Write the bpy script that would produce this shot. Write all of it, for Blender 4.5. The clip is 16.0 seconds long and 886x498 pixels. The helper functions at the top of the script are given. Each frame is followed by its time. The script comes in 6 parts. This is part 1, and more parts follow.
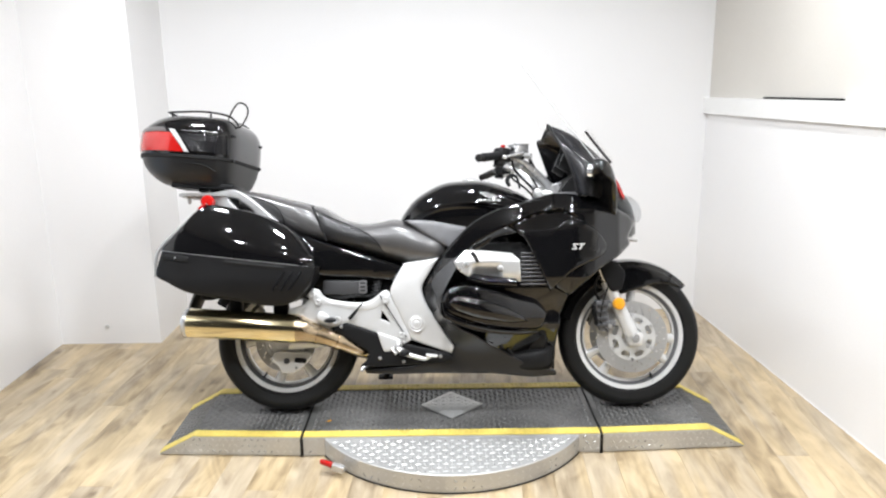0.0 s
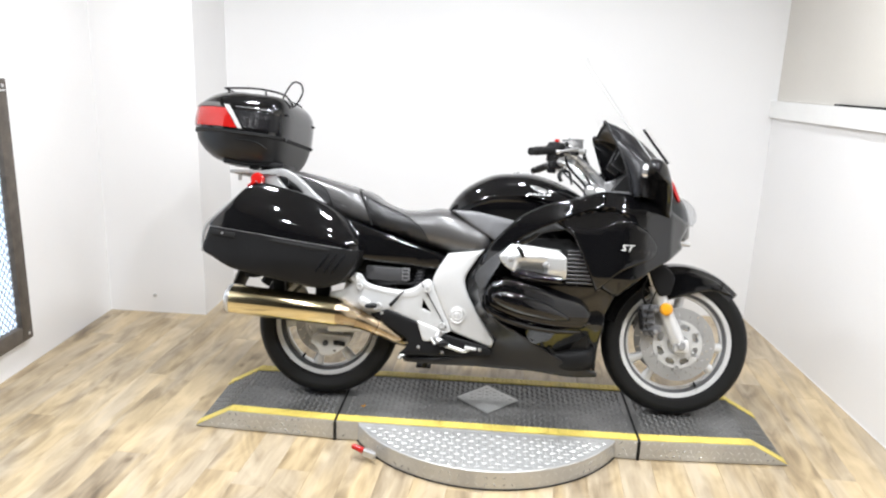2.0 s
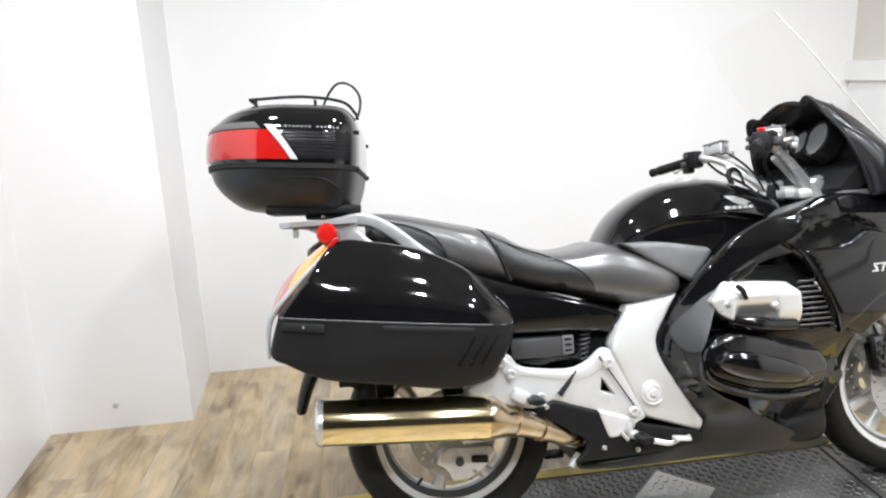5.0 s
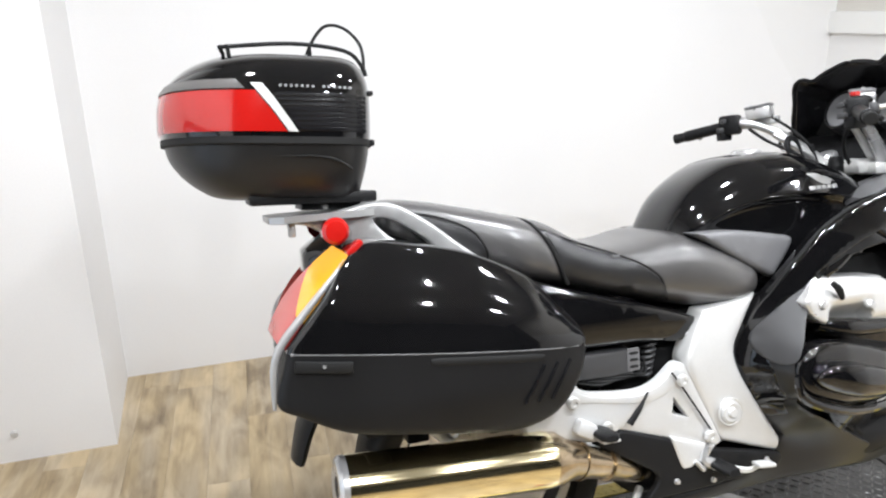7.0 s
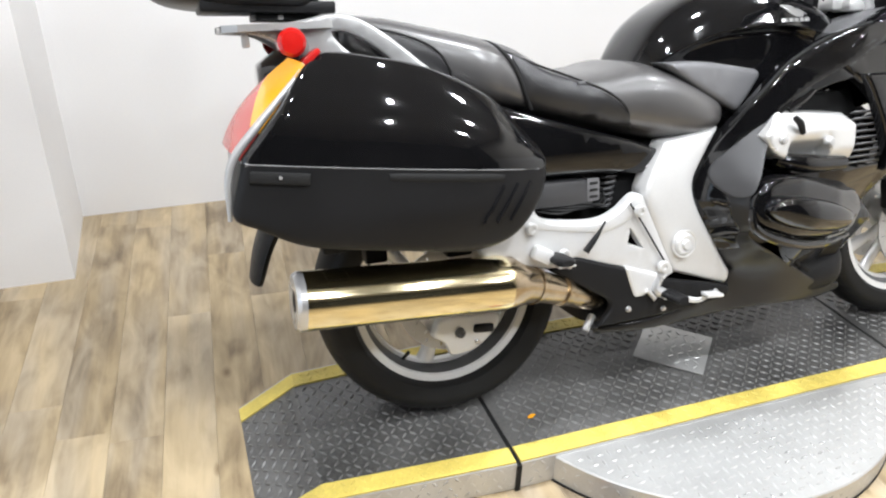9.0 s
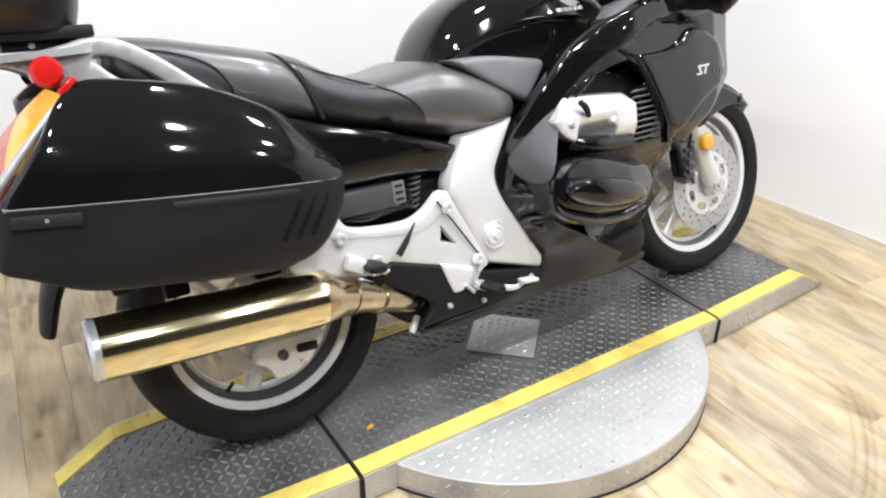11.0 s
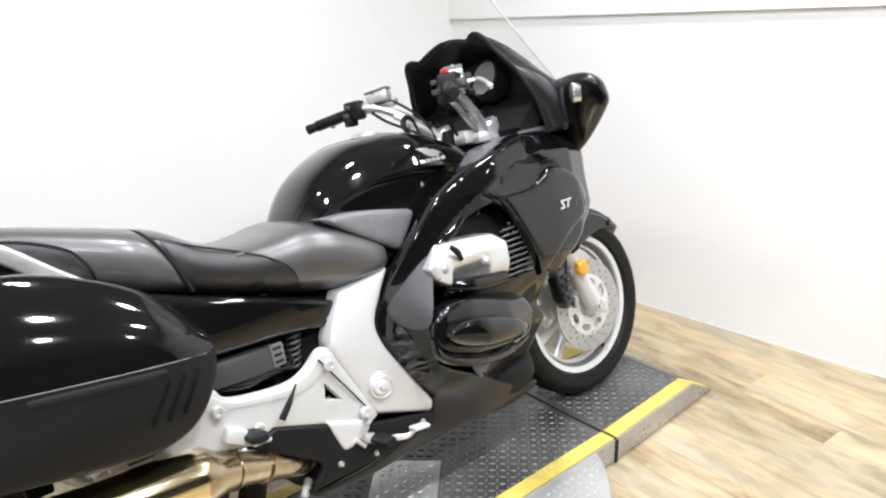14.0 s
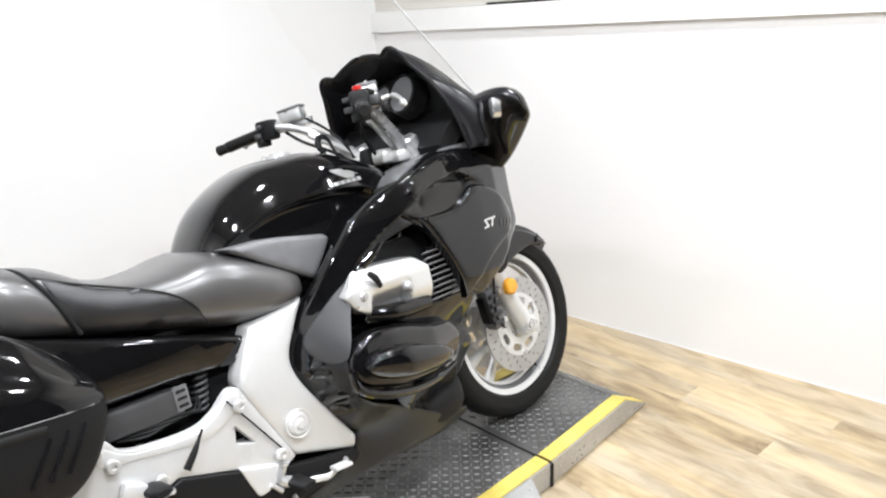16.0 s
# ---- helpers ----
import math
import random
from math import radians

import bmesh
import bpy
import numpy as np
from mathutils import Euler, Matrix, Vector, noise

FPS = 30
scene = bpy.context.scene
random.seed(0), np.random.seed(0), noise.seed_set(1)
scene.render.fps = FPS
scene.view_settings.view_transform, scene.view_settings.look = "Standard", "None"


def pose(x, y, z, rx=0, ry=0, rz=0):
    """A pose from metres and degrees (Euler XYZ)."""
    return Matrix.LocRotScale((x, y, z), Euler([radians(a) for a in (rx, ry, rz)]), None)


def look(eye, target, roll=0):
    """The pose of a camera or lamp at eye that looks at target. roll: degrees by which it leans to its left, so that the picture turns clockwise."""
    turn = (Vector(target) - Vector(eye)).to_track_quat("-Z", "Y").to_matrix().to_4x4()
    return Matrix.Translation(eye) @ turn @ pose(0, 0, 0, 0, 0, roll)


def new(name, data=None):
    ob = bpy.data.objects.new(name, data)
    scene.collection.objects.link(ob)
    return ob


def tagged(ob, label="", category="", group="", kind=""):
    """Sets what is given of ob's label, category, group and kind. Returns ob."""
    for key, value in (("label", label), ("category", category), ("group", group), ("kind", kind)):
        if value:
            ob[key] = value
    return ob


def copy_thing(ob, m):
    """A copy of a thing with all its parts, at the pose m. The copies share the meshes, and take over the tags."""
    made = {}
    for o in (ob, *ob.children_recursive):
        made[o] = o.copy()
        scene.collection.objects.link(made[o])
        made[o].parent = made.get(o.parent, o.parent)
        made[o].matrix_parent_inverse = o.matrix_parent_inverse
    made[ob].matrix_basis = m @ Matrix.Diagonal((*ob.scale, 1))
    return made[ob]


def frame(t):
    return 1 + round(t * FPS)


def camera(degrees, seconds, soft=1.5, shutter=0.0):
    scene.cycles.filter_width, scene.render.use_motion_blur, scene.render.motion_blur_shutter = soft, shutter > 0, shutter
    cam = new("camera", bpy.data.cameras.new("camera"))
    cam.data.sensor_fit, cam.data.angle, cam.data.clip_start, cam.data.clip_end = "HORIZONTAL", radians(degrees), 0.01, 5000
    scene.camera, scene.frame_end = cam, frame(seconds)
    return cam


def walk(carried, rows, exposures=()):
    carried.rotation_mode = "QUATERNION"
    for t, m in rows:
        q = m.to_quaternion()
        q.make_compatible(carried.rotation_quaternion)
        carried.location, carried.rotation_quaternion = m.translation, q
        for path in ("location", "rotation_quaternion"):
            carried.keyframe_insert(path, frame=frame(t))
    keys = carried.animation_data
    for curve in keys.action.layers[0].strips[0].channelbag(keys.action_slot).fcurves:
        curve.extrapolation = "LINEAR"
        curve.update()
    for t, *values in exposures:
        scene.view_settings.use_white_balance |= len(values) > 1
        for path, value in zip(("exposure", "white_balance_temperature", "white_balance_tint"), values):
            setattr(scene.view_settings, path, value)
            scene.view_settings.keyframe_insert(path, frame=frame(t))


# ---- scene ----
cam = camera(60.5, 16.0, soft=2.2)
METRES, EYE, TILT, LEAN, TURN = 2.65, 0.9, -1.0, 0.0, 0.0
PATH = [
    (0, (0.661, -3.206, 1.587), (0.667, -1.264, 1.106), -0.7),
    (0.5, (0.661, -3.201, 1.587), (0.664, -1.26, 1.101), -1.0),
    (1, (0.669, -3.199, 1.583), (0.661, -1.26, 1.092), -1.1),
    (1.5, (0.667, -3.191, 1.582), (0.668, -1.255, 1.078), -0.6),
    (2, (0.673, -3.16, 1.592), (0.552, -1.231, 1.077), 2.1),
    (2.5, (0.525, -3.114, 1.577), (0.505, -1.168, 1.116), 0.5),
    (3, (0.349, -3.034, 1.579), (0.315, -1.1, 1.071), -2.3),
    (3.5, (0.203, -2.802, 1.552), (0.226, -0.857, 1.087), -2.0),
    (4, (-0.012, -2.608, 1.566), (0.013, -0.675, 1.053), -1.6),
    (4.5, (-0.222, -2.389, 1.565), (0.063, -0.476, 1.054), -3.4),
    (5, (-0.299, -2.092, 1.513), (-0.036, -0.178, 0.993), -2.4),
    (5.2, (-0.344, -1.967, 1.526), (-0.137, -0.04, 1.031), -2.5),
    (7.3, (-0.581, -1.499, 1.493), (0.013, 0.267, 0.765), -0.1),
    (7.5, (-0.577, -1.503, 1.475), (0.019, 0.243, 0.703), 0.2),
    (8, (-0.575, -1.524, 1.441), (0.013, 0.184, 0.583), 0.6),
    (8.2, (-0.575, -1.53, 1.429), (0.005, 0.159, 0.529), 0.7),
    (10.3, (-0.541, -1.525, 1.379), (0.229, 0.035, 0.393), 2.1),
    (10.5, (-0.527, -1.528, 1.382), (0.287, 0.013, 0.4), 1.4),
    (11, (-0.469, -1.543, 1.394), (0.481, -0.063, 0.442), 0.3),
    (11.5, (-0.429, -1.551, 1.405), (0.608, -0.117, 0.472), -0.3),
    (12, (-0.414, -1.554, 1.415), (0.686, -0.145, 0.518), 0.8),
    (12.5, (-0.401, -1.571, 1.44), (0.734, -0.135, 0.633), -0.1),
    (13, (-0.395, -1.573, 1.451), (0.744, -0.125, 0.672), -0.9),
    (13.5, (-0.388, -1.568, 1.47), (0.775, -0.112, 0.744), -1.7),
    (14, (-0.383, -1.578, 1.477), (0.82, -0.132, 0.796), -2.3),
    (14.5, (-0.387, -1.582, 1.486), (0.834, -0.139, 0.834), -2.4),
    (15, (-0.393, -1.593, 1.492), (0.852, -0.155, 0.877), -2.4),
    (15.5, (-0.391, -1.595, 1.5), (0.903, -0.191, 0.905), -1.3),
    (16, (-0.273, -1.539, 1.473), (1.05, -0.192, 0.814), -2.6),
]
walk(cam, [(t, look(eye, target, roll)) for t, eye, target, roll in PATH])

# ---- end of camera ----
# ---- light ----
world = bpy.data.worlds.new("room_air")
world.use_nodes = True
world.node_tree.nodes["Background"].inputs[0].default_value = (1, 1, 1, 1)
world.node_tree.nodes["Background"].inputs[1].default_value = 0.0
scene.world = world


def spot_lamp(x, y, z, watts, size=0.15):
    d = bpy.data.lights.new("ceiling_spot", "AREA")
    d.shape, d.size, d.energy, d.color = "DISK", size, watts, (0.955, 0.985, 1.03)
    d.spread = radians(168)
    o = new("ceiling_spot", d)
    o.location = (x, y, z)
    return o


CEIL = 2.75
LAMPS = [(x, y) for x in (-0.65, 0.55, 1.75) for y in (-2.25, -1.20, -0.05)]
for lx, ly in LAMPS:
    spot_lamp(lx, ly, CEIL - 0.045, {-0.65: 22.0, 0.55: 28.5, 1.75: 19.8}[lx])


# ---- materials ----
def mat(name, color, rough=0.5, metal=0.0, var=0.10, scale=6.0, fine=70.0, bump=0.0, coat=0.0, coat_ior=1.5, coat_rough=0.03, rvar=0.08, trans=0.0, emit=0.0, spec=0.5, stretch=(1, 1, 1), rand=0.0):
    m = bpy.data.materials.new(name)
    m.use_nodes = True
    nt = m.node_tree
    b = nt.nodes["Principled BSDF"]
    N, L = nt.nodes.new, nt.links.new
    tc, mp = N("ShaderNodeTexCoord"), N("ShaderNodeMapping")
    mp.inputs["Scale"].default_value = stretch
    L(tc.outputs["Object"], mp.inputs[0])
    n1, n2 = N("ShaderNodeTexNoise"), N("ShaderNodeTexNoise")
    n1.inputs["Scale"].default_value, n2.inputs["Scale"].default_value = scale, fine
    n1.inputs["Detail"].default_value, n2.inputs["Detail"].default_value = 4.0, 3.0
    L(mp.outputs[0], n1.inputs[0]), L(mp.outputs[0], n2.inputs[0])
    add = N("ShaderNodeMath")
    add.operation = "MULTIPLY_ADD"
    add.inputs[1].default_value = 0.5
    L(n2.outputs[0], add.inputs[0]), L(n1.outputs[0], add.inputs[2])
    last = add.outputs[0]
    if rand:
        oi, ma = N("ShaderNodeObjectInfo"), N("ShaderNodeMath")
        ma.operation, ma.inputs[1].default_value = "MULTIPLY_ADD", rand
        L(oi.outputs["Random"], ma.inputs[0]), L(last, ma.inputs[2])
        last = ma.outputs[0]
    cr = N("ShaderNodeValToRGB")
    cr.color_ramp.elements[0].position, cr.color_ramp.elements[1].position = 0.45, 1.0 + rand
    c = Vector(color)
    cr.color_ramp.elements[0].color = (*(c * (1 - var)), 1)
    cr.color_ramp.elements[1].color = (*[min(1, v) for v in c * (1 + var)], 1)
    L(last, cr.inputs[0]), L(cr.outputs[0], b.inputs["Base Color"])
    mr = N("ShaderNodeMapRange")
    mr.inputs[3].default_value, mr.inputs[4].default_value = max(0.02, rough - rvar), min(1, rough + rvar)
    L(n1.outputs[0], mr.inputs[0]), L(mr.outputs[0], b.inputs["Roughness"])
    b.inputs["Metallic"].default_value = metal
    b.inputs["Coat Weight"].default_value, b.inputs["Coat Roughness"].default_value, b.inputs["Coat IOR"].default_value = coat, coat_rough, coat_ior
    b.inputs["Transmission Weight"].default_value = trans
    b.inputs["Specular IOR Level"].default_value = spec
    if emit:
        b.inputs["Emission Color"].default_value, b.inputs["Emission Strength"].default_value = (*color, 1), emit
    if bump:
        bp = N("ShaderNodeBump")
        bp.inputs["Strength"].default_value, bp.inputs["Distance"].default_value = bump, 0.002
        L(n2.outputs[0], bp.inputs["Height"]), L(bp.outputs[0], b.inputs["Normal"])
    return m


M_WALL = mat("white_wall_paint", (0.795, 0.79, 0.79), 0.6, var=0.035, scale=0.8, fine=160, bump=0.12)
M_UPPER = mat("beige_upper_paint", (0.61, 0.585, 0.54), 0.6, var=0.05, scale=1.5, fine=120, bump=0.1)
M_CEIL = mat("grey_ceiling_paint", (0.29, 0.285, 0.275), 0.8, var=0.2, scale=1.0)
# near-black so gloss paint mirrors darkness; for added walls out of view
M_UNSEEN = mat("near_black_unseen_wall", (0.018, 0.018, 0.018), 0.7, var=0.25, scale=1.5)
M_TRIM = mat("white_gloss_trim", (0.82, 0.82, 0.81), 0.35, var=0.03)
M_BLACK = mat("gloss_black_paint", (0.004, 0.004, 0.0045), 0.06, var=0.2, coat=1.0, coat_ior=1.52, coat_rough=0.055, rvar=0.03, spec=0.05)
M_MATTE = mat("matte_black_plastic", (0.010, 0.010, 0.0105), 0.42, var=0.15, fine=500, bump=0.25, spec=0.17)
M_GREY = mat("dark_grey_plastic", (0.038, 0.038, 0.040), 0.5, var=0.12, fine=420, bump=0.3)
M_SATIN = mat("satin_grey_plastic", (0.13, 0.13, 0.135), 0.36, var=0.1, fine=380, bump=0.2)
M_RUBBER = mat("tyre_rubber", (0.008, 0.008, 0.008), 0.55, spec=0.22, var=0.25, fine=200, bump=0.3)
M_SEAT = mat("grey_vinyl", (0.058, 0.056, 0.056), 0.40, var=0.20, scale=9, fine=600, bump=0.25, spec=0.6, coat=0.70, coat_rough=0.25, coat_ior=1.65)
M_SEATD = mat("black_vinyl", (0.022, 0.022, 0.023), 0.34, var=0.14, scale=9, fine=600, bump=0.35)
M_SILVER = mat("silver_painted_alloy", (0.645, 0.645, 0.64), 0.34, metal=0.30, var=0.06, fine=300, bump=0.06)
M_WHEEL = mat("silver_wheel_alloy", (0.76, 0.76, 0.755), 0.30, metal=0.3, var=0.06, fine=300)
M_BARREL = mat("dark_grey_alloy", (0.06, 0.06, 0.062), 0.45, metal=0.2, var=0.15)
M_LUG = mat("worn_tread_tops", (0.135, 0.133, 0.128), 0.38, var=0.45, scale=9, fine=120, spec=0.6)
M_ALUG = mat("bright_aluminium_lugs", (0.57, 0.57, 0.56), 0.28, metal=0.6, var=0.08)
M_DISC = mat("drilled_disc_steel", (0.70, 0.70, 0.69), 0.34, metal=0.5, var=0.1, fine=240)
M_SEMI = mat("semi_gloss_black_plastic", (0.006, 0.006, 0.007), 0.26, var=0.2, fine=400, bump=0.05, spec=0.26)
M_ROTOR = mat("ground_rotor_steel", (0.42, 0.415, 0.405), 0.32, metal=0.5, var=0.12, fine=260)
M_HOOD = mat("dark_satin_hood_plastic", (0.012, 0.012, 0.0135), 0.24, var=0.15, fine=420, bump=0.12, spec=0.35)
M_CASE = mat("satin_black_case_plastic", (0.012, 0.012, 0.0125), 0.36, var=0.15, fine=500, bump=0.10, spec=0.35)
M_SHIELD = mat("satin_black_cowl_plastic", (0.016, 0.016, 0.0165), 0.30, var=0.12, fine=420, bump=0.05, spec=0.38)
M_MARK = mat("gloss_black_marks", (0.004, 0.004, 0.004), 0.14, var=0.2, coat=0.7)
M_COVER = mat("satin_cast_aluminium", (0.78, 0.78, 0.77), 0.30, metal=0.65, var=0.05, fine=260, bump=0.05)
M_RAIL = mat("worn_silver_rail_paint", (0.40, 0.40, 0.398), 0.30, metal=0.45, var=0.10, scale=8, fine=260, bump=0.05)
M_STEEL = mat("brushed_steel", (0.62, 0.62, 0.62), 0.28, metal=0.7, var=0.08, fine=240)
M_CHROME = mat("chrome", (0.84, 0.84, 0.85), 0.16, metal=0.85, var=0.03)
# base colour holds the floor's golden reflection as well as heat tint
M_EXH = mat("stainless_gold_reflection", (0.78, 0.685, 0.44), 0.13, metal=1.0, var=0.06, scale=5, rvar=0.02)
M_PIPE = mat("heat_tinted_steel", (0.44, 0.35, 0.24), 0.22, metal=1.0, var=0.22, scale=14)
M_RED = mat("red_reflector_plastic", (0.40, 0.009, 0.007), 0.12, var=0.12, coat=0.6, fine=300)
M_AMBER = mat("amber_lens", (0.80, 0.36, 0.02), 0.14, var=0.1, coat=0.6, fine=260, bump=0.15)
M_TAIL = mat("dark_red_tail_lens", (0.42, 0.060, 0.050), 0.15, var=0.15, coat=0.6, fine=300)
M_WHITE = mat("white_plastic_trim", (0.50, 0.495, 0.485), 0.35, var=0.04)
M_STRIP = mat("greyed_trim_plastic", (0.10, 0.095, 0.092), 0.35, var=0.08)
M_DECK = mat("black_tread_coating", (0.076, 0.075, 0.072), 0.36, var=0.80, scale=4, fine=120, bump=0.3, spec=0.9)
M_YELLOW = mat("safety_yellow_paint", (0.65, 0.515, 0.115), 0.5, var=0.22, scale=12, fine=150, bump=0.15)
M_ALU = mat("aluminium_tread_plate", (0.52, 0.52, 0.51), 0.40, metal=0.6, var=0.1, scale=7, fine=160)
M_GAP = mat("dark_gap_rubber", (0.007, 0.007, 0.007), 0.7, var=0.2, spec=0.3)
M_MESHFR = mat("weathered_dark_frame", (0.085, 0.072, 0.060), 0.55, var=0.45, scale=18, fine=160, bump=0.3)
M_MESHWIRE = mat("grey_wire", (0.32, 0.34, 0.36), 0.45, metal=0.6, var=0.1)
M_PANE = mat("daylit_window_pane", (0.70, 0.83, 1.0), 0.2, var=0.02, emit=1.35)
M_BED = mat("floor_bed", (0.12, 0.095, 0.068), 0.7, var=0.2)


def glass(name, tint, gloss):
    m = bpy.data.materials.new(name)
    m.use_nodes = True
    nt = m.node_tree
    for n in list(nt.nodes):
        nt.nodes.remove(n)
    N, L = nt.nodes.new, nt.links.new
    o, mx, tr, gl, lw, mu = N("ShaderNodeOutputMaterial"), N("ShaderNodeMixShader"), N("ShaderNodeBsdfTransparent"), N("ShaderNodeBsdfGlossy"), N("ShaderNodeLayerWeight"), N("ShaderNodeMath")
    tr.inputs[0].default_value = (*tint, 1)
    gl.inputs["Roughness"].default_value = 0.03
    lw.inputs[0].default_value = 0.25
    mu.operation, mu.inputs[1].default_value = "MULTIPLY", gloss
    L(lw.outputs["Facing"], mu.inputs[0]), L(mu.outputs[0], mx.inputs[0]), L(tr.outputs[0], mx.inputs[1]), L(gl.outputs[0], mx.inputs[2]), L(mx.outputs[0], o.inputs[0])
    return m


M_LENS = glass("clear_lamp_lens", (0.86, 0.87, 0.88), 0.35)
M_SCREEN = glass("clear_windscreen", (0.994, 0.994, 0.992), 0.05)
M_SEDGE = mat("polished_acrylic_edge", (0.50, 0.51, 0.51), 0.2, var=0.05)


def wood():
    m = bpy.data.materials.new("grey_oak_laminate")
    m.use_nodes = True
    nt = m.node_tree
    b = nt.nodes["Principled BSDF"]
    N, L = nt.nodes.new, nt.links.new
    tc, mp, oi, ofs = N("ShaderNodeTexCoord"), N("ShaderNodeMapping"), N("ShaderNodeObjectInfo"), N("ShaderNodeVectorMath")
    mp.inputs["Scale"].default_value = (1, 0.09, 1)
    ofs.operation = "MULTIPLY_ADD"
    ofs.inputs[1].default_value = (37.0, 91.0, 13.0)
    L(oi.outputs["Random"], ofs.inputs[0]), L(tc.outputs["Object"], ofs.inputs[2]), L(ofs.outputs[0], mp.inputs[0])
    grain, broad, knot = N("ShaderNodeTexNoise"), N("ShaderNodeTexNoise"), N("ShaderNodeTexNoise")
    grain.inputs["Scale"].default_value, grain.inputs["Detail"].default_value, grain.inputs["Distortion"].default_value = 55.0, 6.0, 0.6
    broad.inputs["Scale"].default_value, broad.inputs["Detail"].default_value, broad.inputs["Distortion"].default_value = 13.0, 5.0, 0.8
    knot.inputs["Scale"].default_value = 3.0
    mp2 = N("ShaderNodeMapping")
    mp2.inputs["Scale"].default_value = (1, 0.32, 1)
    L(ofs.outputs[0], mp2.inputs[0])
    L(mp.outputs[0], grain.inputs[0]), L(mp2.outputs[0], broad.inputs[0])
    L(ofs.outputs[0], knot.inputs[0])
    s1, s2, s3 = N("ShaderNodeMath"), N("ShaderNodeMath"), N("ShaderNodeMath")
    for s, k in ((s1, 0.34), (s2, 0.92), (s3, 0.20)):
        s.operation, s.inputs[1].default_value = "MULTIPLY_ADD", k
    L(grain.outputs[0], s1.inputs[0]), L(broad.outputs[0], s2.inputs[0]), L(s1.outputs[0], s2.inputs[2])
    s1.inputs[2].default_value = -0.14
    L(oi.outputs["Random"], s3.inputs[0]), L(s2.outputs[0], s3.inputs[2])
    cr = N("ShaderNodeValToRGB")
    e = cr.color_ramp.elements
    e[0].position, e[0].color = 0.24, (0.116, 0.085, 0.055, 1)
    e[1].position, e[1].color = 0.82, (0.488, 0.405, 0.291, 1)
    for p, c in ((0.40, (0.228, 0.176, 0.115, 1)), (0.58, (0.363, 0.294, 0.203, 1))):
        e.new(p).color = c
    L(s3.outputs[0], cr.inputs[0])
    # honey-coloured streaks among the grey-brown ones
    hue, mp3, mixh, pick, cr2 = N("ShaderNodeTexNoise"), N("ShaderNodeMapping"), N("ShaderNodeMix"), N("ShaderNodeMapRange"), N("ShaderNodeValToRGB")
    mp3.inputs["Scale"].default_value = (1, 0.16, 1)
    hue.inputs["Scale"].default_value, hue.inputs["Detail"].default_value, hue.inputs["Distortion"].default_value = 7.5, 2.0, 0.4
    pick.inputs[1].default_value, pick.inputs[2].default_value = 0.40, 0.60
    h = cr2.color_ramp.elements
    h[0].position, h[0].color = 0.24, (0.151, 0.104, 0.057, 1)
    h[1].position, h[1].color = 0.82, (0.568, 0.445, 0.274, 1)
    h.new(0.55).color = (0.405, 0.310, 0.182, 1)
    L(ofs.outputs[0], mp3.inputs[0]), L(mp3.outputs[0], hue.inputs[0]), L(hue.outputs[0], pick.inputs[0]), L(s3.outputs[0], cr2.inputs[0])
    mixh.data_type = "RGBA"
    L(pick.outputs[0], mixh.inputs["Factor"]), L(cr.outputs[0], mixh.inputs[6]), L(cr2.outputs[0], mixh.inputs[7])
    # a few dark knots
    mp4, vor, spot, rare, both_, mixk, sep = N("ShaderNodeMapping"), N("ShaderNodeTexVoronoi"), N("ShaderNodeMapRange"), N("ShaderNodeMapRange"), N("ShaderNodeMath"), N("ShaderNodeMix"), N("ShaderNodeSeparateColor")
    mp4.inputs["Scale"].default_value = (1, 0.55, 1)
    vor.inputs["Scale"].default_value = 9.0
    spot.inputs[1].default_value, spot.inputs[2].default_value, spot.inputs[3].default_value, spot.inputs[4].default_value = 0.03, 0.16, 1.0, 0.0
    rare.inputs[1].default_value, rare.inputs[2].default_value = 0.74, 0.80
    both_.operation = "MULTIPLY"
    L(ofs.outputs[0], mp4.inputs[0]), L(mp4.outputs[0], vor.inputs[0]), L(vor.outputs["Distance"], spot.inputs[0]), L(vor.outputs["Color"], sep.inputs[0]), L(sep.outputs[0], rare.inputs[0])
    L(spot.outputs[0], both_.inputs[0]), L(rare.outputs[0], both_.inputs[1])
    mixk.data_type, mixk.blend_type = "RGBA", "MULTIPLY"
    mixk.inputs[7].default_value = (0.42, 0.36, 0.30, 1)
    L(both_.outputs[0], mixk.inputs["Factor"]), L(mixh.outputs[2], mixk.inputs[6])
    # tyre scuffs in an arc round the turntable
    geo, away, span, arcs, scuff, mixr = N("ShaderNodeNewGeometry"), N("ShaderNodeVectorMath"), N("ShaderNodeMapRange"), N("ShaderNodeValToRGB"), N("ShaderNodeTexNoise"), N("ShaderNodeMix")
    away.operation, away.inputs[1].default_value = "DISTANCE", (0.697, -0.035, 0.0)
    span.inputs[1].default_value, span.inputs[2].default_value = 0.97, 1.09
    L(geo.outputs["Position"], away.inputs[0]), L(away.outputs["Value"], span.inputs[0]), L(span.outputs[0], arcs.inputs[0])
    r = arcs.color_ramp.elements
    r[0].color, r[1].color = (1, 1, 1, 1), (1, 1, 1, 1)
    for p, v in ((0.12, 1.0), (0.20, 0.80), (0.28, 1.0), (0.36, 0.95), (0.44, 0.62), (0.52, 0.92), (0.60, 0.72), (0.70, 1.0), (0.80, 0.84), (0.90, 1.0)):
        r.new(p).color = (v, v * 0.98, v * 0.94, 1)
    scuff.inputs["Scale"].default_value, scuff.inputs["Detail"].default_value = 2.2, 3.0
    L(geo.outputs["Position"], scuff.inputs[0])
    fade = N("ShaderNodeMapRange")
    fade.inputs[1].default_value, fade.inputs[2].default_value = 0.38, 0.62
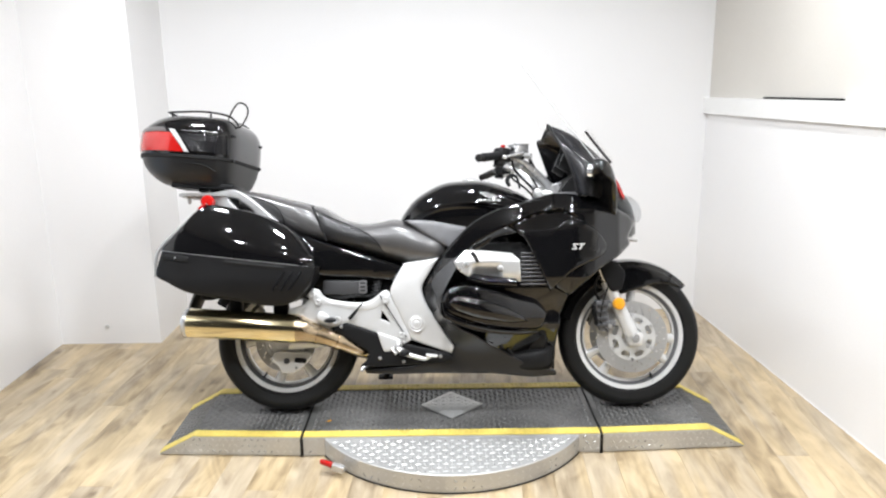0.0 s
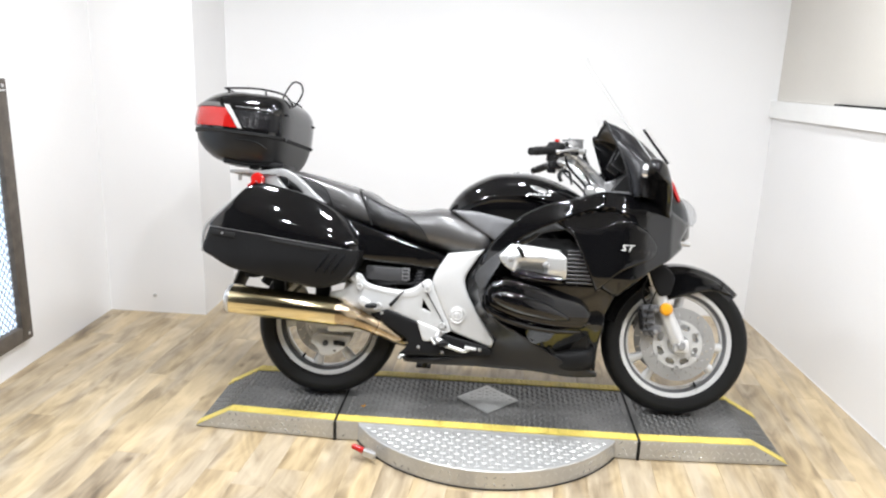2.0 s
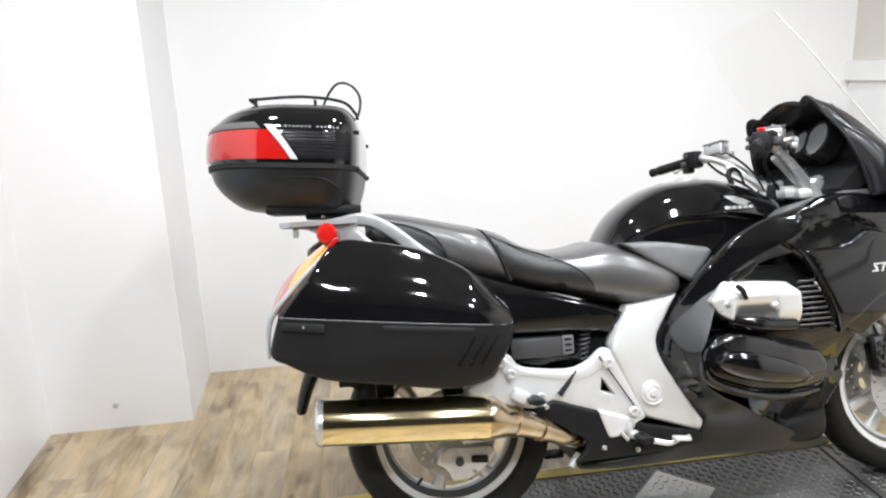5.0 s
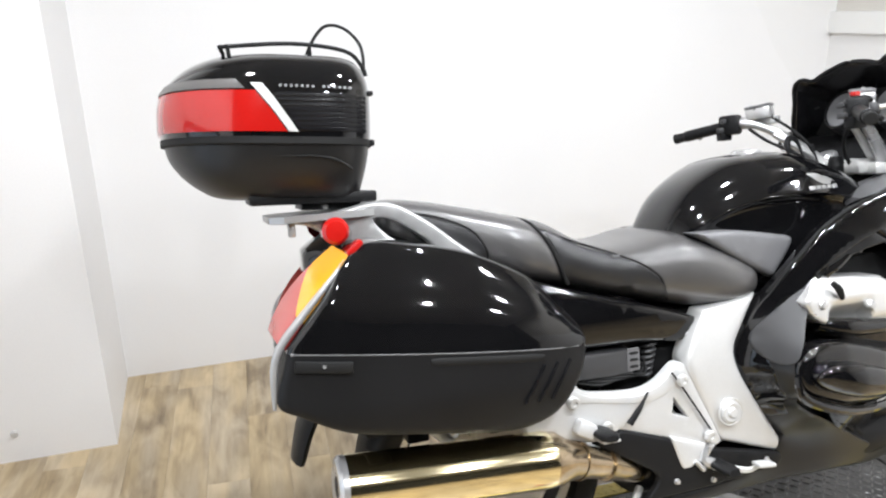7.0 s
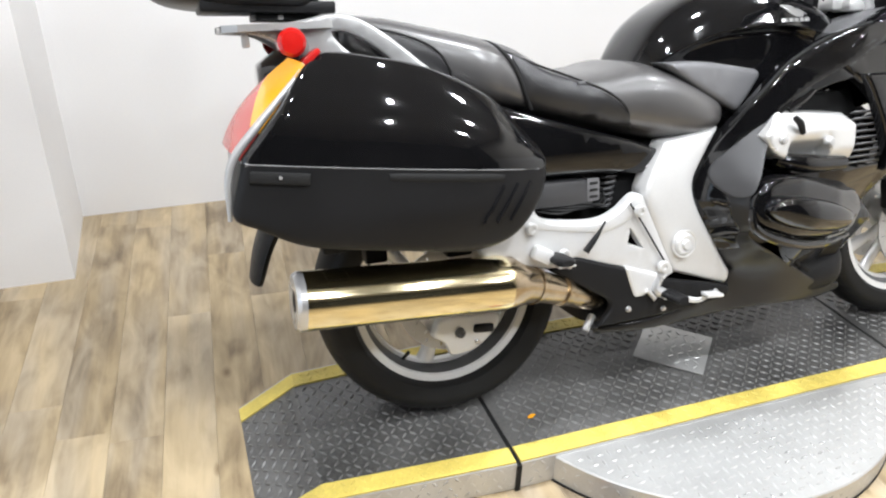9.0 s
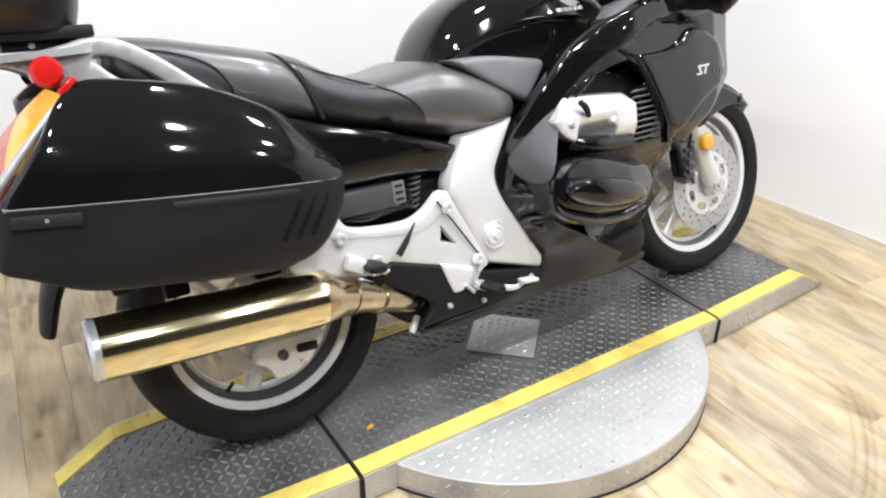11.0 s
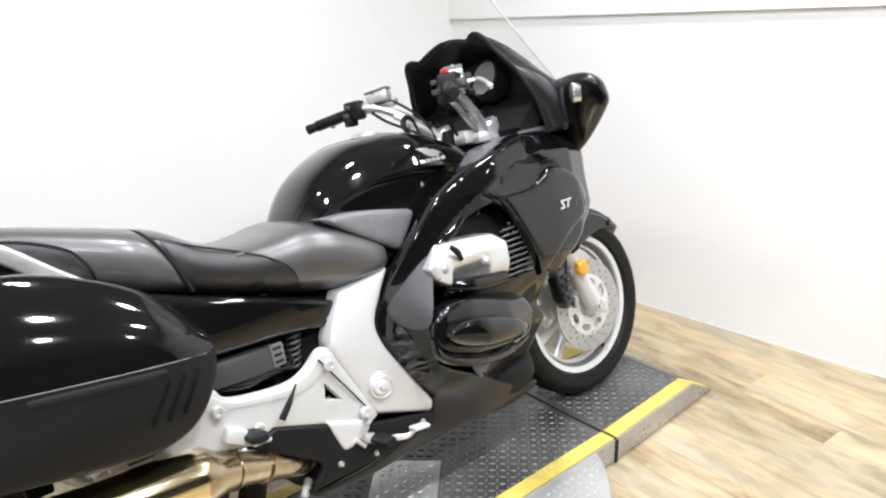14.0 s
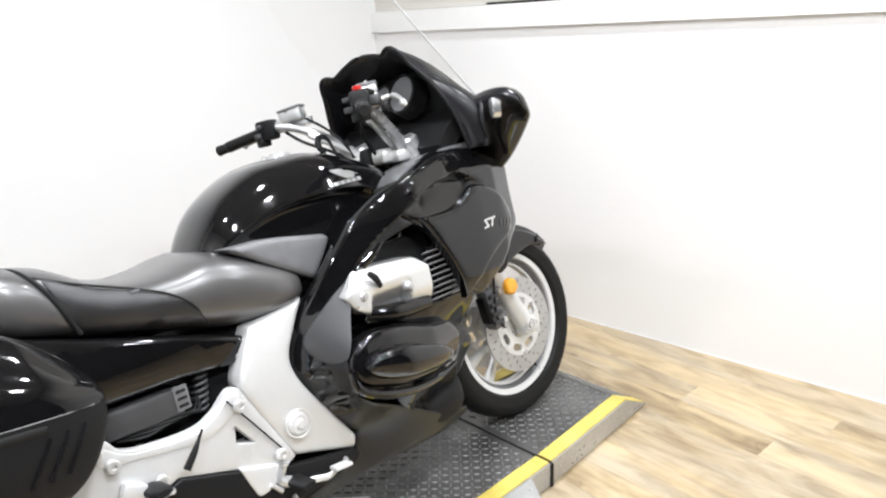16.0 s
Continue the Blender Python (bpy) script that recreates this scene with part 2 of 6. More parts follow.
    L(scuff.outputs[0], fade.inputs[0])
    mixr.data_type, mixr.blend_type = "RGBA", "MULTIPLY"
    L(fade.outputs[0], mixr.inputs["Factor"]), L(mixk.outputs[2], mixr.inputs[6]), L(arcs.outputs[0], mixr.inputs[7]), L(mixr.outputs[2], b.inputs["Base Color"])
    b.inputs["Roughness"].default_value = 0.32
    b.inputs["Specular IOR Level"].default_value = 0.4
    bp = N("ShaderNodeBump")
    bp.inputs["Strength"].default_value, bp.inputs["Distance"].default_value = 0.15, 0.001
    L(grain.outputs[0], bp.inputs["Height"]), L(bp.outputs[0], b.inputs["Normal"])
    return m


M_WOOD = wood()


# ---- geometry tools ----
class Geo:
    """Collects vertices and faces of one mesh."""

    def __init__(self):
        self.v, self.f = [], []

    def add(self, verts, faces):
        k = len(self.v)
        self.v += [tuple(map(float, p)) for p in verts]
        self.f += [tuple(i + k for i in q) for q in faces]
        return self

    def rings(self, rings, closed=True, caps=True, loop=False):
        n, m = len(rings[0]), len(rings)
        faces = []
        for i in range(m if loop else m - 1):
            a, b = i * n, (i + 1) % m * n
            for j in range(n if closed else n - 1):
                j2 = (j + 1) % n
                faces.append((a + j, a + j2, b + j2, b + j))
        if caps and not loop:
            faces += [tuple(range(n))[::-1], tuple(range((m - 1) * n, m * n))]
        return self.add([p for r in rings for p in r], faces)

    def box(self, c, s, bevel=0.0, rot=None):
        bm = bmesh.new()
        bmesh.ops.create_cube(bm, size=1.0)
        for v in bm.verts:
            v.co = Vector((v.co.x * s[0], v.co.y * s[1], v.co.z * s[2]))
        if bevel:
            bmesh.ops.bevel(bm, geom=list(bm.edges), offset=bevel, segments=2, affect="EDGES", profile=0.5)
        m = Matrix.Translation(c) @ (rot.to_4x4() if rot else Matrix())
        bm.verts.index_update()
        self.add([m @ v.co for v in bm.verts], [[v.index for v in q.verts] for q in bm.faces])
        bm.free()
        return self

    def lathe(self, profile, c, n=48, axis="y", loop=True):
        """profile: (radius, along) pairs, turned round the axis through c; loop: the profile is a closed one."""
        rings = []
        for i in range(n):
            a = 2 * math.pi * i / n
            ca, sa = math.cos(a), math.sin(a)
            if axis == "y":
                rings.append([(c[0] + r * ca, c[1] + h, c[2] + r * sa) for r, h in profile])
            elif axis == "z":
                rings.append([(c[0] + r * ca, c[1] + r * sa, c[2] + h) for r, h in profile])
            else:
                rings.append([(c[0] + h, c[1] + r * ca, c[2] + r * sa) for r, h in profile])
        return self.rings(rings, closed=loop, caps=False, loop=True)

    def sweep(self, path, r, n=12, squash=1.0, smooth=4, side=(0, 1, 0), closed=False):
        """A round or flattened bar along a path; r: one radius or one for each point."""
        P = [Vector(p) for p in path]
        rr = list(r) if hasattr(r, "__len__") else [r] * len(P)
        pts, rad = [], []
        m = len(P)
        for i in range(m if closed else m - 1):
            p0, p1, p2, p3 = (P[i - 1] if (closed or i > 0) else P[i]), P[i], P[(i + 1) % m], (P[(i + 2) % m] if (closed or i + 2 < m) else P[i + 1])
            for k in range(smooth):
                t = k / smooth
                pts.append(0.5 * (2 * p1 + (p2 - p0) * t + (2 * p0 - 5 * p1 + 4 * p2 - p3) * t * t + (3 * p1 - p0 - 3 * p2 + p3) * t ** 3))
                rad.append(rr[i] * (1 - t) + rr[(i + 1) % m] * t)
        if not closed:
            pts.append(P[-1]), rad.append(rr[-1])
        rings = []
        for i, p in enumerate(pts):
            if closed:
                d = pts[(i + 1) % len(pts)] - pts[i - 1]
            else:
                d = pts[min(i + 1, len(pts) - 1)] - pts[max(i - 1, 0)]
            d.normalize()
            s = Vector(side)
            s = (s - d * s.dot(d))
            if s.length < 0.05:
                s = Vector((0, 0, 1)) - d * d.z
            s.normalize()
            u = d.cross(s)
            rings.append([p + s * (math.cos(2 * math.pi * j / n) * rad[i] * squash) + u * (math.sin(2 * math.pi * j / n) * rad[i]) for j in range(n)])
        return self.rings(rings, loop=closed)

    def rod(self, a, b, r, n=16, r2=None, bevel=0.0):
        a, b = Vector(a), Vector(b)
        d = (b - a).normalized()
        s = d.orthogonal().normalized()
        u = d.cross(s)
        r2 = r if r2 is None else r2
        stops = [(a, r), (b, r2)]
        if bevel:
            stops = [(a, r - bevel), (a + d * bevel, r), (b - d * bevel, r2), (b, r2 - bevel)]
        return self.rings([[p + s * (math.cos(2 * math.pi * j / n) * q) + u * (math.sin(2 * math.pi * j / n) * q) for j in range(n)] for p, q in stops])

    def mirrored(self):
        g = Geo()
        g.v = [(x, -y, z) for x, y, z in self.v]
        g.f = [q[::-1] for q in self.f]
        return g


def part(name, geo, material, parent=None, label="", smooth=35.0):
    me = bpy.data.meshes.new(name)
    me.from_pydata(geo.v, [], geo.f)
    me.update()
    if smooth:
        me.shade_smooth()
        me.set_sharp_from_angle(angle=radians(smooth))
    me.materials.append(material)
    o = new(name, me)
    if parent:
        o.parent = parent
    if label:
        o["label"] = label
    return o


def curve2d(pts, step=0.012):
    """A closed outline through the points; a third value marks a corner."""
    n, out = len(pts), []
    P = [np.array(p[:2], float) for p in pts]
    sharp = [len(p) > 2 for p in pts]
    for i in range(n):
        p0, p1, p2, p3 = P[i - 1], P[i], P[(i + 1) % n], P[(i + 2) % n]
        t1 = (p2 - p1) if sharp[i] else (p2 - p0) * 0.5
        t2 = (p2 - p1) if sharp[(i + 1) % n] else (p3 - p1) * 0.5
        ln = np.linalg.norm(p2 - p1)
        t1 = t1 * min(1.0, ln / (np.linalg.norm(t1) + 1e-9))
        t2 = t2 * min(1.0, ln / (np.linalg.norm(t2) + 1e-9))
        k = max(2, int(math.ceil(ln / step)))
        for j in range(k):
            t = j / k
            out.append((2 * t ** 3 - 3 * t ** 2 + 1) * p1 + (t ** 3 - 2 * t ** 2 + t) * t1 + (-2 * t ** 3 + 3 * t ** 2) * p2 + (t ** 3 - t ** 2) * t2)
    return np.array(out)


def inside(q, poly):
    x, z = q[:, 0], q[:, 1]
    r = np.zeros(len(q), bool)
    j = len(poly) - 1
    for i in range(len(poly)):
        xi, zi, xj, zj = *poly[i], *poly[j]
        c = ((zi > z) != (zj > z)) & (x < (xj - xi) * (z - zi) / (zj - zi + 1e-12) + xi)
        r ^= c
        j = i
    return r


def dist(q, poly):
    best = np.full(len(q), 9.0)
    for a, b in zip(poly, np.roll(poly, -1, 0)):
        d = b - a
        t = np.clip(((q - a) @ d) / (d @ d + 1e-12), 0, 1)
        best = np.minimum(best, np.linalg.norm(q - (a + t[:, None] * d), axis=1))
    return best


from mathutils.geometry import delaunay_2d_cdt


def panel(outline, depth, thick=0.012, rnd=0.010, res=0.03, holes=(), keep=None, step=0.012, cut=None):
    """A curved panel on the motorcycle's right side. outline: points (x, z); depth(x, z): how far out its face lies; rnd: how far its edges
    are rounded over; thick: how deep its rim goes in."""
    loops = [curve2d(outline, step)] + [curve2d(h, step) for h in holes]
    lo, hi = loops[0].min(0), loops[0].max(0)
    gx, gz = np.arange(lo[0], hi[0], res), np.arange(lo[1], hi[1], res * 0.87)
    grid = np.array([(x + (res / 2 if k % 2 else 0), z) for k, z in enumerate(gz) for x in gx])
    extra = [grid]
    for lp in loops:
        d = np.roll(lp, -1, 0) - np.roll(lp, 1, 0)
        nrm = np.stack([-d[:, 1], d[:, 0]], 1) / (np.linalg.norm(d, axis=1)[:, None] + 1e-9)
        for o in (0.12 * rnd, 0.45 * rnd, rnd):
            for sgn in (1, -1):
                ring = lp + nrm * o * sgn
                ring = ring[dist(ring, lp) > o * 0.93]
                extra.append(ring if len(ring) else np.zeros((0, 2)))

    def edge(q):
        return np.min([dist(q, lp) for lp in loops], axis=0)

    inner = np.concatenate(extra)
    ok = inside(inner, loops[0])
    for lp in loops[1:]:
        ok &= ~inside(inner, lp)
    inner = inner[ok]
    de = edge(inner)
    big = np.concatenate([np.arange(len(grid)), np.full(len(np.concatenate(extra)) - len(grid), -1)])[ok] >= 0
    inner = inner[(de > 0.1 * rnd) & (~big | (de > rnd * 1.15))]
    pts = np.concatenate(loops + [inner])
    edges, k = [], 0
    for lp in loops:
        edges += [(k + i, k + (i + 1) % len(lp)) for i in range(len(lp))]
        k += len(lp)
    if cut is not None:
        cx_ = np.array([(x, cut(x)) for x in np.arange(lo[0] - 0.01, hi[0] + 0.02, step)])
        near = np.abs(pts[:, 1] - np.array([cut(x) for x in pts[:, 0]])) > 0.006
        near[:sum(len(lp) for lp in loops)] = True
        pts = pts[near]
        k0 = len(pts)
        pts = np.concatenate([pts, cx_])
        edges += [(k0 + i, k0 + i + 1) for i in range(len(cx_) - 1)]
    vo, _, fo, *_ = delaunay_2d_cdt([Vector(p) for p in pts], edges, [], 0, 1e-6)
    vo = np.array([tuple(p) for p in vo])
    cen = np.array([vo[list(q)].mean(0) for q in fo])
    ok = inside(cen, loops[0])
    for lp in loops[1:]:
        ok &= ~inside(cen, lp)
    fo = [q for q, g in zip(fo, ok) if g]
    d = np.minimum(edge(vo), rnd)
    drop = rnd - np.sqrt(np.maximum(0, rnd ** 2 - (rnd - d) ** 2)) if rnd > 0 else np.zeros(len(vo))
    y = np.array([depth(x, z) for x, z in vo]) - drop
    front = [(x, -yy, z) for (x, z), yy in zip(vo, y)]
    back = [(x, -(yy - thick), z) for (x, z), yy in zip(vo, np.array([depth(x, z) for x, z in vo]) - rnd)]
    n = len(vo)
    use = {}
    for q in fo:
        for a, b in zip(q, q[1:] + q[:1]):
            use[(a, b)] = 1
    rim = [(a, b) for a, b in use if (b, a) not in use]
    g = Geo()
    if keep is not None:
        sel = [q for q in fo if keep(*vo[list(q)].mean(0))]
        use = {}
        for q in sel:
            for a, b in zip(q, q[1:] + q[:1]):
                use[(a, b)] = 1
        rim, fo = [(a, b) for a, b in use if (b, a) not in use], sel
    faces = list(fo) + [tuple(i + n for i in q[::-1]) for q in fo] + [(b, a, a + n, b + n) for a, b in rim]
    return g.add(front + back, faces)


def ring_xz(x, hw, zb, zt, e=2.5, n=40, yc=0.0):
    """A rounded cross-section that stands across the motorcycle."""
    out, zc, hz = [], (zb + zt) / 2, (zt - zb) / 2
    for j in range(n):
        a = 2 * math.pi * j / n
        c, s = math.cos(a), math.sin(a)
        out.append((x, yc + hw * math.copysign(abs(c) ** (2 / e), c), zc + hz * math.copysign(abs(s) ** (2 / e), s)))
    return out


def ring_xy(z, xa, xb, hw, e=3.0, n=48, yc=0.0):
    out, xc, hx = [], (xa + xb) / 2, (xb - xa) / 2
    for j in range(n):
        a = 2 * math.pi * j / n
        c, s = math.cos(a), math.sin(a)
        out.append((xc + hx * math.copysign(abs(c) ** (2 / (e + 0.4 if c > 0 else 2.3)), c), yc + hw * math.copysign(abs(s) ** (2 / (e + 0.4 if c > 0 else 2.3)), s), z))
    return out


def spline(rows, m):
    """Rows of numbers, smoothly filled in between to m steps a row."""
    R, out = np.array(rows, float), []
    for i in range(len(R) - 1):
        p0, p1, p2, p3 = R[max(i - 1, 0)], R[i], R[i + 1], R[min(i + 2, len(R) - 1)]
        for k in range(m):
            t = k / m
            out.append(0.5 * (2 * p1 + (p2 - p0) * t + (2 * p0 - 5 * p1 + 4 * p2 - p3) * t * t + (3 * p1 - p0 - 3 * p2 + p3) * t ** 3))
    return out + [R[-1]]


def thing(name, label, category, group="", kind="", m=None):
    e = new(name)
    e.empty_display_size = 0.1
    if m is not None:
        e.matrix_world = m
    return tagged(e, label, category, group, kind)


# ---- room ----
Y_BACK, Y_JUT, X_LEFT, X_JUT, Y_REAR = 1.50, 1.00, -1.565, -0.985, -4.6
XR0, XR1 = 2.300, 2.300 + 0.067 * 6.1


def wall(name, a, b, z0, z1, thick, material, label):
    """An upright wall whose face runs from a to b, with the room on its left."""
    a, b = Vector((*a, 0)), Vector((*b, 0))
    d = (b - a).normalized()
    n = Vector((d.y, -d.x, 0)) * thick
    g = Geo()
    q = [a, b, b + n, a + n]
    g.add([(p.x, p.y, z0) for p in q] + [(p.x, p.y, z1) for p in q], [(3, 2, 1, 0), (4, 5, 6, 7), (0, 1, 5, 4), (1, 2, 6, 5), (2, 3, 7, 6), (3, 0, 4, 7)])
    return tagged(part(name, g, material, smooth=0), label, "wall", kind="structure")


TOP = CEIL
wall("wall_back", (XR0 + 0.4, Y_BACK), (X_JUT, Y_BACK), 0, TOP, 0.15, M_WALL, "smooth white painted back wall behind the motorcycle")
wall("wall_step", (X_JUT, Y_BACK), (X_JUT, Y_JUT), 0, TOP, 0.12, M_WALL, "short white return wall of a boxed-out corner")
wall("wall_jut", (X_JUT - 0.12, Y_JUT), (X_LEFT, Y_JUT), 0, TOP, 0.12, M_WALL, "white boxed-out wall beside the display corner")
wall("wall_left", (X_LEFT, Y_JUT + 0.12), (X_LEFT, -1.6), 0, TOP, 0.15, M_WALL, "white side wall with a meshed window in it")
# unseen black wall, added to keep the paint's reflections dark
wall("wall_left_unseen", (X_LEFT, -1.6), (X_LEFT, Y_REAR), 0, TOP, 0.15, M_UNSEEN, "unseen near-black wall added for dark reflections")
LEDGE, RISE, Y_WHITE = 1.318, 0.034, -3.6


def right_x(y):
    return XR0 + 0.067 * (Y_BACK - y)


def bar_along(y0, y1, dx0, dx1, z0, z1):
    """A long piece on the side wall, whose height rises gently towards the front."""
    g = Geo()
    r = []
    for y in (y0, y1):
        x, u = right_x(y), RISE * (Y_BACK - y)
        r.append([(x + dx0, y, z0 + (u if z0 else 0)), (x + dx1, y, z0 + (u if z0 else 0)), (x + dx1, y, z1 + u), (x + dx0, y, z1 + u)])
    return g.rings(r)


tagged(part("wall_right", bar_along(Y_BACK, Y_WHITE, 0.0, 0.15, 0.0, LEDGE - 0.063), M_WALL, smooth=0), "white half-height wall under a trim ledge", "wall", kind="structure")
# added out of view, black for dark reflections
tagged(part("wall_right_unseen", bar_along(Y_WHITE, Y_REAR, 0.0, 0.15, 0.0, 2.62), M_UNSEEN, smooth=0), "unseen near-black wall added for dark reflections", "wall", kind="structure")
tagged(part("wall_right_upper", bar_along(Y_BACK, Y_WHITE, 0.012, 0.15, LEDGE + 0.035, 2.62), M_UPPER, smooth=0), "beige painted wall above the ledge", "wall", kind="structure")
# unseen rear wall; its black stands in for a dim room
wall("wall_rear", (X_LEFT, Y_REAR), (XR1 + 0.3, Y_REAR), 0, TOP, 0.15, M_UNSEEN, "unseen near-black rear wall added for dark reflections")
g = Geo().rings([[(right_x(y) + a, y, h) for a, h in ((-0.004, 0.0012), (-0.0005, 0.0012), (-0.0005, 0.0035), (-0.004, 0.0035))] for y in (Y_BACK - 0.005, Y_WHITE)])
tagged(part("baseboard", g, M_TRIM, smooth=0), "thin white joint where wall meets floor", "baseboard", kind="structure")
tagged(part("trim", bar_along(Y_BACK, Y_WHITE, -0.022, 0.15, LEDGE - 0.062, LEDGE + 0.034), M_TRIM, smooth=0), "white painted cap board along the half wall", "trim", kind="structure")
g = Geo().rings([[(right_x(y) + a, y, LEDGE + 0.035 + RISE * (Y_BACK - y) + h) for a, h in ((-0.012, 0.0), (0.010, 0.0), (0.010, 0.009), (-0.012, 0.009))] for y in (0.78, 0.45, 0.10)])
tagged(part("dark_strip", g, M_GAP, smooth=0), "thin black strip lying on the white ledge", "strip")
g = Geo().box((0.5, -1.5, TOP + 0.05), (5.2, 6.6, 0.1))
tagged(part("ceiling", g, M_CEIL, smooth=0), "grey painted ceiling with small round lamps", "ceiling", kind="structure")
proto = None
for lx, ly in LAMPS:
    if proto is None:
        proto = thing("ceiling_light", "small round white ceiling lamp with a lit lens", "ceiling light", "ceiling lights", m=pose(lx, ly, TOP))
        part("housing", Geo().lathe([(0.068, 0), (0.068, -0.04), (0.080, -0.045), (0.085, -0.03), (0.085, 0)], (0, 0, 0), 24, "z"), M_TRIM, proto)
    else:
        copy_thing(proto, pose(lx, ly, TOP))

# floor bed, on which the planks lie
floor = part("floor", Geo().box((0.5, -1.5, -0.06), (5.2, 6.6, 0.1)), M_BED, smooth=0)
tagged(floor, "light grey-brown oak plank floor", "floor", kind="structure")

# daylit window behind steel mesh, in the side wall
MX, MY0, MY1, MZ0, MZ1 = X_LEFT + 0.004, 0.175, -0.845, 0.150, 1.385
mp = thing("window_1", "daylit window behind pale wire mesh in a weathered dark frame", "window", kind="structure", m=pose(X_LEFT, (MY0 + MY1) / 2, MZ0))
fw = 0.075
fr = Geo()
H, Lh = MZ1 - MZ0, (MY0 - MY1)
fr.box((0.02, Lh / 2 - fw / 2, H / 2), (0.036, fw, H), 0.004).box((0.02, -Lh / 2 + fw / 2, H / 2), (0.036, fw, H), 0.004)
fr.box((0.021, 0, fw / 2), (0.034, Lh - 2 * fw, fw), 0.004).box((0.021, 0, H - fw / 2), (0.034, Lh - 2 * fw, fw), 0.004)
part("frame", fr, M_MESHFR, mp)
part("frame_bead", Geo().box((0.040, 0, H - 0.050), (0.006, Lh - 0.03, 0.008), 0.002), M_STEEL, mp)
part("mullion", Geo().box((0.010, 0, H / 2), (0.012, 0.05, H - 2 * fw)), M_TRIM, mp, smooth=0)
for sg in (-1, 1):
    part("pane", Geo().box((0.006, sg * (Lh / 4 - 0.006), H / 2), (0.004, Lh / 2 - fw / 2 - 0.04, H - fw)), M_PANE, mp, smooth=0)
wr = Geo()
s = 0.034
ny, nz = int((Lh - 2 * fw) / s), int((H - 2 * fw) / (s * 0.6))
for a in range(ny + 1):
    for b in range(nz):
        y0, z0 = -Lh / 2 + fw + a * s + (s / 2 if b % 2 else 0), fw + b * s * 0.6
        for sg in (-1, 1):
            p, q = Vector((0.016, y0, z0)), Vector((0.016, y0 + sg * s / 2, z0 + s * 0.6))
            if abs(q.y) < Lh / 2 - fw * 0.9 and q.z < H - fw * 0.9:
                u = Vector((0, (q - p).z, -(q - p).y)).normalized() * 0.0022
                wr.add([p - u, p + u, q + u, q - u, p - u - Vector((0.003, 0, 0)), p + u - Vector((0.003, 0, 0)), q + u - Vector((0.003, 0, 0)), q - u - Vector((0.003, 0, 0))], [(0, 1, 2, 3), (0, 3, 7, 4), (1, 5, 6, 2)])
part("wire_mesh", wr, M_MESHWIRE, mp, smooth=0)["kind"] = "stuff"
for yy in (Lh / 2 - 0.03, -Lh / 2 + 0.03):
    for zz in (0.03, H - 0.03):
        part("screw", Geo().lathe([(0.0, 0.004), (0.008, 0.003), (0.009, 0.0)], (0.038, yy, zz), 12, "x", False), M_STEEL, mp)

# small round thing on the boxed-out wall
tagged(part("wall_plug", Geo().lathe([(0.0, -0.008), (0.010, -0.007), (0.012, 0.0)], (-1.29, Y_JUT, 0.105), 16, "y", False), M_WHITE), "small round grey plug in the white wall", "wall plug")

# ---- turntable platform ----
DZ, DY0, DY1 = 0.085, -0.345, 0.17
XA, XB, XC, XD, XE, XF = -0.53, -0.38, 0.076, 1.317, 1.776, 1.926
DYC = (DY0 + DY1) / 2
tt = thing("turntable_platform", "black tread-plate motorcycle turntable with yellow edges and aluminium skirts", "turntable", m=pose(0, 0, 0))


def deck_z(x):
    if x < XB:
        return DZ * max(0.0, (x - XA) / (XB - XA)) + 0.004
    if x > XE:
        return DZ * max(0.0, (XF - x) / (XF - XE)) + 0.004
    return DZ


def taper(x, y):
    """The ramps grow slightly narrower towards their tips."""
    k = max(0.0, XC - x, x - XD) / 0.6
    return y + 0.030 * k * (1 if y < DYC else -1)


def deck_piece(xs, y0, y1, lift, low=0.0):
    g = Geo()
    r = []
    for x in xs:
        z = deck_z(x) + lift
        ya_, yb_ = taper(x, y0), taper(x, y1)
        r.append([(x, ya_, low), (x, yb_, low), (x, yb_, z), (x, ya_, z)])
    return g.rings(r)


YW = 0.052
for nm, xs in (("ramp", (XA + 0.003, XB, XC - 0.006)), ("centre_deck", (XC + 0.006, XD - 0.006)), ("ramp", (XD + 0.006, XE, XF - 0.003))):
    pc = part(nm, deck_piece(xs, DY0 + 0.004, DY1 - 0.004, -0.003, 0.002), M_DECK, tt, "black coated tread plate", smooth=0)
    for ya, yb in ((DY0 + 0.002, DY0 + YW), (DY1 - YW, DY1 - 0.002)):
        part("yellow_stripe", deck_piece(xs, ya, yb, 0.0015, 0.05 if nm == "centre_deck" else 0.001), M_YELLOW, pc, smooth=0)
    for ya in (DY0, DY1):
        o = -0.004 if ya == DY0 else 0.004
        sk = Geo().rings([[(x, taper(x, ya) + min(o, 0), 0.004), (x, taper(x, ya) + max(o, 0), 0.004), (x, taper(x, ya) + max(o, 0), deck_z(x) - 0.001), (x, taper(x, ya) + min(o, 0), deck_z(x) - 0.001)] for x in xs])
        part("skirt", sk, M_ALU, pc, "bright aluminium tread-plate skirt", smooth=0)
for xj in (XC, XD):
    part("joint", Geo().box((xj, DYC, 0.040), (0.012, DY1 - DY0 + 0.016, 0.080)), M_GAP, tt, smooth=0)


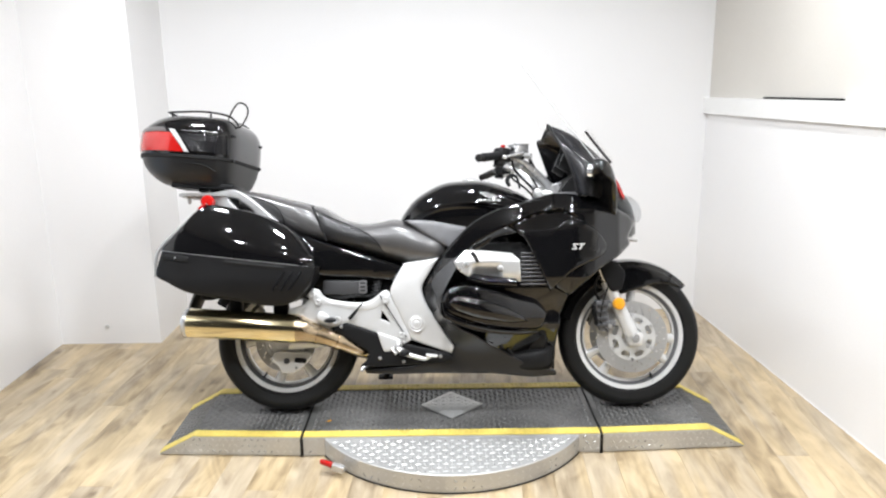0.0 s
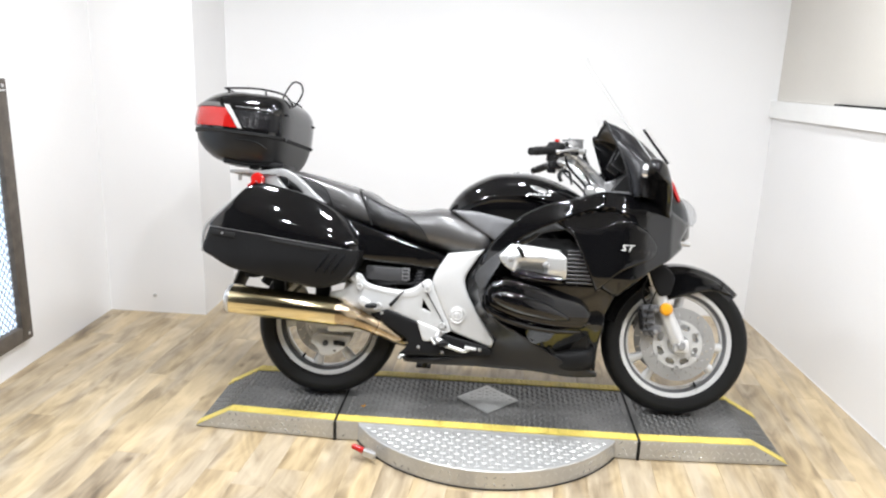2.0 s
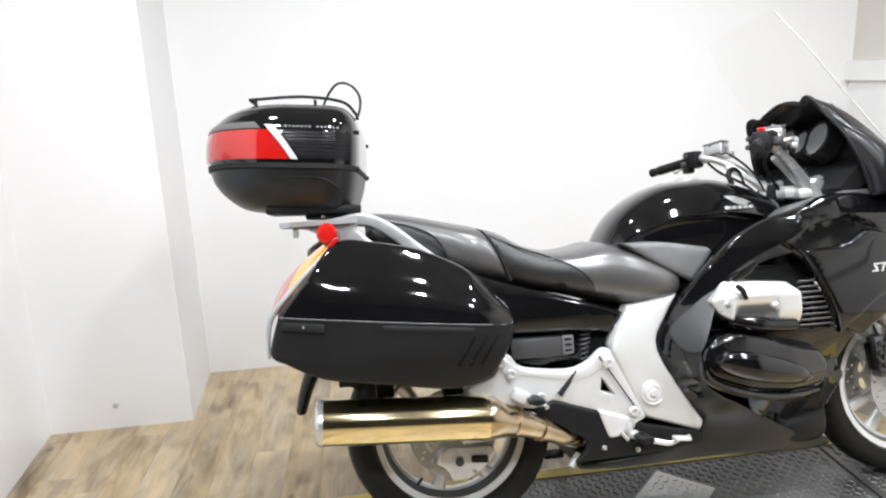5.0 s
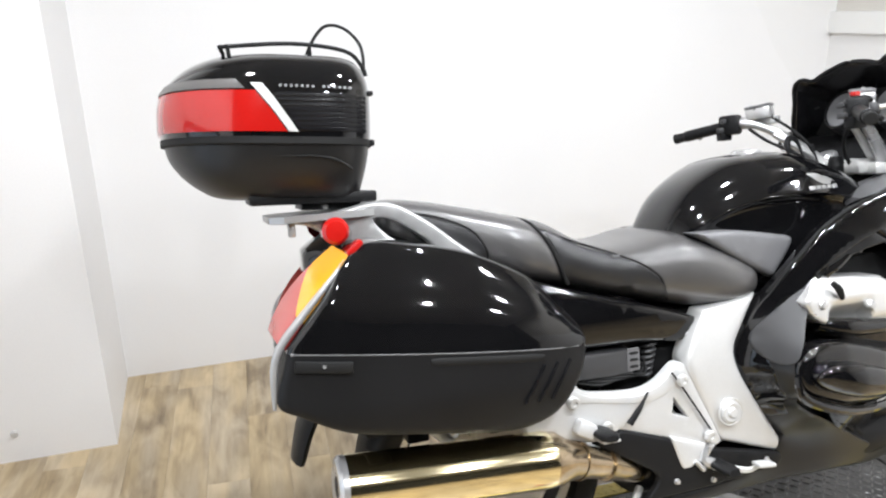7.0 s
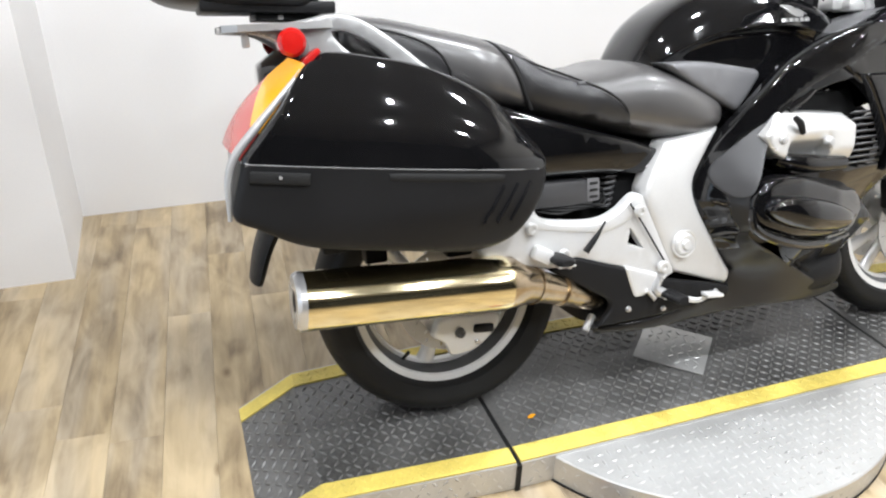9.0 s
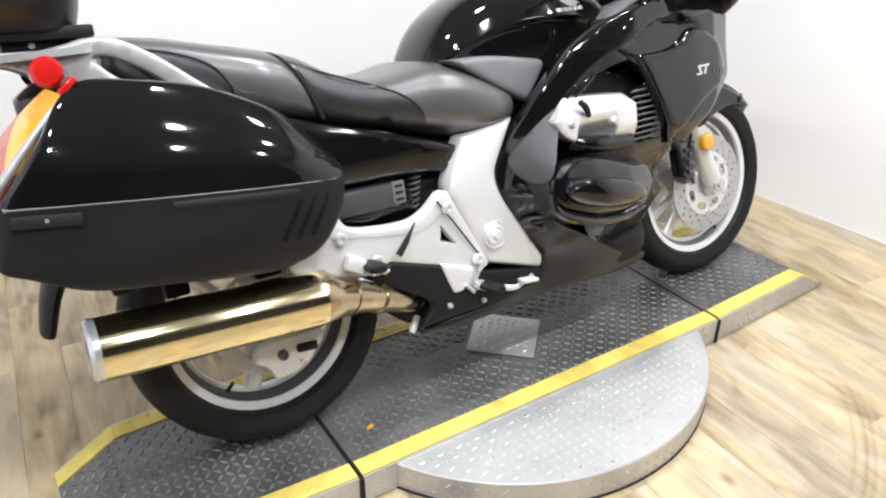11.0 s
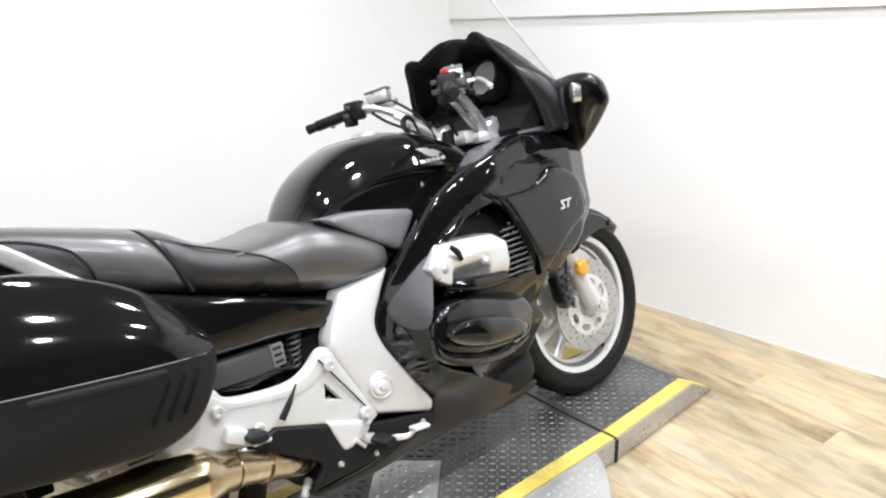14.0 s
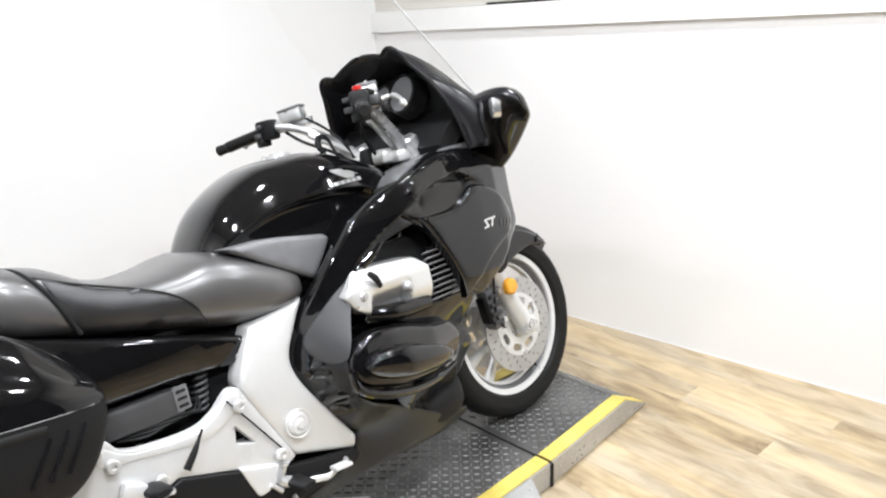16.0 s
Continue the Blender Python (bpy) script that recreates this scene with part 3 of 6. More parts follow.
def lug(g, x, y, z, ang, ln, wd, h, n=None, u=None, w=None):
    """One raised lens-shaped lug; n, u, w: the plane's own axes."""
    n, u, w = n or Vector((0, 0, 1)), u or Vector((1, 0, 0)), w or Vector((0, 1, 0))
    c, s = math.cos(ang), math.sin(ang)
    a, b = u * c + w * s, w * c - u * s
    o = Vector((x, y, z))
    p = [o + a * ln, o + b * wd, o - a * ln, o - b * wd, o + a * ln * 0.45 + n * h, o - a * ln * 0.45 + n * h]
    g.add(p, [(0, 1, 4), (1, 5, 4), (1, 2, 5), (2, 3, 5), (3, 4, 5), (3, 0, 4)])


CX, CY, CR = 0.697, -0.035, 0.612
lugs = Geo()
st = 0.0225
for i in range(int((XF - XA) / st)):
    for j in range(int((DY1 - DY0 - 2 * YW) / st) + 1):
        x, y = XA + 0.015 + i * st, DY0 + YW + 0.010 + j * st
        if y > taper(x, DY1) - YW - 0.008 or y < taper(x, DY0) + YW + 0.004 or min(abs(x - XC), abs(x - XD)) < 0.02 or abs(x - 0.70) + abs(y + 0.06) < 0.155 or x > XF - 0.02:
            continue
        sl = 0.0 if XB < x < XE else (math.atan2(DZ, XB - XA) if x < XB else -math.atan2(DZ, XF - XE))
        U = Vector((math.cos(sl), 0, math.sin(sl)))
        lug(lugs, x, y, deck_z(x) - 0.003, math.pi / 4 * (1 if (i + j) % 2 else -1), 0.0122, 0.0043, 0.0036, Vector((-U.z, 0, U.x)), U)
part("deck_tread", lugs, M_LUG, tt, smooth=0)["kind"] = "stuff"
ylugs = Geo()
for i in range(int((XF - XA) / st)):
    for y0_ in (DY0 + 0.015, DY0 + 0.0375, DY1 - 0.0375, DY1 - 0.015):
        x = XA + 0.015 + i * st
        if min(abs(x - XC), abs(x - XD)) > 0.02 and XB < x < XE:
            lug(ylugs, x, taper(x, y0_), deck_z(x) + 0.0008, math.pi / 4 * (1 if (i + int(y0_ * 100)) % 2 else -1), 0.0112, 0.0042, 0.0026)
part("stripe_tread", ylugs, M_YELLOW, tt, smooth=0)["kind"] = "stuff"

disc_top = 0.0795
A0 = math.asin((DY0 + 0.02 - CY) / CR)
arc = [math.pi - A0 + (math.pi + 2 * A0) * k / 72 for k in range(73)]


def half_disc(r, z0, z1, bevel):
    rings = [[(CX + q * math.cos(a), CY + q * math.sin(a), z) for a in arc] for q, z in ((r, z0), (r, z1 - bevel), (r - bevel, z1))]
    return Geo().rings(rings, closed=True)


disc = part("turntable_disc", half_disc(CR, 0.006, disc_top, 0.003), M_ALU, tt, "bright aluminium tread-plate disc")
part("disc_gap", half_disc(CR + 0.003, 0.001, 0.0058, 0.001), M_GAP, disc, smooth=0)
al = Geo()
st = 0.0265
for i in range(-24, 25):
    for j in range(-24, 25):
        x, y = CX + i * st, CY + j * st
        if math.hypot(x - CX, y - CY) < CR - 0.014 and y < DY0 - 0.012:
            lug(al, x, y, disc_top, (0.12 if (i + j) % 2 else math.pi / 2 + 0.12), 0.0130, 0.0042, 0.0026)
for k in range(int(2 * math.pi * CR / 0.034)):
    a = k / int(2 * math.pi * CR / 0.034) * 2 * math.pi
    x, y = CX + CR * math.cos(a), CY + CR * math.sin(a)
    if y < DY0 - 0.01:
        N_ = Vector((math.cos(a), math.sin(a), 0))
        for r_ in (0.02, 0.05):
            lug(al, x, y, r_ + 0.003, math.pi / 4 * (1 if (k + int(r_ > 0.03)) % 2 else -1), 0.011, 0.0038, 0.0015, N_, Vector((-N_.y, N_.x, 0)), Vector((0, 0, 1)))
for i in range(int((XF - XA) / 0.027)):
    x = XA + 0.02 + i * 0.027
    for ya, dn in ((DY0 - 0.004, -1), (DY1 + 0.004, 1)):
        for r_, zz in enumerate((0.020, 0.046, 0.072)):
            if zz + 0.012 < deck_z(x) and min(abs(x - XC), abs(x - XD)) > 0.015 and not (dn < 0 and math.hypot(x - CX, ya - CY) < CR + 0.01):
                lug(al, x + (0.0135 if r_ % 2 else 0), taper(x, ya), zz, math.pi / 4 * (1 if (i + r_) % 2 else -1), 0.0115, 0.004, 0.0018, Vector((0, dn, 0)), Vector((1, 0, 0)), Vector((0, 0, 1)))
part("aluminium_tread", al, M_ALUG, tt, smooth=0)["kind"] = "stuff"

dp = Geo().box((0.70, -0.062, DZ + 0.003), (0.196, 0.196, 0.004), 0.001, Euler((0, 0, radians(46))).to_matrix())
dpl = part("diamond_plate", dp, M_ALU, tt, "scuffed bare aluminium tread-plate insert")
dl = Geo()
for i in range(-4, 5):
    for j in range(-4, 5):
        a = radians(46)
        u, v = i * 0.024, j * 0.024
        if abs(u) < 0.088 and abs(v) < 0.088:
            lug(dl, 0.70 + u * math.cos(a) - v * math.sin(a), -0.062 + u * math.sin(a) + v * math.cos(a), DZ + 0.005, a + math.pi / 4 * (1 if (i + j) % 2 else -1), 0.010, 0.0035, 0.0018)
part("plate_tread", dl, M_ALU, dpl, smooth=0)["kind"] = "stuff"
lt = part("latch", Geo().box((0.245, -0.505, 0.035), (0.055, 0.022, 0.03), 0.004, Euler((0, 0, -0.6)).to_matrix()).rod((0.225, -0.50, 0.045), (0.275, -0.53, 0.045), 0.008), M_STEEL, tt, "steel latch with a red rubber grip")
part("grip", Geo().rod((0.222, -0.497, 0.042), (0.172, -0.478, 0.050), 0.013, 16, 0.011, 0.004), M_RED, lt)

# a scrap of orange tape on the deck
tagged(part("tape_scrap", Geo().rings([[(0.170 + a * 0.9 + b * 0.3, -0.210 + b, DZ + 0.0035 + h) for a, b, h in ((-0.010, -0.004 - k, 0), (0.004, -0.006 - k, 0.001), (0.016, 0.0, 0.004), (0.006, 0.005 + k, 0.003), (-0.008, 0.004 + k, 0.0))] for k in (0.0, 0.001)]), M_AMBER, smooth=0), "small curled scrap of orange tape on the deck", "tape scrap")


# side outlines of the body panels, metres ahead of the rear axle and above the tyres
FAIR_SIDE = [(0.905, 0.817, 1), (1.001, 0.886), (1.12, 0.929), (1.225, 0.926), (1.324, 0.892), (1.424, 0.856), (1.498, 0.813), (1.462, 0.746), (1.472, 0.717), (1.4, 0.664), (1.315, 0.612), (1.241, 0.547), (1.192, 0.51), (1.131, 0.537, 1), (1.135, 0.582), (1.103, 0.638), (1.042, 0.713), (0.975, 0.769)]
LEG_SHIELD = [(0.905, 0.817, 1), (0.975, 0.769, 1), (0.894, 0.752), (0.79, 0.711), (0.735, 0.655), (0.700, 0.600), (0.676, 0.550), (0.664, 0.490), (0.678, 0.432), (0.725, 0.385), (0.793, 0.347), (0.9, 0.285), (1.013, 0.22), (1.152, 0.174, 1), (1.152, 0.155, 1), (1.039, 0.154), (0.845, 0.177), (0.34, 0.18, 1), (0.328, 0.2, 1), (0.462, 0.21), (0.607, 0.23), (0.691, 0.251), (0.717, 0.3, 1), (0.652, 0.377), (0.606, 0.442), (0.59, 0.52), (0.605, 0.577), (0.648, 0.629), (0.719, 0.684), (0.797, 0.742)]
MID_PANEL = [(0.699, 0.567, 1), (1.138, 0.541, 1), (1.194, 0.509, 1), (1.165, 0.415), (1.152, 0.315), (1.148, 0.205, 1), (0.950, 0.235, 1), (0.739, 0.316, 1), (0.681, 0.424), (0.682, 0.519)]
BELLY = [(0.74, 0.35, 1), (1.155, 0.318, 1), (1.159, 0.158, 1), (1.093, 0.216), (0.894, 0.31)]
GUARD_BASE = [(0.663, 0.492), (0.674, 0.528), (0.708, 0.550), (0.772, 0.555), (0.865, 0.536), (0.962, 0.502), (1.053, 0.479), (1.105, 0.430, 1), (1.072, 0.367), (0.957, 0.369), (0.848, 0.386), (0.746, 0.416), (0.678, 0.451)]
CYL_COVER = [(0.714, 0.652, 1), (0.766, 0.705, 1), (0.954, 0.686, 1), (0.985, 0.655, 1), (0.989, 0.566, 1), (0.902, 0.573), (0.805, 0.578), (0.738, 0.612)]
GRILLE = [(0.79, 0.726, 1), (1.001, 0.732, 1), (1.07, 0.675), (1.123, 0.597), (1.13, 0.543, 1), (0.799, 0.548, 1), (0.718, 0.591), (0.742, 0.661)]
WHITE_PLATE = [(0.505, 0.648, 1), (0.655, 0.671, 1), (0.615, 0.611), (0.581, 0.546), (0.594, 0.483), (0.655, 0.381), (0.714, 0.291, 1), (0.7, 0.262, 1), (0.531, 0.323, 1), (0.447, 0.522), (0.463, 0.577)]
BRACKET = [(0.118, 0.547, 1), (0.146, 0.539), (0.165, 0.512), (0.197, 0.498), (0.269, 0.486), (0.33, 0.484), (0.374, 0.5), (0.416, 0.532), (0.438, 0.53), (0.455, 0.496), (0.532, 0.324, 1), (0.512, 0.313, 1), (0.392, 0.355, 1), (0.262, 0.4, 1), (0.193, 0.384), (0.02, 0.442, 1), (0.019, 0.46, 1), (0.095, 0.487)]
TRIHOLE = [(0.41, 0.451, 1), (0.446, 0.397, 1), (0.404, 0.413, 1)]
HEEL = [(0.192, 0.378, 1), (0.265, 0.399, 1), (0.396, 0.353, 1), (0.513, 0.309, 1), (0.701, 0.264, 1), (0.699, 0.236), (0.512, 0.219), (0.318, 0.216, 1), (0.355, 0.267), (0.303, 0.31)]
SIDE_COVER = [(0.039, 0.784, 1), (0.182, 0.734), (0.421, 0.659), (0.528, 0.619, 1), (0.48, 0.574), (0.324, 0.588), (0.145, 0.6), (0.097, 0.644), (0.074, 0.716)]
TANK_SIDE = [(0.506, 0.829, 1), (0.615, 0.826), (0.762, 0.8, 1), (0.776, 0.786), (0.709, 0.701, 1), (0.614, 0.757)]
BAG = [(-0.314, 0.895), (-0.401, 0.801), (-0.474, 0.721, 1), (-0.502, 0.615), (-0.461, 0.586), (-0.37, 0.541), (-0.21, 0.511), (-0.028, 0.480), (0.062, 0.500), (0.124, 0.570), (0.148, 0.640), (0.120, 0.714), (0.036, 0.795), (-0.085, 0.856), (-0.194, 0.885)]
FENDER = [(1.332, 0.539, 1), (1.358, 0.581), (1.428, 0.617), (1.527, 0.618), (1.625, 0.592), (1.719, 0.522, 1), (1.612, 0.541), (1.5, 0.512), (1.413, 0.489), (1.372, 0.514)]
FENDER_LOW = [(1.347, 0.616), (1.397, 0.645), (1.451, 0.595), (1.435, 0.521, 1), (1.39, 0.516)]
MIRROR = [(1.252, 1.036), (1.290, 1.061), (1.346, 1.030), (1.378, 0.935), (1.384, 0.872), (1.362, 0.866), (1.322, 0.905), (1.285, 0.958), (1.258, 1.004)]
ST_PANEL = [(0.985, 0.776, 1), (1.092, 0.777), (1.140, 0.790), (1.172, 0.811), (1.204, 0.822), (1.255, 0.806), (1.309, 0.768), (1.345, 0.712), (1.323, 0.67), (1.198, 0.608), (1.109, 0.526, 1), (1.08, 0.585), (1.047, 0.663), (1.011, 0.735)]
POD = [(0.691, 0.479), (0.703, 0.502), (0.740, 0.512), (0.828, 0.500), (0.914, 0.470), (0.979, 0.435), (1.019, 0.402, 1), (0.933, 0.403), (0.804, 0.425), (0.717, 0.452)]
ARM_PAD = [(0.125, 0.538, 1), (0.162, 0.506), (0.196, 0.491), (0.266, 0.479), (0.327, 0.476), (0.376, 0.493), (0.416, 0.524), (0.432, 0.525), (0.44, 0.503), (0.391, 0.466), (0.343, 0.452), (0.271, 0.46), (0.193, 0.476), (0.133, 0.488), (0.113, 0.508)]
CAL_PLATE = [(-0.075, 0.23, 1), (-0.06, 0.265), (-0.035, 0.274), (0.018, 0.269), (0.091, 0.267, 1), (0.099, 0.248), (0.062, 0.205), (0.017, 0.178, 1), (-0.032, 0.176, 1), (-0.047, 0.21)]
SPINE = [(0.618, 0.594, 1), (0.640, 0.634), (0.668, 0.672), (0.695, 0.708), (0.743, 0.760), (0.795, 0.809), (0.857, 0.844), (0.922, 0.87), (1.025, 0.894), (1.13, 0.917, 1), (1.131, 0.866, 1), (1.046, 0.844), (0.963, 0.806), (0.875, 0.766), (0.797, 0.722), (0.741, 0.672), (0.695, 0.630), (0.660, 0.592), (0.640, 0.562, 1)]
KNEE_INSET = [(0.640, 0.598), (0.700, 0.655), (0.752, 0.688, 1), (0.738, 0.652), (0.706, 0.598), (0.680, 0.552), (0.664, 0.520), (0.646, 0.512), (0.629, 0.530), (0.620, 0.562)]
FOOT_MOUNT = [(0.389, 0.361, 1), (0.513, 0.319, 1), (0.481, 0.297), (0.442, 0.278), (0.417, 0.278, 1), (0.403, 0.317)]


def half_width(x, z):
    """Half the width of the fairing at x, z."""
    a, b = min(1, max(0, (x - 0.85) / 0.3)), min(1, max(0, (0.58 - z) / 0.2))
    return float(np.interp(x, [0.3, 0.6, 0.8, 1.0, 1.2, 1.3, 1.4, 1.47, 1.56], [0.19, 0.225, 0.262, 0.295, 0.295, 0.285, 0.245, 0.16, 0.03]) * np.interp(z, [0.1, 0.2, 0.35, 0.5, 0.65, 0.8, 0.92, 1.05], [0.66, 0.74, 0.9, 0.98, 1.0, 0.97, 0.88, 0.78]) * (1 - 0.38 * a * b))



# ---- motorcycle ----
bike = thing("motorcycle", "black sport-touring motorcycle with luggage cases leaning on its side stand", "motorcycle", m=pose(0, -0.08, DZ + 0.001, -14, 0, 0))


def flat(v):
    return lambda x, z: v


def both(name, g, material, label="", parent=None):
    """A panel and its twin on the other side."""
    part(name, g.mirrored(), material, parent or bike, label)
    return part(name, g, material, parent or bike, label)


# wheels
def wheel(name, cx, cz, R, half, rim_r, label):
    c = (cx, 0, cz)
    lip = half * 0.62
    lips = Geo()
    for sg in (-1, 1):
        lips.lathe([(rim_r - 0.014, sg * (lip - 0.010)), (rim_r - 0.010, sg * (lip + 0.002)), (rim_r + 0.008, sg * (lip + 0.005)), (rim_r + 0.016, sg * lip), (rim_r + 0.006, sg * (lip - 0.010))], c, 96)
    w = part(name, lips, M_WHEEL, bike, label)
    part("rim_barrel", Geo().lathe([(rim_r - 0.013, -lip + 0.006), (rim_r + 0.006, -lip + 0.006), (rim_r + 0.006, lip - 0.006), (rim_r - 0.013, lip - 0.006), (rim_r - 0.024, lip * 0.55), (rim_r - 0.026, 0), (rim_r - 0.024, -lip * 0.55)], c, 96), M_SATIN if cx > 1 else M_BARREL, w, "dark inside of the rim")
    part("inner_flange", Geo().lathe([(rim_r - 0.033, -0.012), (rim_r - 0.035, 0), (rim_r - 0.033, 0.012), (rim_r - 0.024, 0.014), (rim_r - 0.024, -0.014)], c, 96), M_WHEEL, w)
    prof = []
    for k in range(25):
        a = math.pi * (k / 24 - 0.5) * 1.24
        prof.append((rim_r + 0.012 + (R - rim_r - 0.012) * max(0.0, math.cos(a * 0.80)) ** 0.72, half * math.sin(a) * (1.0 if abs(a) < 1.57 else 0.98)))
    prof = [(rim_r + 0.004, -lip - 0.002)] + prof + [(rim_r + 0.004, lip + 0.002)]
    part("tyre", Geo().lathe(prof, c, 112), M_RUBBER, w, "worn black road tyre")
    tread = Geo()
    for k in range(44):
        for sg in (-1, 1):
            a0 = 2 * math.pi * (k + (0.5 if sg > 0 else 0)) / 44
            pts = []
            for u in (0.12, 0.4, 0.68, 0.92):
                a = a0 + u * 0.16
                ang = math.pi * 0.5 * 1.24 * u * 0.72
                r = rim_r + 0.012 + (R - rim_r - 0.012) * math.cos(ang * 0.80) ** 0.72 - 0.0020
                pts.append((cx + r * math.cos(a), sg * half * math.sin(ang), cz + r * math.sin(a)))
            tread.sweep(pts, [0.0018, 0.0028, 0.0028, 0.0015], 5, smooth=2)
    part("tread_groove", tread, M_GAP, w)["kind"] = "stuff"
    return w


FX, FZ, FR = 1.491, 0.311, 0.311
RX, RZ, RR = -0.018, 0.311, 0.311
fw_ = wheel("front_wheel", FX, FZ, FR, 0.060, 0.230, "silver cast front wheel with twin brake discs")
rw_ = wheel("rear_wheel", RX, RZ, RR, 0.085, 0.222, "silver cast rear wheel behind the silencer")


def spokes(w, cx, cz, r0, r1, base, pairs, spread, half):
    for p in range(pairs):
        for sg in (-1, 1):
            a, b = radians(base + 360 / pairs * p + sg * spread * 0.55), radians(base + 360 / pairs * p + sg * spread)
            A, B = Vector((cx + r0 * math.cos(a), 0, cz + r0 * math.sin(a))), Vector((cx + r1 * math.cos(b), 0, cz + r1 * math.sin(b)))
            mid = (A + B) / 2 + Vector((0, -0.006, 0))
            part("spoke", Geo().sweep([A, mid, B], [0.018, 0.015, 0.024], 12, squash=half / 0.016), M_WHEEL, w)


spokes(fw_, FX, FZ, 0.045, 0.207, 100, 3, 15, 0.011)
spokes(rw_, RX, RZ, 0.06, 0.190, -80, 3, 24, 0.014)
part("hub", Geo().lathe([(0.0, -0.075), (0.030, -0.075), (0.034, -0.06), (0.050, -0.05), (0.055, 0.05), (0.034, 0.06), (0.0, 0.075)], (FX, 0, FZ), 40, loop=False), M_WHEEL, fw_)
part("hub", Geo().lathe([(0.0, -0.09), (0.045, -0.09), (0.060, -0.07), (0.075, -0.03), (0.075, 0.05), (0.05, 0.09), (0.0, 0.09)], (RX, 0, RZ), 40, loop=False), M_WHEEL, rw_)


def brake_disc(w, cx, cz, y, ri, ro):
    g = Geo()
    n, rad = 216, [ri, ri + 0.006, ri + 0.014, ri + 0.020, ri + 0.030, ri + 0.036, ri + 0.046, ro]
    for k in range(n):
        a0, a1 = 2 * math.pi * k / n, 2 * math.pi * (k + 1) / n
        for q in range(len(rad) - 1):
            if (q == 1 and k % 12 in (0, 1)) or (q == 3 and k % 12 == 5) or (q == 5 and k % 12 == 9):
                continue
            c = [(rad[q], a0), (rad[q + 1], a0), (rad[q + 1], a1), (rad[q], a1)]
            v = [(cx + r * math.cos(a), y - 0.0025, cz + r * math.sin(a)) for r, a in c] + [(cx + r * math.cos(a), y + 0.0025, cz + r * math.sin(a)) for r, a in c]
            g.add(v, [(0, 1, 2, 3), (7, 6, 5, 4), (0, 4, 5, 1), (2, 6, 7, 3), (1, 5, 6, 2), (3, 7, 4, 0)])
    d = part("brake_disc", g, M_ROTOR, w, "drilled steel brake disc", smooth=0)
    ca = Geo()
    m_, rc_ = 96, [0.044, 0.066, 0.070, 0.085, 0.089, ri + 0.003]
    for k in range(m_):
        a0, a1 = 2 * math.pi * k / m_, 2 * math.pi * (k + 1) / m_
        for q in range(5):
            if (q == 2 and 2 <= k % 12 <= 9) or (q in (1, 3) and 3 <= k % 12 <= 8):
                continue
            c = [(rc_[q], a0), (rc_[q + 1], a0), (rc_[q + 1], a1), (rc_[q], a1)]
            ca.add([(cx + r * math.cos(a), y + s_ * 0.004, cz + r * math.sin(a)) for s_ in (-1, 1) for r, a in c], [(0, 1, 2, 3), (7, 6, 5, 4), (0, 4, 5, 1), (2, 6, 7, 3), (1, 5, 6, 2), (3, 7, 4, 0)])
    part("disc_carrier", ca, M_DISC, w, smooth=0)
    bt = Geo()
    for k in range(6):
        a = 2 * math.pi * (k + 0.5) / 6
        bt.rod((cx + (ri - 0.002) * math.cos(a), y - 0.007, cz + (ri - 0.002) * math.sin(a)), (cx + (ri - 0.002) * math.cos(a), y + 0.006, cz + (ri - 0.002) * math.sin(a)), 0.008, 12)
    part("disc_rivet", bt, M_STEEL, w)["kind"] = "stuff"


brake_disc(fw_, FX, FZ, -0.078, 0.100, 0.155)
brake_disc(fw_, FX, FZ, 0.078, 0.100, 0.155)
brake_disc(rw_, RX, RZ, -0.088, 0.075, 0.130)
for cx, cz, rr, ang, w in ((FX, FZ, 0.222, -62, fw_), (RX, RZ, 0.206, 236, rw_)):
    a = radians(ang)
    p, q = Vector((cx + rr * math.cos(a), -0.02, cz + rr * math.sin(a))), Vector((cx + (rr - 0.034) * math.cos(a), -0.035, cz + (rr - 0.034) * math.sin(a)))
    part("valve", Geo().rod(p, q, 0.0045, 10), M_GAP, w)

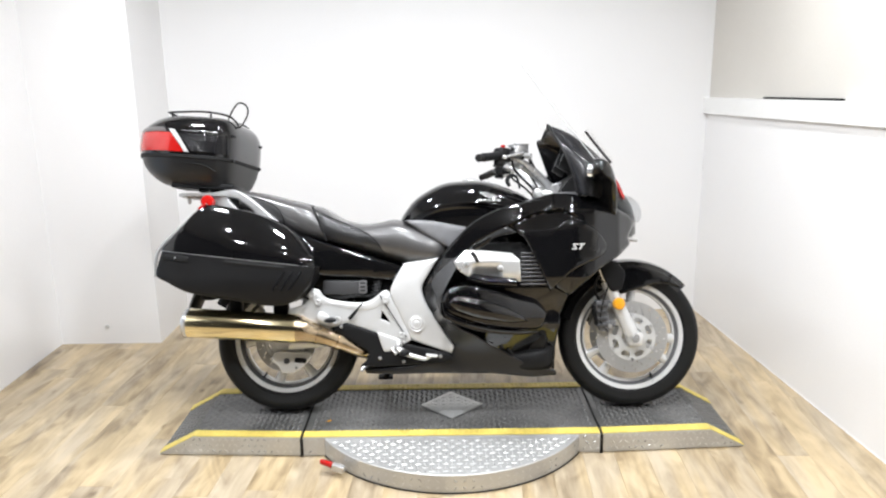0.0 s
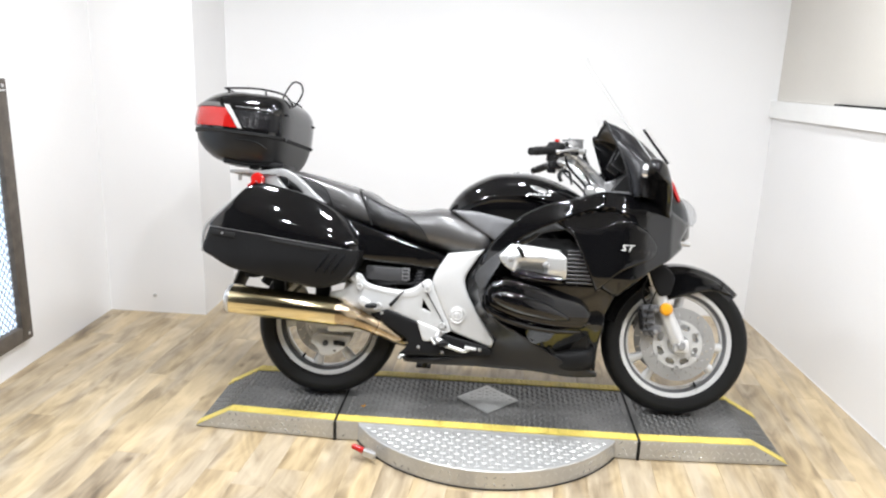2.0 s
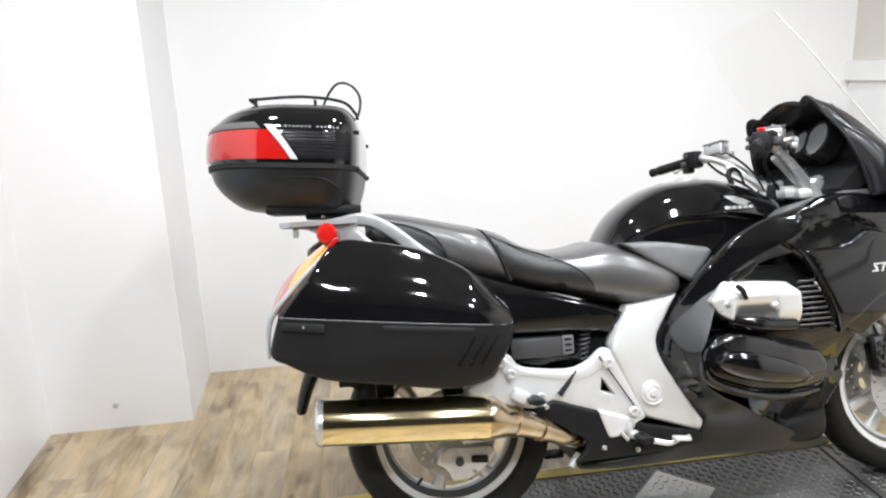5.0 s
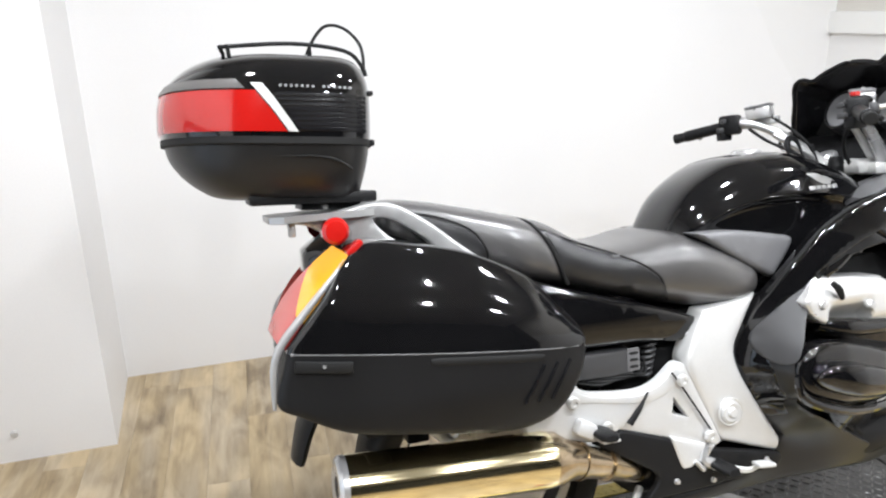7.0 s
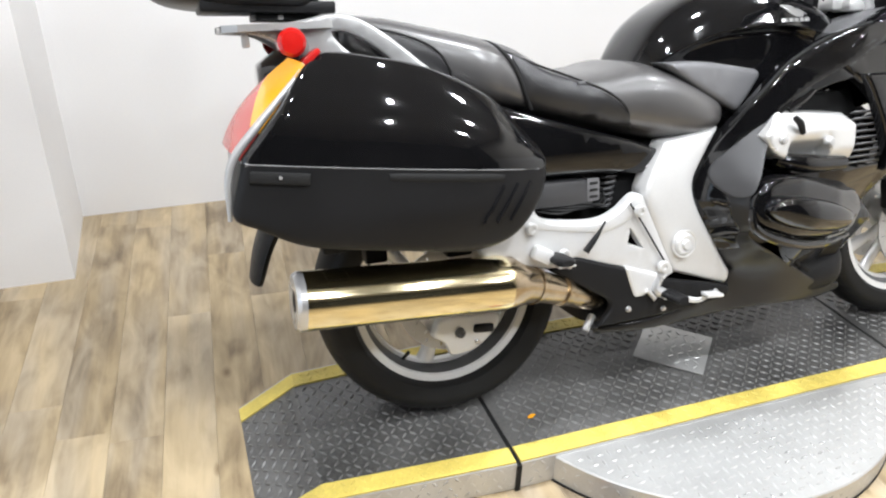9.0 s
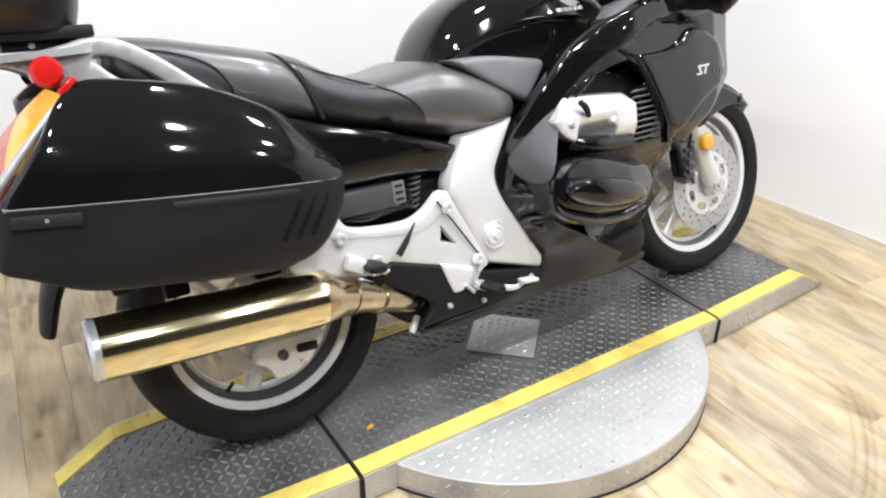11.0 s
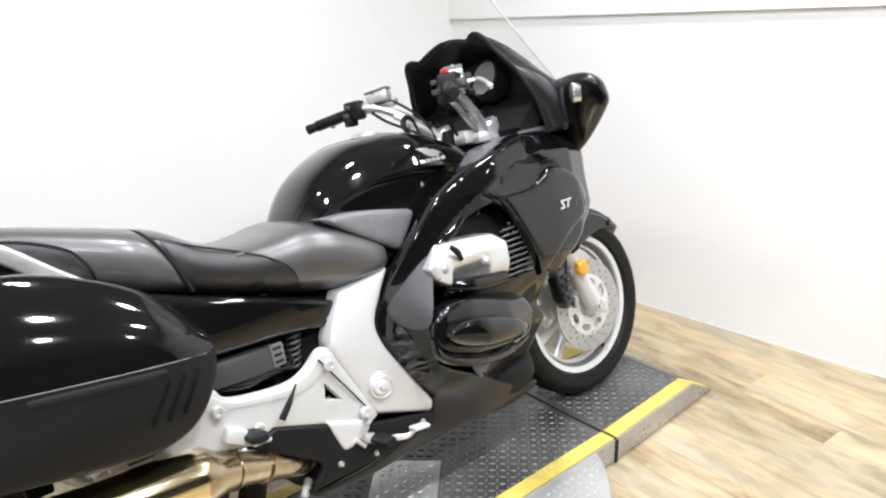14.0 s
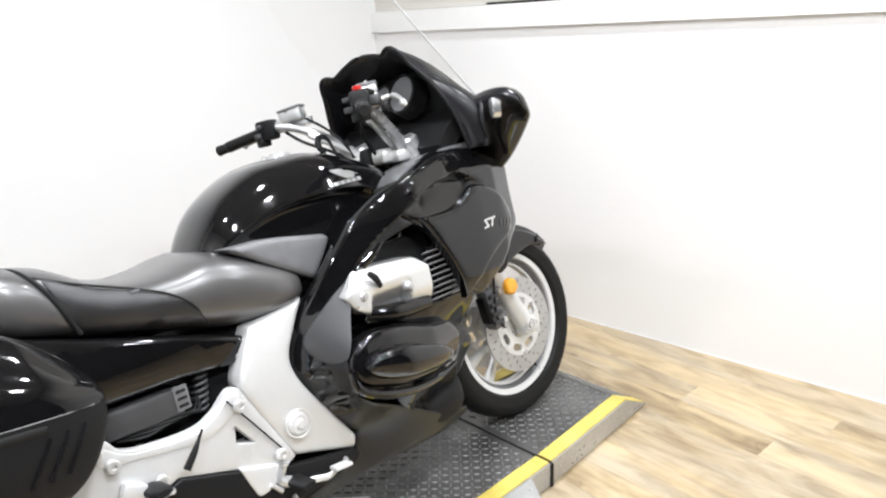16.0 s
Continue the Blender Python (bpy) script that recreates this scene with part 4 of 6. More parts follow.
# fork, calliper, fender
SL = Vector((-0.46, 0, 1.0)).normalized()
for sg in (-1, 1):
    a = Vector((FX, sg * 0.105, FZ))
    leg = Geo().sweep([a + SL * -0.03, a + SL * 0.02, a + SL * 0.10, a + SL * 0.27], [0.020, 0.030, 0.029, 0.027], 18, side=(0, 1, 0))
    leg.box(a + Vector((0.006, 0, -0.004)), (0.062, 0.050, 0.058), 0.012)
    fl = part("fork_slider", leg, M_SILVER, bike, "silver painted fork leg")
    part("fork_tube", Geo().rod(a + SL * 0.26, a + SL * 0.72, 0.022, 18), M_CHROME, bike)
    part("axle_bolt", Geo().lathe([(0.0, sg * 0.034), (0.010, sg * 0.034), (0.012, sg * 0.028), (0.021, sg * 0.028), (0.022, sg * 0.02)], tuple(a), 18, loop=False), M_STEEL, fl)
    part("fork_reflector", Geo().lathe([(0.0, sg * 0.052), (0.020, sg * 0.050), (0.026, sg * 0.044), (0.027, sg * 0.030)], tuple(a + SL * 0.165), 24, loop=False), M_AMBER, fl, "round amber reflector")
    cb = a + SL * 0.12 + Vector((-0.085, 0, -0.01))
    ca = Geo().box(cb, (0.052, 0.05, 0.135), 0.012, Euler((0, radians(-8), 0)).to_matrix())
    ca.box(cb + Vector((0.030, 0, 0.05)), (0.05, 0.03, 0.03), 0.006).box(cb + Vector((0.03, 0, -0.035)), (0.05, 0.03, 0.03), 0.006)
    cal = part("front_calliper", ca, M_SATIN, bike, "grey cast brake calliper")
    for k in range(4):
        part("cooling_fin", Geo().box(cb + Vector((-0.004, sg * 0.027, 0.042 - 0.028 * k)), (0.046, 0.014, 0.016), 0.006), M_GREY, cal)
    part("bridge", Geo().box(cb + Vector((-0.030, 0, 0.0)), (0.018, 0.040, 0.090), 0.008, Euler((0, radians(-8), 0)).to_matrix()), M_MATTE, cal)
    part("bleed_nipple", Geo().rod(cb + Vector((0.006, sg * 0.012, 0.066)), cb + Vector((0.008, sg * 0.016, 0.088)), 0.004, 10), M_STEEL, cal)
    part("abs_lead", Geo().sweep([cb + Vector((0.03, sg * 0.02, 0.14)), cb + Vector((0.0, sg * 0.03, 0.06)), cb + Vector((-0.012, sg * 0.03, -0.02)), cb + Vector((0.02, sg * 0.025, -0.07))], 0.0035, 8, smooth=5), M_GAP, bike)
    for k in (-1, 1):
        part("bolt", Geo().rod(cb + Vector((0.03, sg * 0.010, 0.045 * k)), cb + Vector((0.03, sg * 0.024, 0.045 * k)), 0.009, 12), M_STEEL, cal)
    part("brake_hose", Geo().sweep([cb + Vector((-0.01, sg * 0.01, 0.06)), cb + Vector((-0.035, sg * 0.02, 0.12)), cb + Vector((-0.01, sg * 0.01, 0.20)), cb + Vector((-0.06, 0, 0.30))], 0.005, 8), M_GAP, bike)


def arch(cx, cz, r0, r1, a0, a1, w0, w1, n=28, drop=0.05):
    """A mudguard: an arc over a wheel with turned-down sides."""
    rings = []
    for i in range(n + 1):
        t = i / n
        a, r, w = radians(a0 + (a1 - a0) * t), r0 + (r1 - r0) * t, w0 + (w1 - w0) * t
        sec = [(-drop * 1.0, -w), (-drop * 0.45, -w * 1.0), (-drop * 0.12, -w * 0.86), (0.0, -w * 0.45), (0.004, 0), (0.0, w * 0.45), (-drop * 0.12, w * 0.86), (-drop * 0.45, w), (-drop, w)]
        sec = sec + [(d - 0.004, y * 0.95) for d, y in reversed(sec)]
        rings.append([(cx + (r + d) * math.cos(a), y, cz + (r + d) * math.sin(a)) for d, y in sec])
    return Geo().rings(rings)


fend = part("front_fender", arch(FX, FZ, 0.338, 0.336, 164, 42, 0.072, 0.058, drop=0.06), M_BLACK, bike, "gloss black front mudguard")
both("fender_side", panel(FENDER, flat(0.080), 0.006, 0.008, 0.03), M_BLACK, parent=fend)
both("fender_stay", panel(FENDER_LOW, flat(0.142), 0.05, 0.008, 0.03), M_MATTE, parent=fend)
part("reflector_strip", Geo().box((1.66, -0.083, 0.560), (0.006, 0.004, 0.03), 0.001, Euler((0, 0.3, 0)).to_matrix()), M_GAP, fend)

# swing arm, silencer
part("swing_arm", Geo().sweep([(0.46, -0.11, 0.36), (0.25, -0.125, 0.33), (RX + 0.02, -0.125, RZ)], [0.040, 0.034, 0.030], 14, squash=0.6), M_SILVER, bike)
part("swing_arm", Geo().sweep([(0.46, 0.11, 0.36), (0.25, 0.125, 0.33), (RX + 0.02, 0.125, RZ)], [0.045, 0.045, 0.065], 14, squash=0.7), M_SILVER, bike)
rc = part("rear_calliper", panel(CAL_PLATE, flat(0.122), 0.022, 0.006, 0.02), M_SILVER, bike, "silver cast rear brake calliper carrier")
CPX, CPZ = sum(p[0] for p in CAL_PLATE) / len(CAL_PLATE), sum(p[1] for p in CAL_PLATE) / len(CAL_PLATE)
part("bolt", Geo().lathe([(0.0, -0.006), (0.005, -0.006), (0.006, -0.009), (0.012, -0.009), (0.013, 0.0)], (CPX - 0.012, -0.122, CPZ), 16, loop=False), M_BARREL, rc)
part("pad_block", Geo().box((CPX + 0.048, -0.124, CPZ + 0.002), (0.050, 0.016, 0.020), 0.004, Euler((0, 0.1, 0)).to_matrix()), M_MATTE, rc)
part("bolt", Geo().rod((CPX + 0.030, -0.122, CPZ - 0.030), (CPX + 0.030, -0.132, CPZ - 0.030), 0.006, 12), M_STEEL, rc)


def ring_around(c, d, ry, rz, e=2.6, n=36, up=Vector((0, 0, 1)), roll=0.0):
    d = d.normalized()
    s = d.cross(up).normalized()
    u = s.cross(d)
    s, u = s * math.cos(roll) + u * math.sin(roll), u * math.cos(roll) - s * math.sin(roll)
    out = []
    for j in range(n):
        a = 2 * math.pi * j / n
        ca, sa = math.cos(a), math.sin(a)
        out.append(c + s * (ry * math.copysign(abs(ca) ** (2 / e), ca)) + u * (rz * math.copysign(abs(sa) ** (2 / e), sa)))
    return out


EA, EB = Vector((-0.400, -0.240, 0.414)), Vector((0.062, -0.240, 0.382))
ED = (EB - EA).normalized()
CANT = -0.34
can = Geo().rings([ring_around(EA + ED * t, ED, ry, rz, 2.45, n=48, roll=CANT) for t, ry, rz in ((0.012, 0.040, 0.036), (0.0, 0.052, 0.049), (0.0, 0.058, 0.054), (0.008, 0.061, 0.057), (0.45, 0.061, 0.057), (0.463, 0.060, 0.055))], caps=True)
exh = part("silencer", can, M_EXH, bike, "polished stainless oval silencer, golden reflection put into its colour")
part("end_cap", Geo().rings([ring_around(EA + ED * t, ED, ry, rz, 2.45, n=48, roll=CANT) for t, ry, rz in ((-0.002, 0.020, 0.018), (-0.006, 0.045, 0.042), (-0.004, 0.056, 0.052), (0.004, 0.0615, 0.0575), (0.016, 0.0615, 0.0575))]), M_STEEL, exh)
part("tail_hole", Geo().rod(EA + ED * 0.01, EA + ED * -0.003, 0.022, 20), M_GAP, exh)
# collars and pipe behind the silencer
E1, E2, E3 = Vector((0.135, -0.222, 0.358)), Vector((0.225, -0.195, 0.322)), Vector((0.325, -0.150, 0.274))
part("cone", Geo().rings([ring_around(p, d, ry, rz, e, roll=CANT) for p, d, ry, rz, e in ((EB - ED * 0.005, ED, 0.060, 0.055, 2.45), (EB + ED * 0.02, ED, 0.058, 0.053, 2.4), (EB.lerp(E1, 0.55), E1 - EB, 0.050, 0.046, 2.2), (E1, E1 - EB, 0.043, 0.041, 2.0))]), M_PIPE, exh)
part("exhaust_pipe", Geo().sweep([E1 - (E2 - E1) * 0.2, E1, E2, E3, E3 + Vector((0.08, 0.07, -0.02))], [0.042, 0.041, 0.033, 0.030, 0.028], 20, smooth=6), M_PIPE, exh, "heat-tinted golden exhaust pipe")
part("clamp", Geo().sweep([E2 - (E3 - E2) * 0.10, E2 + (E3 - E2) * 0.06], [0.0385, 0.0375], 20), M_PIPE, exh)
part("clamp", Geo().sweep([E1 + (E2 - E1) * 0.02, E1 + (E2 - E1) * 0.12], [0.0445, 0.0435], 20), M_PIPE, exh)

# frame plates and foot controls
part("engine_core", Geo().rings([ring_xz(x, hw, zb, zt, 3.2) for x, hw, zb, zt in ((0.28, 0.05, 0.30, 0.52), (0.36, 0.11, 0.24, 0.62), (0.62, 0.15, 0.20, 0.72), (0.85, 0.19, 0.20, 0.76), (1.10, 0.19, 0.22, 0.78), (1.15, 0.10, 0.26, 0.74))]), M_MATTE, bike, "black engine and frame core")
WP = both("pivot_plate", panel(WHITE_PLATE, lambda x, z: 0.196 + 0.012 * math.sin(max(0, min(1, (z - 0.3) / 0.4)) * 3.1), 0.05, 0.012, 0.035), M_SILVER, "silver cast frame plate")
part("pivot_cap", Geo().lathe([(0.0, -0.026), (0.010, -0.026), (0.013, -0.018), (0.022, -0.020), (0.027, -0.016), (0.030, 0.0)], (0.555, -0.200, 0.395), 28, loop=False), M_SILVER, WP)
part("cap_groove", Geo().lathe([(0.030, -0.013), (0.0335, -0.0145), (0.035, -0.012)], (0.555, -0.200, 0.395), 32), M_DISC, WP)
BR = both("footrest_bracket", panel(BRACKET, lambda x, z: 0.205 + 0.006 * math.cos(x * 9), 0.022, 0.0035, 0.03, holes=[TRIHOLE]), M_SILVER, "silver cast footrest bracket")
both("arm_rib", panel(ARM_PAD, lambda x, z: 0.2072 + 0.006 * math.cos(x * 9), 0.016, 0.0022, 0.02), M_SILVER, parent=BR)
part("joint_gap", Geo().sweep([(0.402, -0.2085, 0.515), (0.440, -0.2115, 0.455), (0.500, -0.2110, 0.358), (0.512, -0.2095, 0.338)], 0.0022, 6, smooth=3), M_GAP, BR)
both("footrest_holder", panel(FOOT_MOUNT, flat(0.212), 0.02, 0.006, 0.02), M_SILVER, "silver cast footrest holder", parent=BR)
for bx_, bz_ in ((0.426, 0.494), (0.494, 0.347), (0.143, 0.488), (0.118, 0.522), (0.225, 0.415)):
    part("bolt", Geo().lathe([(0.0, -0.005), (0.005, -0.005), (0.006, -0.009), (0.012, -0.009), (0.0145, -0.003), (0.0145, 0.004)], (bx_, -0.2145, bz_), 16, loop=False), M_DISC, BR)
HG = both("heel_guard", panel(HEEL, flat(0.208), 0.012, 0.006, 0.035), M_MATTE, "black plastic heel guard")
for bx_, bz_ in ((0.40, 0.25), (0.50, 0.235), (0.655, 0.255), (0.24, 0.385)):
    part("bolt", Geo().lathe([(0.0, -0.006), (0.006, -0.005), (0.008, 0.0)], (bx_, -0.209, bz_), 12, loop=False), M_STEEL, HG)
for sg in (-1, 1):
    # passenger and rider footrests
    pg = part("passenger_footrest", Geo().rings([ring_around(Vector((0.20, sg * y, 0.415)), Vector((0, sg, 0.1)), rx, rz) for y, rx, rz in ((0.212, 0.012, 0.010), (0.220, 0.022, 0.010), (0.268, 0.024, 0.010), (0.280, 0.015, 0.007))]), M_MATTE, bike, "folding rubber footrest")
    part("footrest_plate", Geo().box((0.202, sg * 0.246, 0.404), (0.042, 0.058, 0.006), 0.002, Euler((sg * 0.1, 0, 0)).to_matrix()), M_SILVER, pg)
    part("footrest_hinge", Geo().box((0.165, sg * 0.218, 0.425), (0.05, 0.03, 0.035), 0.008, Euler((0, 0.5, 0)).to_matrix()), M_SILVER, pg)
    rg = part("rider_footrest", Geo().rings([ring_around(Vector((0.505, sg * y, 0.278)), Vector((0, sg, 0.12)), rx, rz) for y, rx, rz in ((0.205, 0.011, 0.010), (0.214, 0.021, 0.010), (0.276, 0.021, 0.010), (0.286, 0.014, 0.008))]), M_MATTE, bike, "rubber rider footrest")
    part("footrest_mount", Geo().sweep([(0.49, sg * 0.195, 0.32), (0.475, sg * 0.205, 0.29), (0.505, sg * 0.215, 0.275)], [0.020, 0.016, 0.012], 10), M_STEEL, rg)
    part("footrest_spring", Geo().sweep([(0.450, sg * 0.214, 0.292), (0.470, sg * 0.218, 0.268)], 0.006, 8), M_STEEL, rg)
ped = part("brake_pedal", Geo().sweep([(0.50, -0.212, 0.268), (0.56, -0.222, 0.254), (0.590, -0.228, 0.248), (0.612, -0.234, 0.258)], [0.008, 0.008, 0.007, 0.006], 10, squash=0.7), M_DISC, bike, "silver rear brake pedal")
part("pedal_pad", Geo().box((0.618, -0.245, 0.264), (0.050, 0.032, 0.011), 0.005, Euler((0, 0.12, 0)).to_matrix()), M_SILVER, ped)
part("stand_lever", Geo().sweep([(0.331, -0.216, 0.482), (0.318, -0.221, 0.468), (0.300, -0.223, 0.446), (0.275, -0.223, 0.418)], [0.0025, 0.0035, 0.007, 0.0085], 10), M_MATTE, bike, "black rubber-sleeved lever")

# under-seat parts
bt = part("grey_box", Geo().box((0.245, -0.128, 0.546), (0.175, 0.075, 0.062), 0.010, Euler((0, 0.03, 0)).to_matrix()), M_GREY, bike, "dark grey plastic box under the seat")
for k in range(3):
    part("vent", Geo().box((0.328, -0.167, 0.565 - 0.016 * k), (0.022, 0.006, 0.007), 0.002), M_GAP, bt)
part("vent_frame", Geo().box((0.328, -0.163, 0.549), (0.034, 0.010, 0.055), 0.004), M_SATIN, bt)
part("under_seat_tray", Geo().box((0.22, 0.0, 0.60), (0.55, 0.22, 0.10), 0.02), M_GAP, bike)
sp = Geo()
path = [(0.372 + 0.020 * k / 60 + 0.016 * math.cos(k * 0.63), -0.13 + 0.018 * math.sin(k * 0.63), 0.49 + 0.085 * k / 60) for k in range(61)]
part("preload_spring", sp.sweep(path, 0.0045, 6, smooth=1), M_GREY, bike)
for k in range(4):
    part("cable", Geo().sweep([(0.18 + 0.02 * k, -0.15, 0.512), (0.24 + 0.02 * k, -0.162, 0.500 + 0.006 * k), (0.30 + 0.02 * k, -0.158, 0.508), (0.37, -0.14, 0.50 + 0.012 * k)], 0.0035, 6), M_GAP, bike)
part("side_cover_bolt", Geo().lathe([(0.0, -0.012), (0.006, -0.011), (0.010, -0.004), (0.010, 0.006)], (0.474, -0.165, 0.590), 14, loop=False), M_STEEL, bike)
both("side_cover", panel(SIDE_COVER, lambda x, z: 0.165 + 0.020 * math.sin(max(0, min(1, (z - 0.56) / 0.24)) * 3.14), 0.03, 0.014, 0.03), M_BLACK, "gloss black side cover below the seat")

# tank
TANK = [(0.470, 0.095, 0.66, 0.795), (0.500, 0.118, 0.66, 0.865), (0.560, 0.147, 0.66, 0.935), (0.665, 0.174, 0.66, 0.992), (0.760, 0.191, 0.66, 1.006), (0.842, 0.202, 0.66, 1.005), (0.930, 0.192, 0.66, 0.982), (1.020, 0.170, 0.68, 0.944), (1.075, 0.135, 0.70, 0.905)]


TP = [(0.0, 1.0), (0.30, 0.993), (0.55, 0.965), (0.76, 0.905), (0.90, 0.820), (0.982, 0.715), (1.0, 0.690), (0.972, 0.676), (0.890, 0.650), (0.868, 0.56), (0.885, 0.45), (0.93, 0.30), (0.92, 0.12), (0.80, 0.0)]
TO = [(0.0, 1.0), (0.30, 0.99), (0.55, 0.96), (0.72, 0.91), (0.85, 0.83), (0.94, 0.73), (0.96, 0.69), (0.972, 0.65), (0.985, 0.60), (0.99, 0.55), (1.0, 0.45), (0.98, 0.30), (0.92, 0.12), (0.80, 0.0)]


def tank_ring(x, hw, zb, zt):
    """Shoulders with a crest over the knee recess, which fades out towards the seat."""
    k = max(0.0, min(1.0, (x - 0.515) / 0.08))
    half = [(a * k + c * (1 - k), b * k + d * (1 - k)) for (a, b), (c, d) in zip(TP, TO)]
    half = [tuple(p) for p in spline(half, 2)]
    full = [(-a, b) for a, b in half] + [(a, b) for a, b in half[::-1]][:-1]
    return [(x, a * hw, zb + b * (zt - zb)) for a, b in full[::-1]]


tank = part("fuel_tank", Geo().rings([tank_ring(*r) for r in spline(TANK, 5)]), M_BLACK, bike, "gloss black fuel tank with a silver badge", smooth=60)
both("tank_pad", panel(TANK_SIDE, lambda x, z: 0.194 - 0.10 * max(0, z - 0.74) + 0.01 * (x - 0.5), 0.05, 0.012, 0.03), M_SATIN, "satin grey knee panel", parent=tank)
part("filler_cap", Geo().lathe([(0.0, 0.012), (0.034, 0.010), (0.040, 0.004), (0.042, -0.01)], (0.80, 0.0, 1.004), 28, "z", False), M_STEEL, tank)
TK = np.array(TANK)


def tank_y(x, z):
    """Half the tank's width at x, z, on its upper shoulder."""
    hw, zb, zt = (float(np.interp(x, TK[:, 0], TK[:, k])) for k in (1, 2, 3))
    b = max(0.69, min(1.0, (z - zb) / (zt - zb)))
    return hw * float(np.interp(-b, [-q[1] for q in TP[:7]], [q[0] for q in TP[:7]]))


both("badge", panel([(0.826, 0.946, 1), (0.860, 0.944), (0.890, 0.934), (0.916, 0.920, 1), (0.900, 0.922), (0.902, 0.914, 1), (0.872, 0.916), (0.850, 0.926)], lambda x, z: tank_y(x, z) + 0.004, 0.012, 0.002, 0.012), M_RAIL, "plain silver wing-shaped badge", parent=tank)
for k in range(5):
    x0 = 0.822 + 0.0195 * k
    both("badge_bar", panel([(x0, 0.905, 1), (x0 + 0.016, 0.905, 1), (x0 + 0.016, 0.914, 1), (x0, 0.914, 1)], lambda x, z: tank_y(x, z) + 0.004, 0.010, 0.0008, 0.01), M_RAIL, parent=tank)

# seats
RID = [(0.085, 0.090, 0.76, 0.885), (0.110, 0.135, 0.745, 0.902), (0.160, 0.160, 0.735, 0.888), (0.230, 0.174, 0.715, 0.845), (0.310, 0.184, 0.695, 0.823), (0.390, 0.194, 0.672, 0.826), (0.460, 0.203, 0.652, 0.838), (0.530, 0.210, 0.638, 0.822), (0.595, 0.211, 0.634, 0.790), (0.640, 0.204, 0.642, 0.764), (0.668, 0.186, 0.656, 0.746), (0.684, 0.150, 0.672, 0.730), (0.691, 0.095, 0.688, 0.712)]
seat = part("rider_seat", Geo().rings([ring_xz(x, hw, zb, zt, 2.9) for x, hw, zb, zt in spline(RID, 4)]), M_SEAT, bike, "grey vinyl rider seat with a worn shine", smooth=70)
PAS = [(-0.225, 0.055, 0.900, 0.955), (-0.205, 0.080, 0.88, 0.972), (-0.120, 0.108, 0.835, 0.962), (-0.020, 0.138, 0.795, 0.938), (0.060, 0.163, 0.765, 0.918), (0.110, 0.163, 0.750, 0.900), (0.150, 0.160, 0.742, 0.850), (0.172, 0.145, 0.742, 0.775)]
pseat = part("passenger_seat", Geo().rings([ring_xz(x, hw, zb, zt, 2.9) for x, hw, zb, zt in spline(PAS, 4)]), M_SEAT, bike, "grey vinyl passenger seat step", smooth=70)


def seat_w(rows):
    R = np.array(rows)

    def f(x, z):
        hw, zb, zt = (np.interp(x, R[:, 0], R[:, k]) for k in (1, 2, 3))
        s = min(0.999, abs((z - (zb + zt) / 2) / ((zt - zb) / 2)))
        return float(hw * max(0.0, 1 - s ** 2.9) ** (1 / 2.9)) + 0.007
    return f


both("side_insert", panel([(0.135, 0.876, 1), (0.200, 0.838), (0.290, 0.802), (0.350, 0.772), (0.392, 0.735), (0.425, 0.680, 1), (0.330, 0.700), (0.240, 0.730), (0.165, 0.752, 1)], seat_w(RID), 0.02, 0.004, 0.03), M_SEATD, "black vinyl side panel with a stitched seam", parent=seat)
both("side_insert", panel([(-0.195, 0.945, 1), (-0.110, 0.925), (-0.040, 0.890), (-0.012, 0.845), (-0.008, 0.806, 1), (-0.080, 0.835), (-0.150, 0.880)], seat_w(PAS), 0.02, 0.004, 0.03), M_SEATD, "black vinyl side panel", parent=pseat)
for pts, fn, pr in ((((0.125, 0.878), (0.200, 0.842), (0.290, 0.806), (0.350, 0.776), (0.392, 0.738), (0.425, 0.682)), seat_w(RID), seat), (((-0.195, 0.947), (-0.110, 0.928), (-0.040, 0.893), (-0.010, 0.845), (-0.006, 0.808)), seat_w(PAS), pseat)):
    part("seam", Geo().sweep([(x, -fn(x, z) - 0.001, z) for x, z in pts], 0.0028, 6, smooth=6), M_GAP, pr)
part("piping", Geo().sweep([(0.100, 0.06, 0.901), (0.102, -0.06, 0.901), (0.114, -0.122, 0.886), (0.138, -0.158, 0.842), (0.174, -0.161, 0.748)], 0.0045, 8, smooth=5), M_GAP, seat, "black piping along the seat step")
part("seat_tag", Geo().box((0.290, -0.1800, 0.800), (0.020, 0.003, 0.007), 0.001), M_SATIN, seat)

# tail, rack, rear light
RAIL = [(-0.470, 0.960, 1), (-0.380, 0.957), (-0.300, 0.966), (-0.255, 0.974), (-0.205, 0.966), (-0.141, 0.926), (-0.074, 0.868), (-0.020, 0.824, 1), (-0.026, 0.806, 1), (-0.108, 0.842), (-0.160, 0.850), (-0.224, 0.872), (-0.315, 0.892), (-0.350, 0.912), (-0.400, 0.938), (-0.470, 0.946, 1)]
RAIL_HOLE = [(-0.252, 0.937), (-0.213, 0.932), (-0.150, 0.888), (-0.126, 0.860), (-0.155, 0.864), (-0.205, 0.886), (-0.232, 0.908)]
part("tail_unit", Geo().rings([ring_xz(x, hw, zb, zt, 3.0) for x, hw, zb, zt in spline([(-0.40, 0.05, 0.80, 0.88), (-0.34, 0.10, 0.76, 0.91), (-0.20, 0.13, 0.70, 0.90), (0.0, 0.14, 0.66, 0.82), (0.2, 0.13, 0.60, 0.74)], 4)]), M_BLACK, bike, "black tail unit", smooth=60)
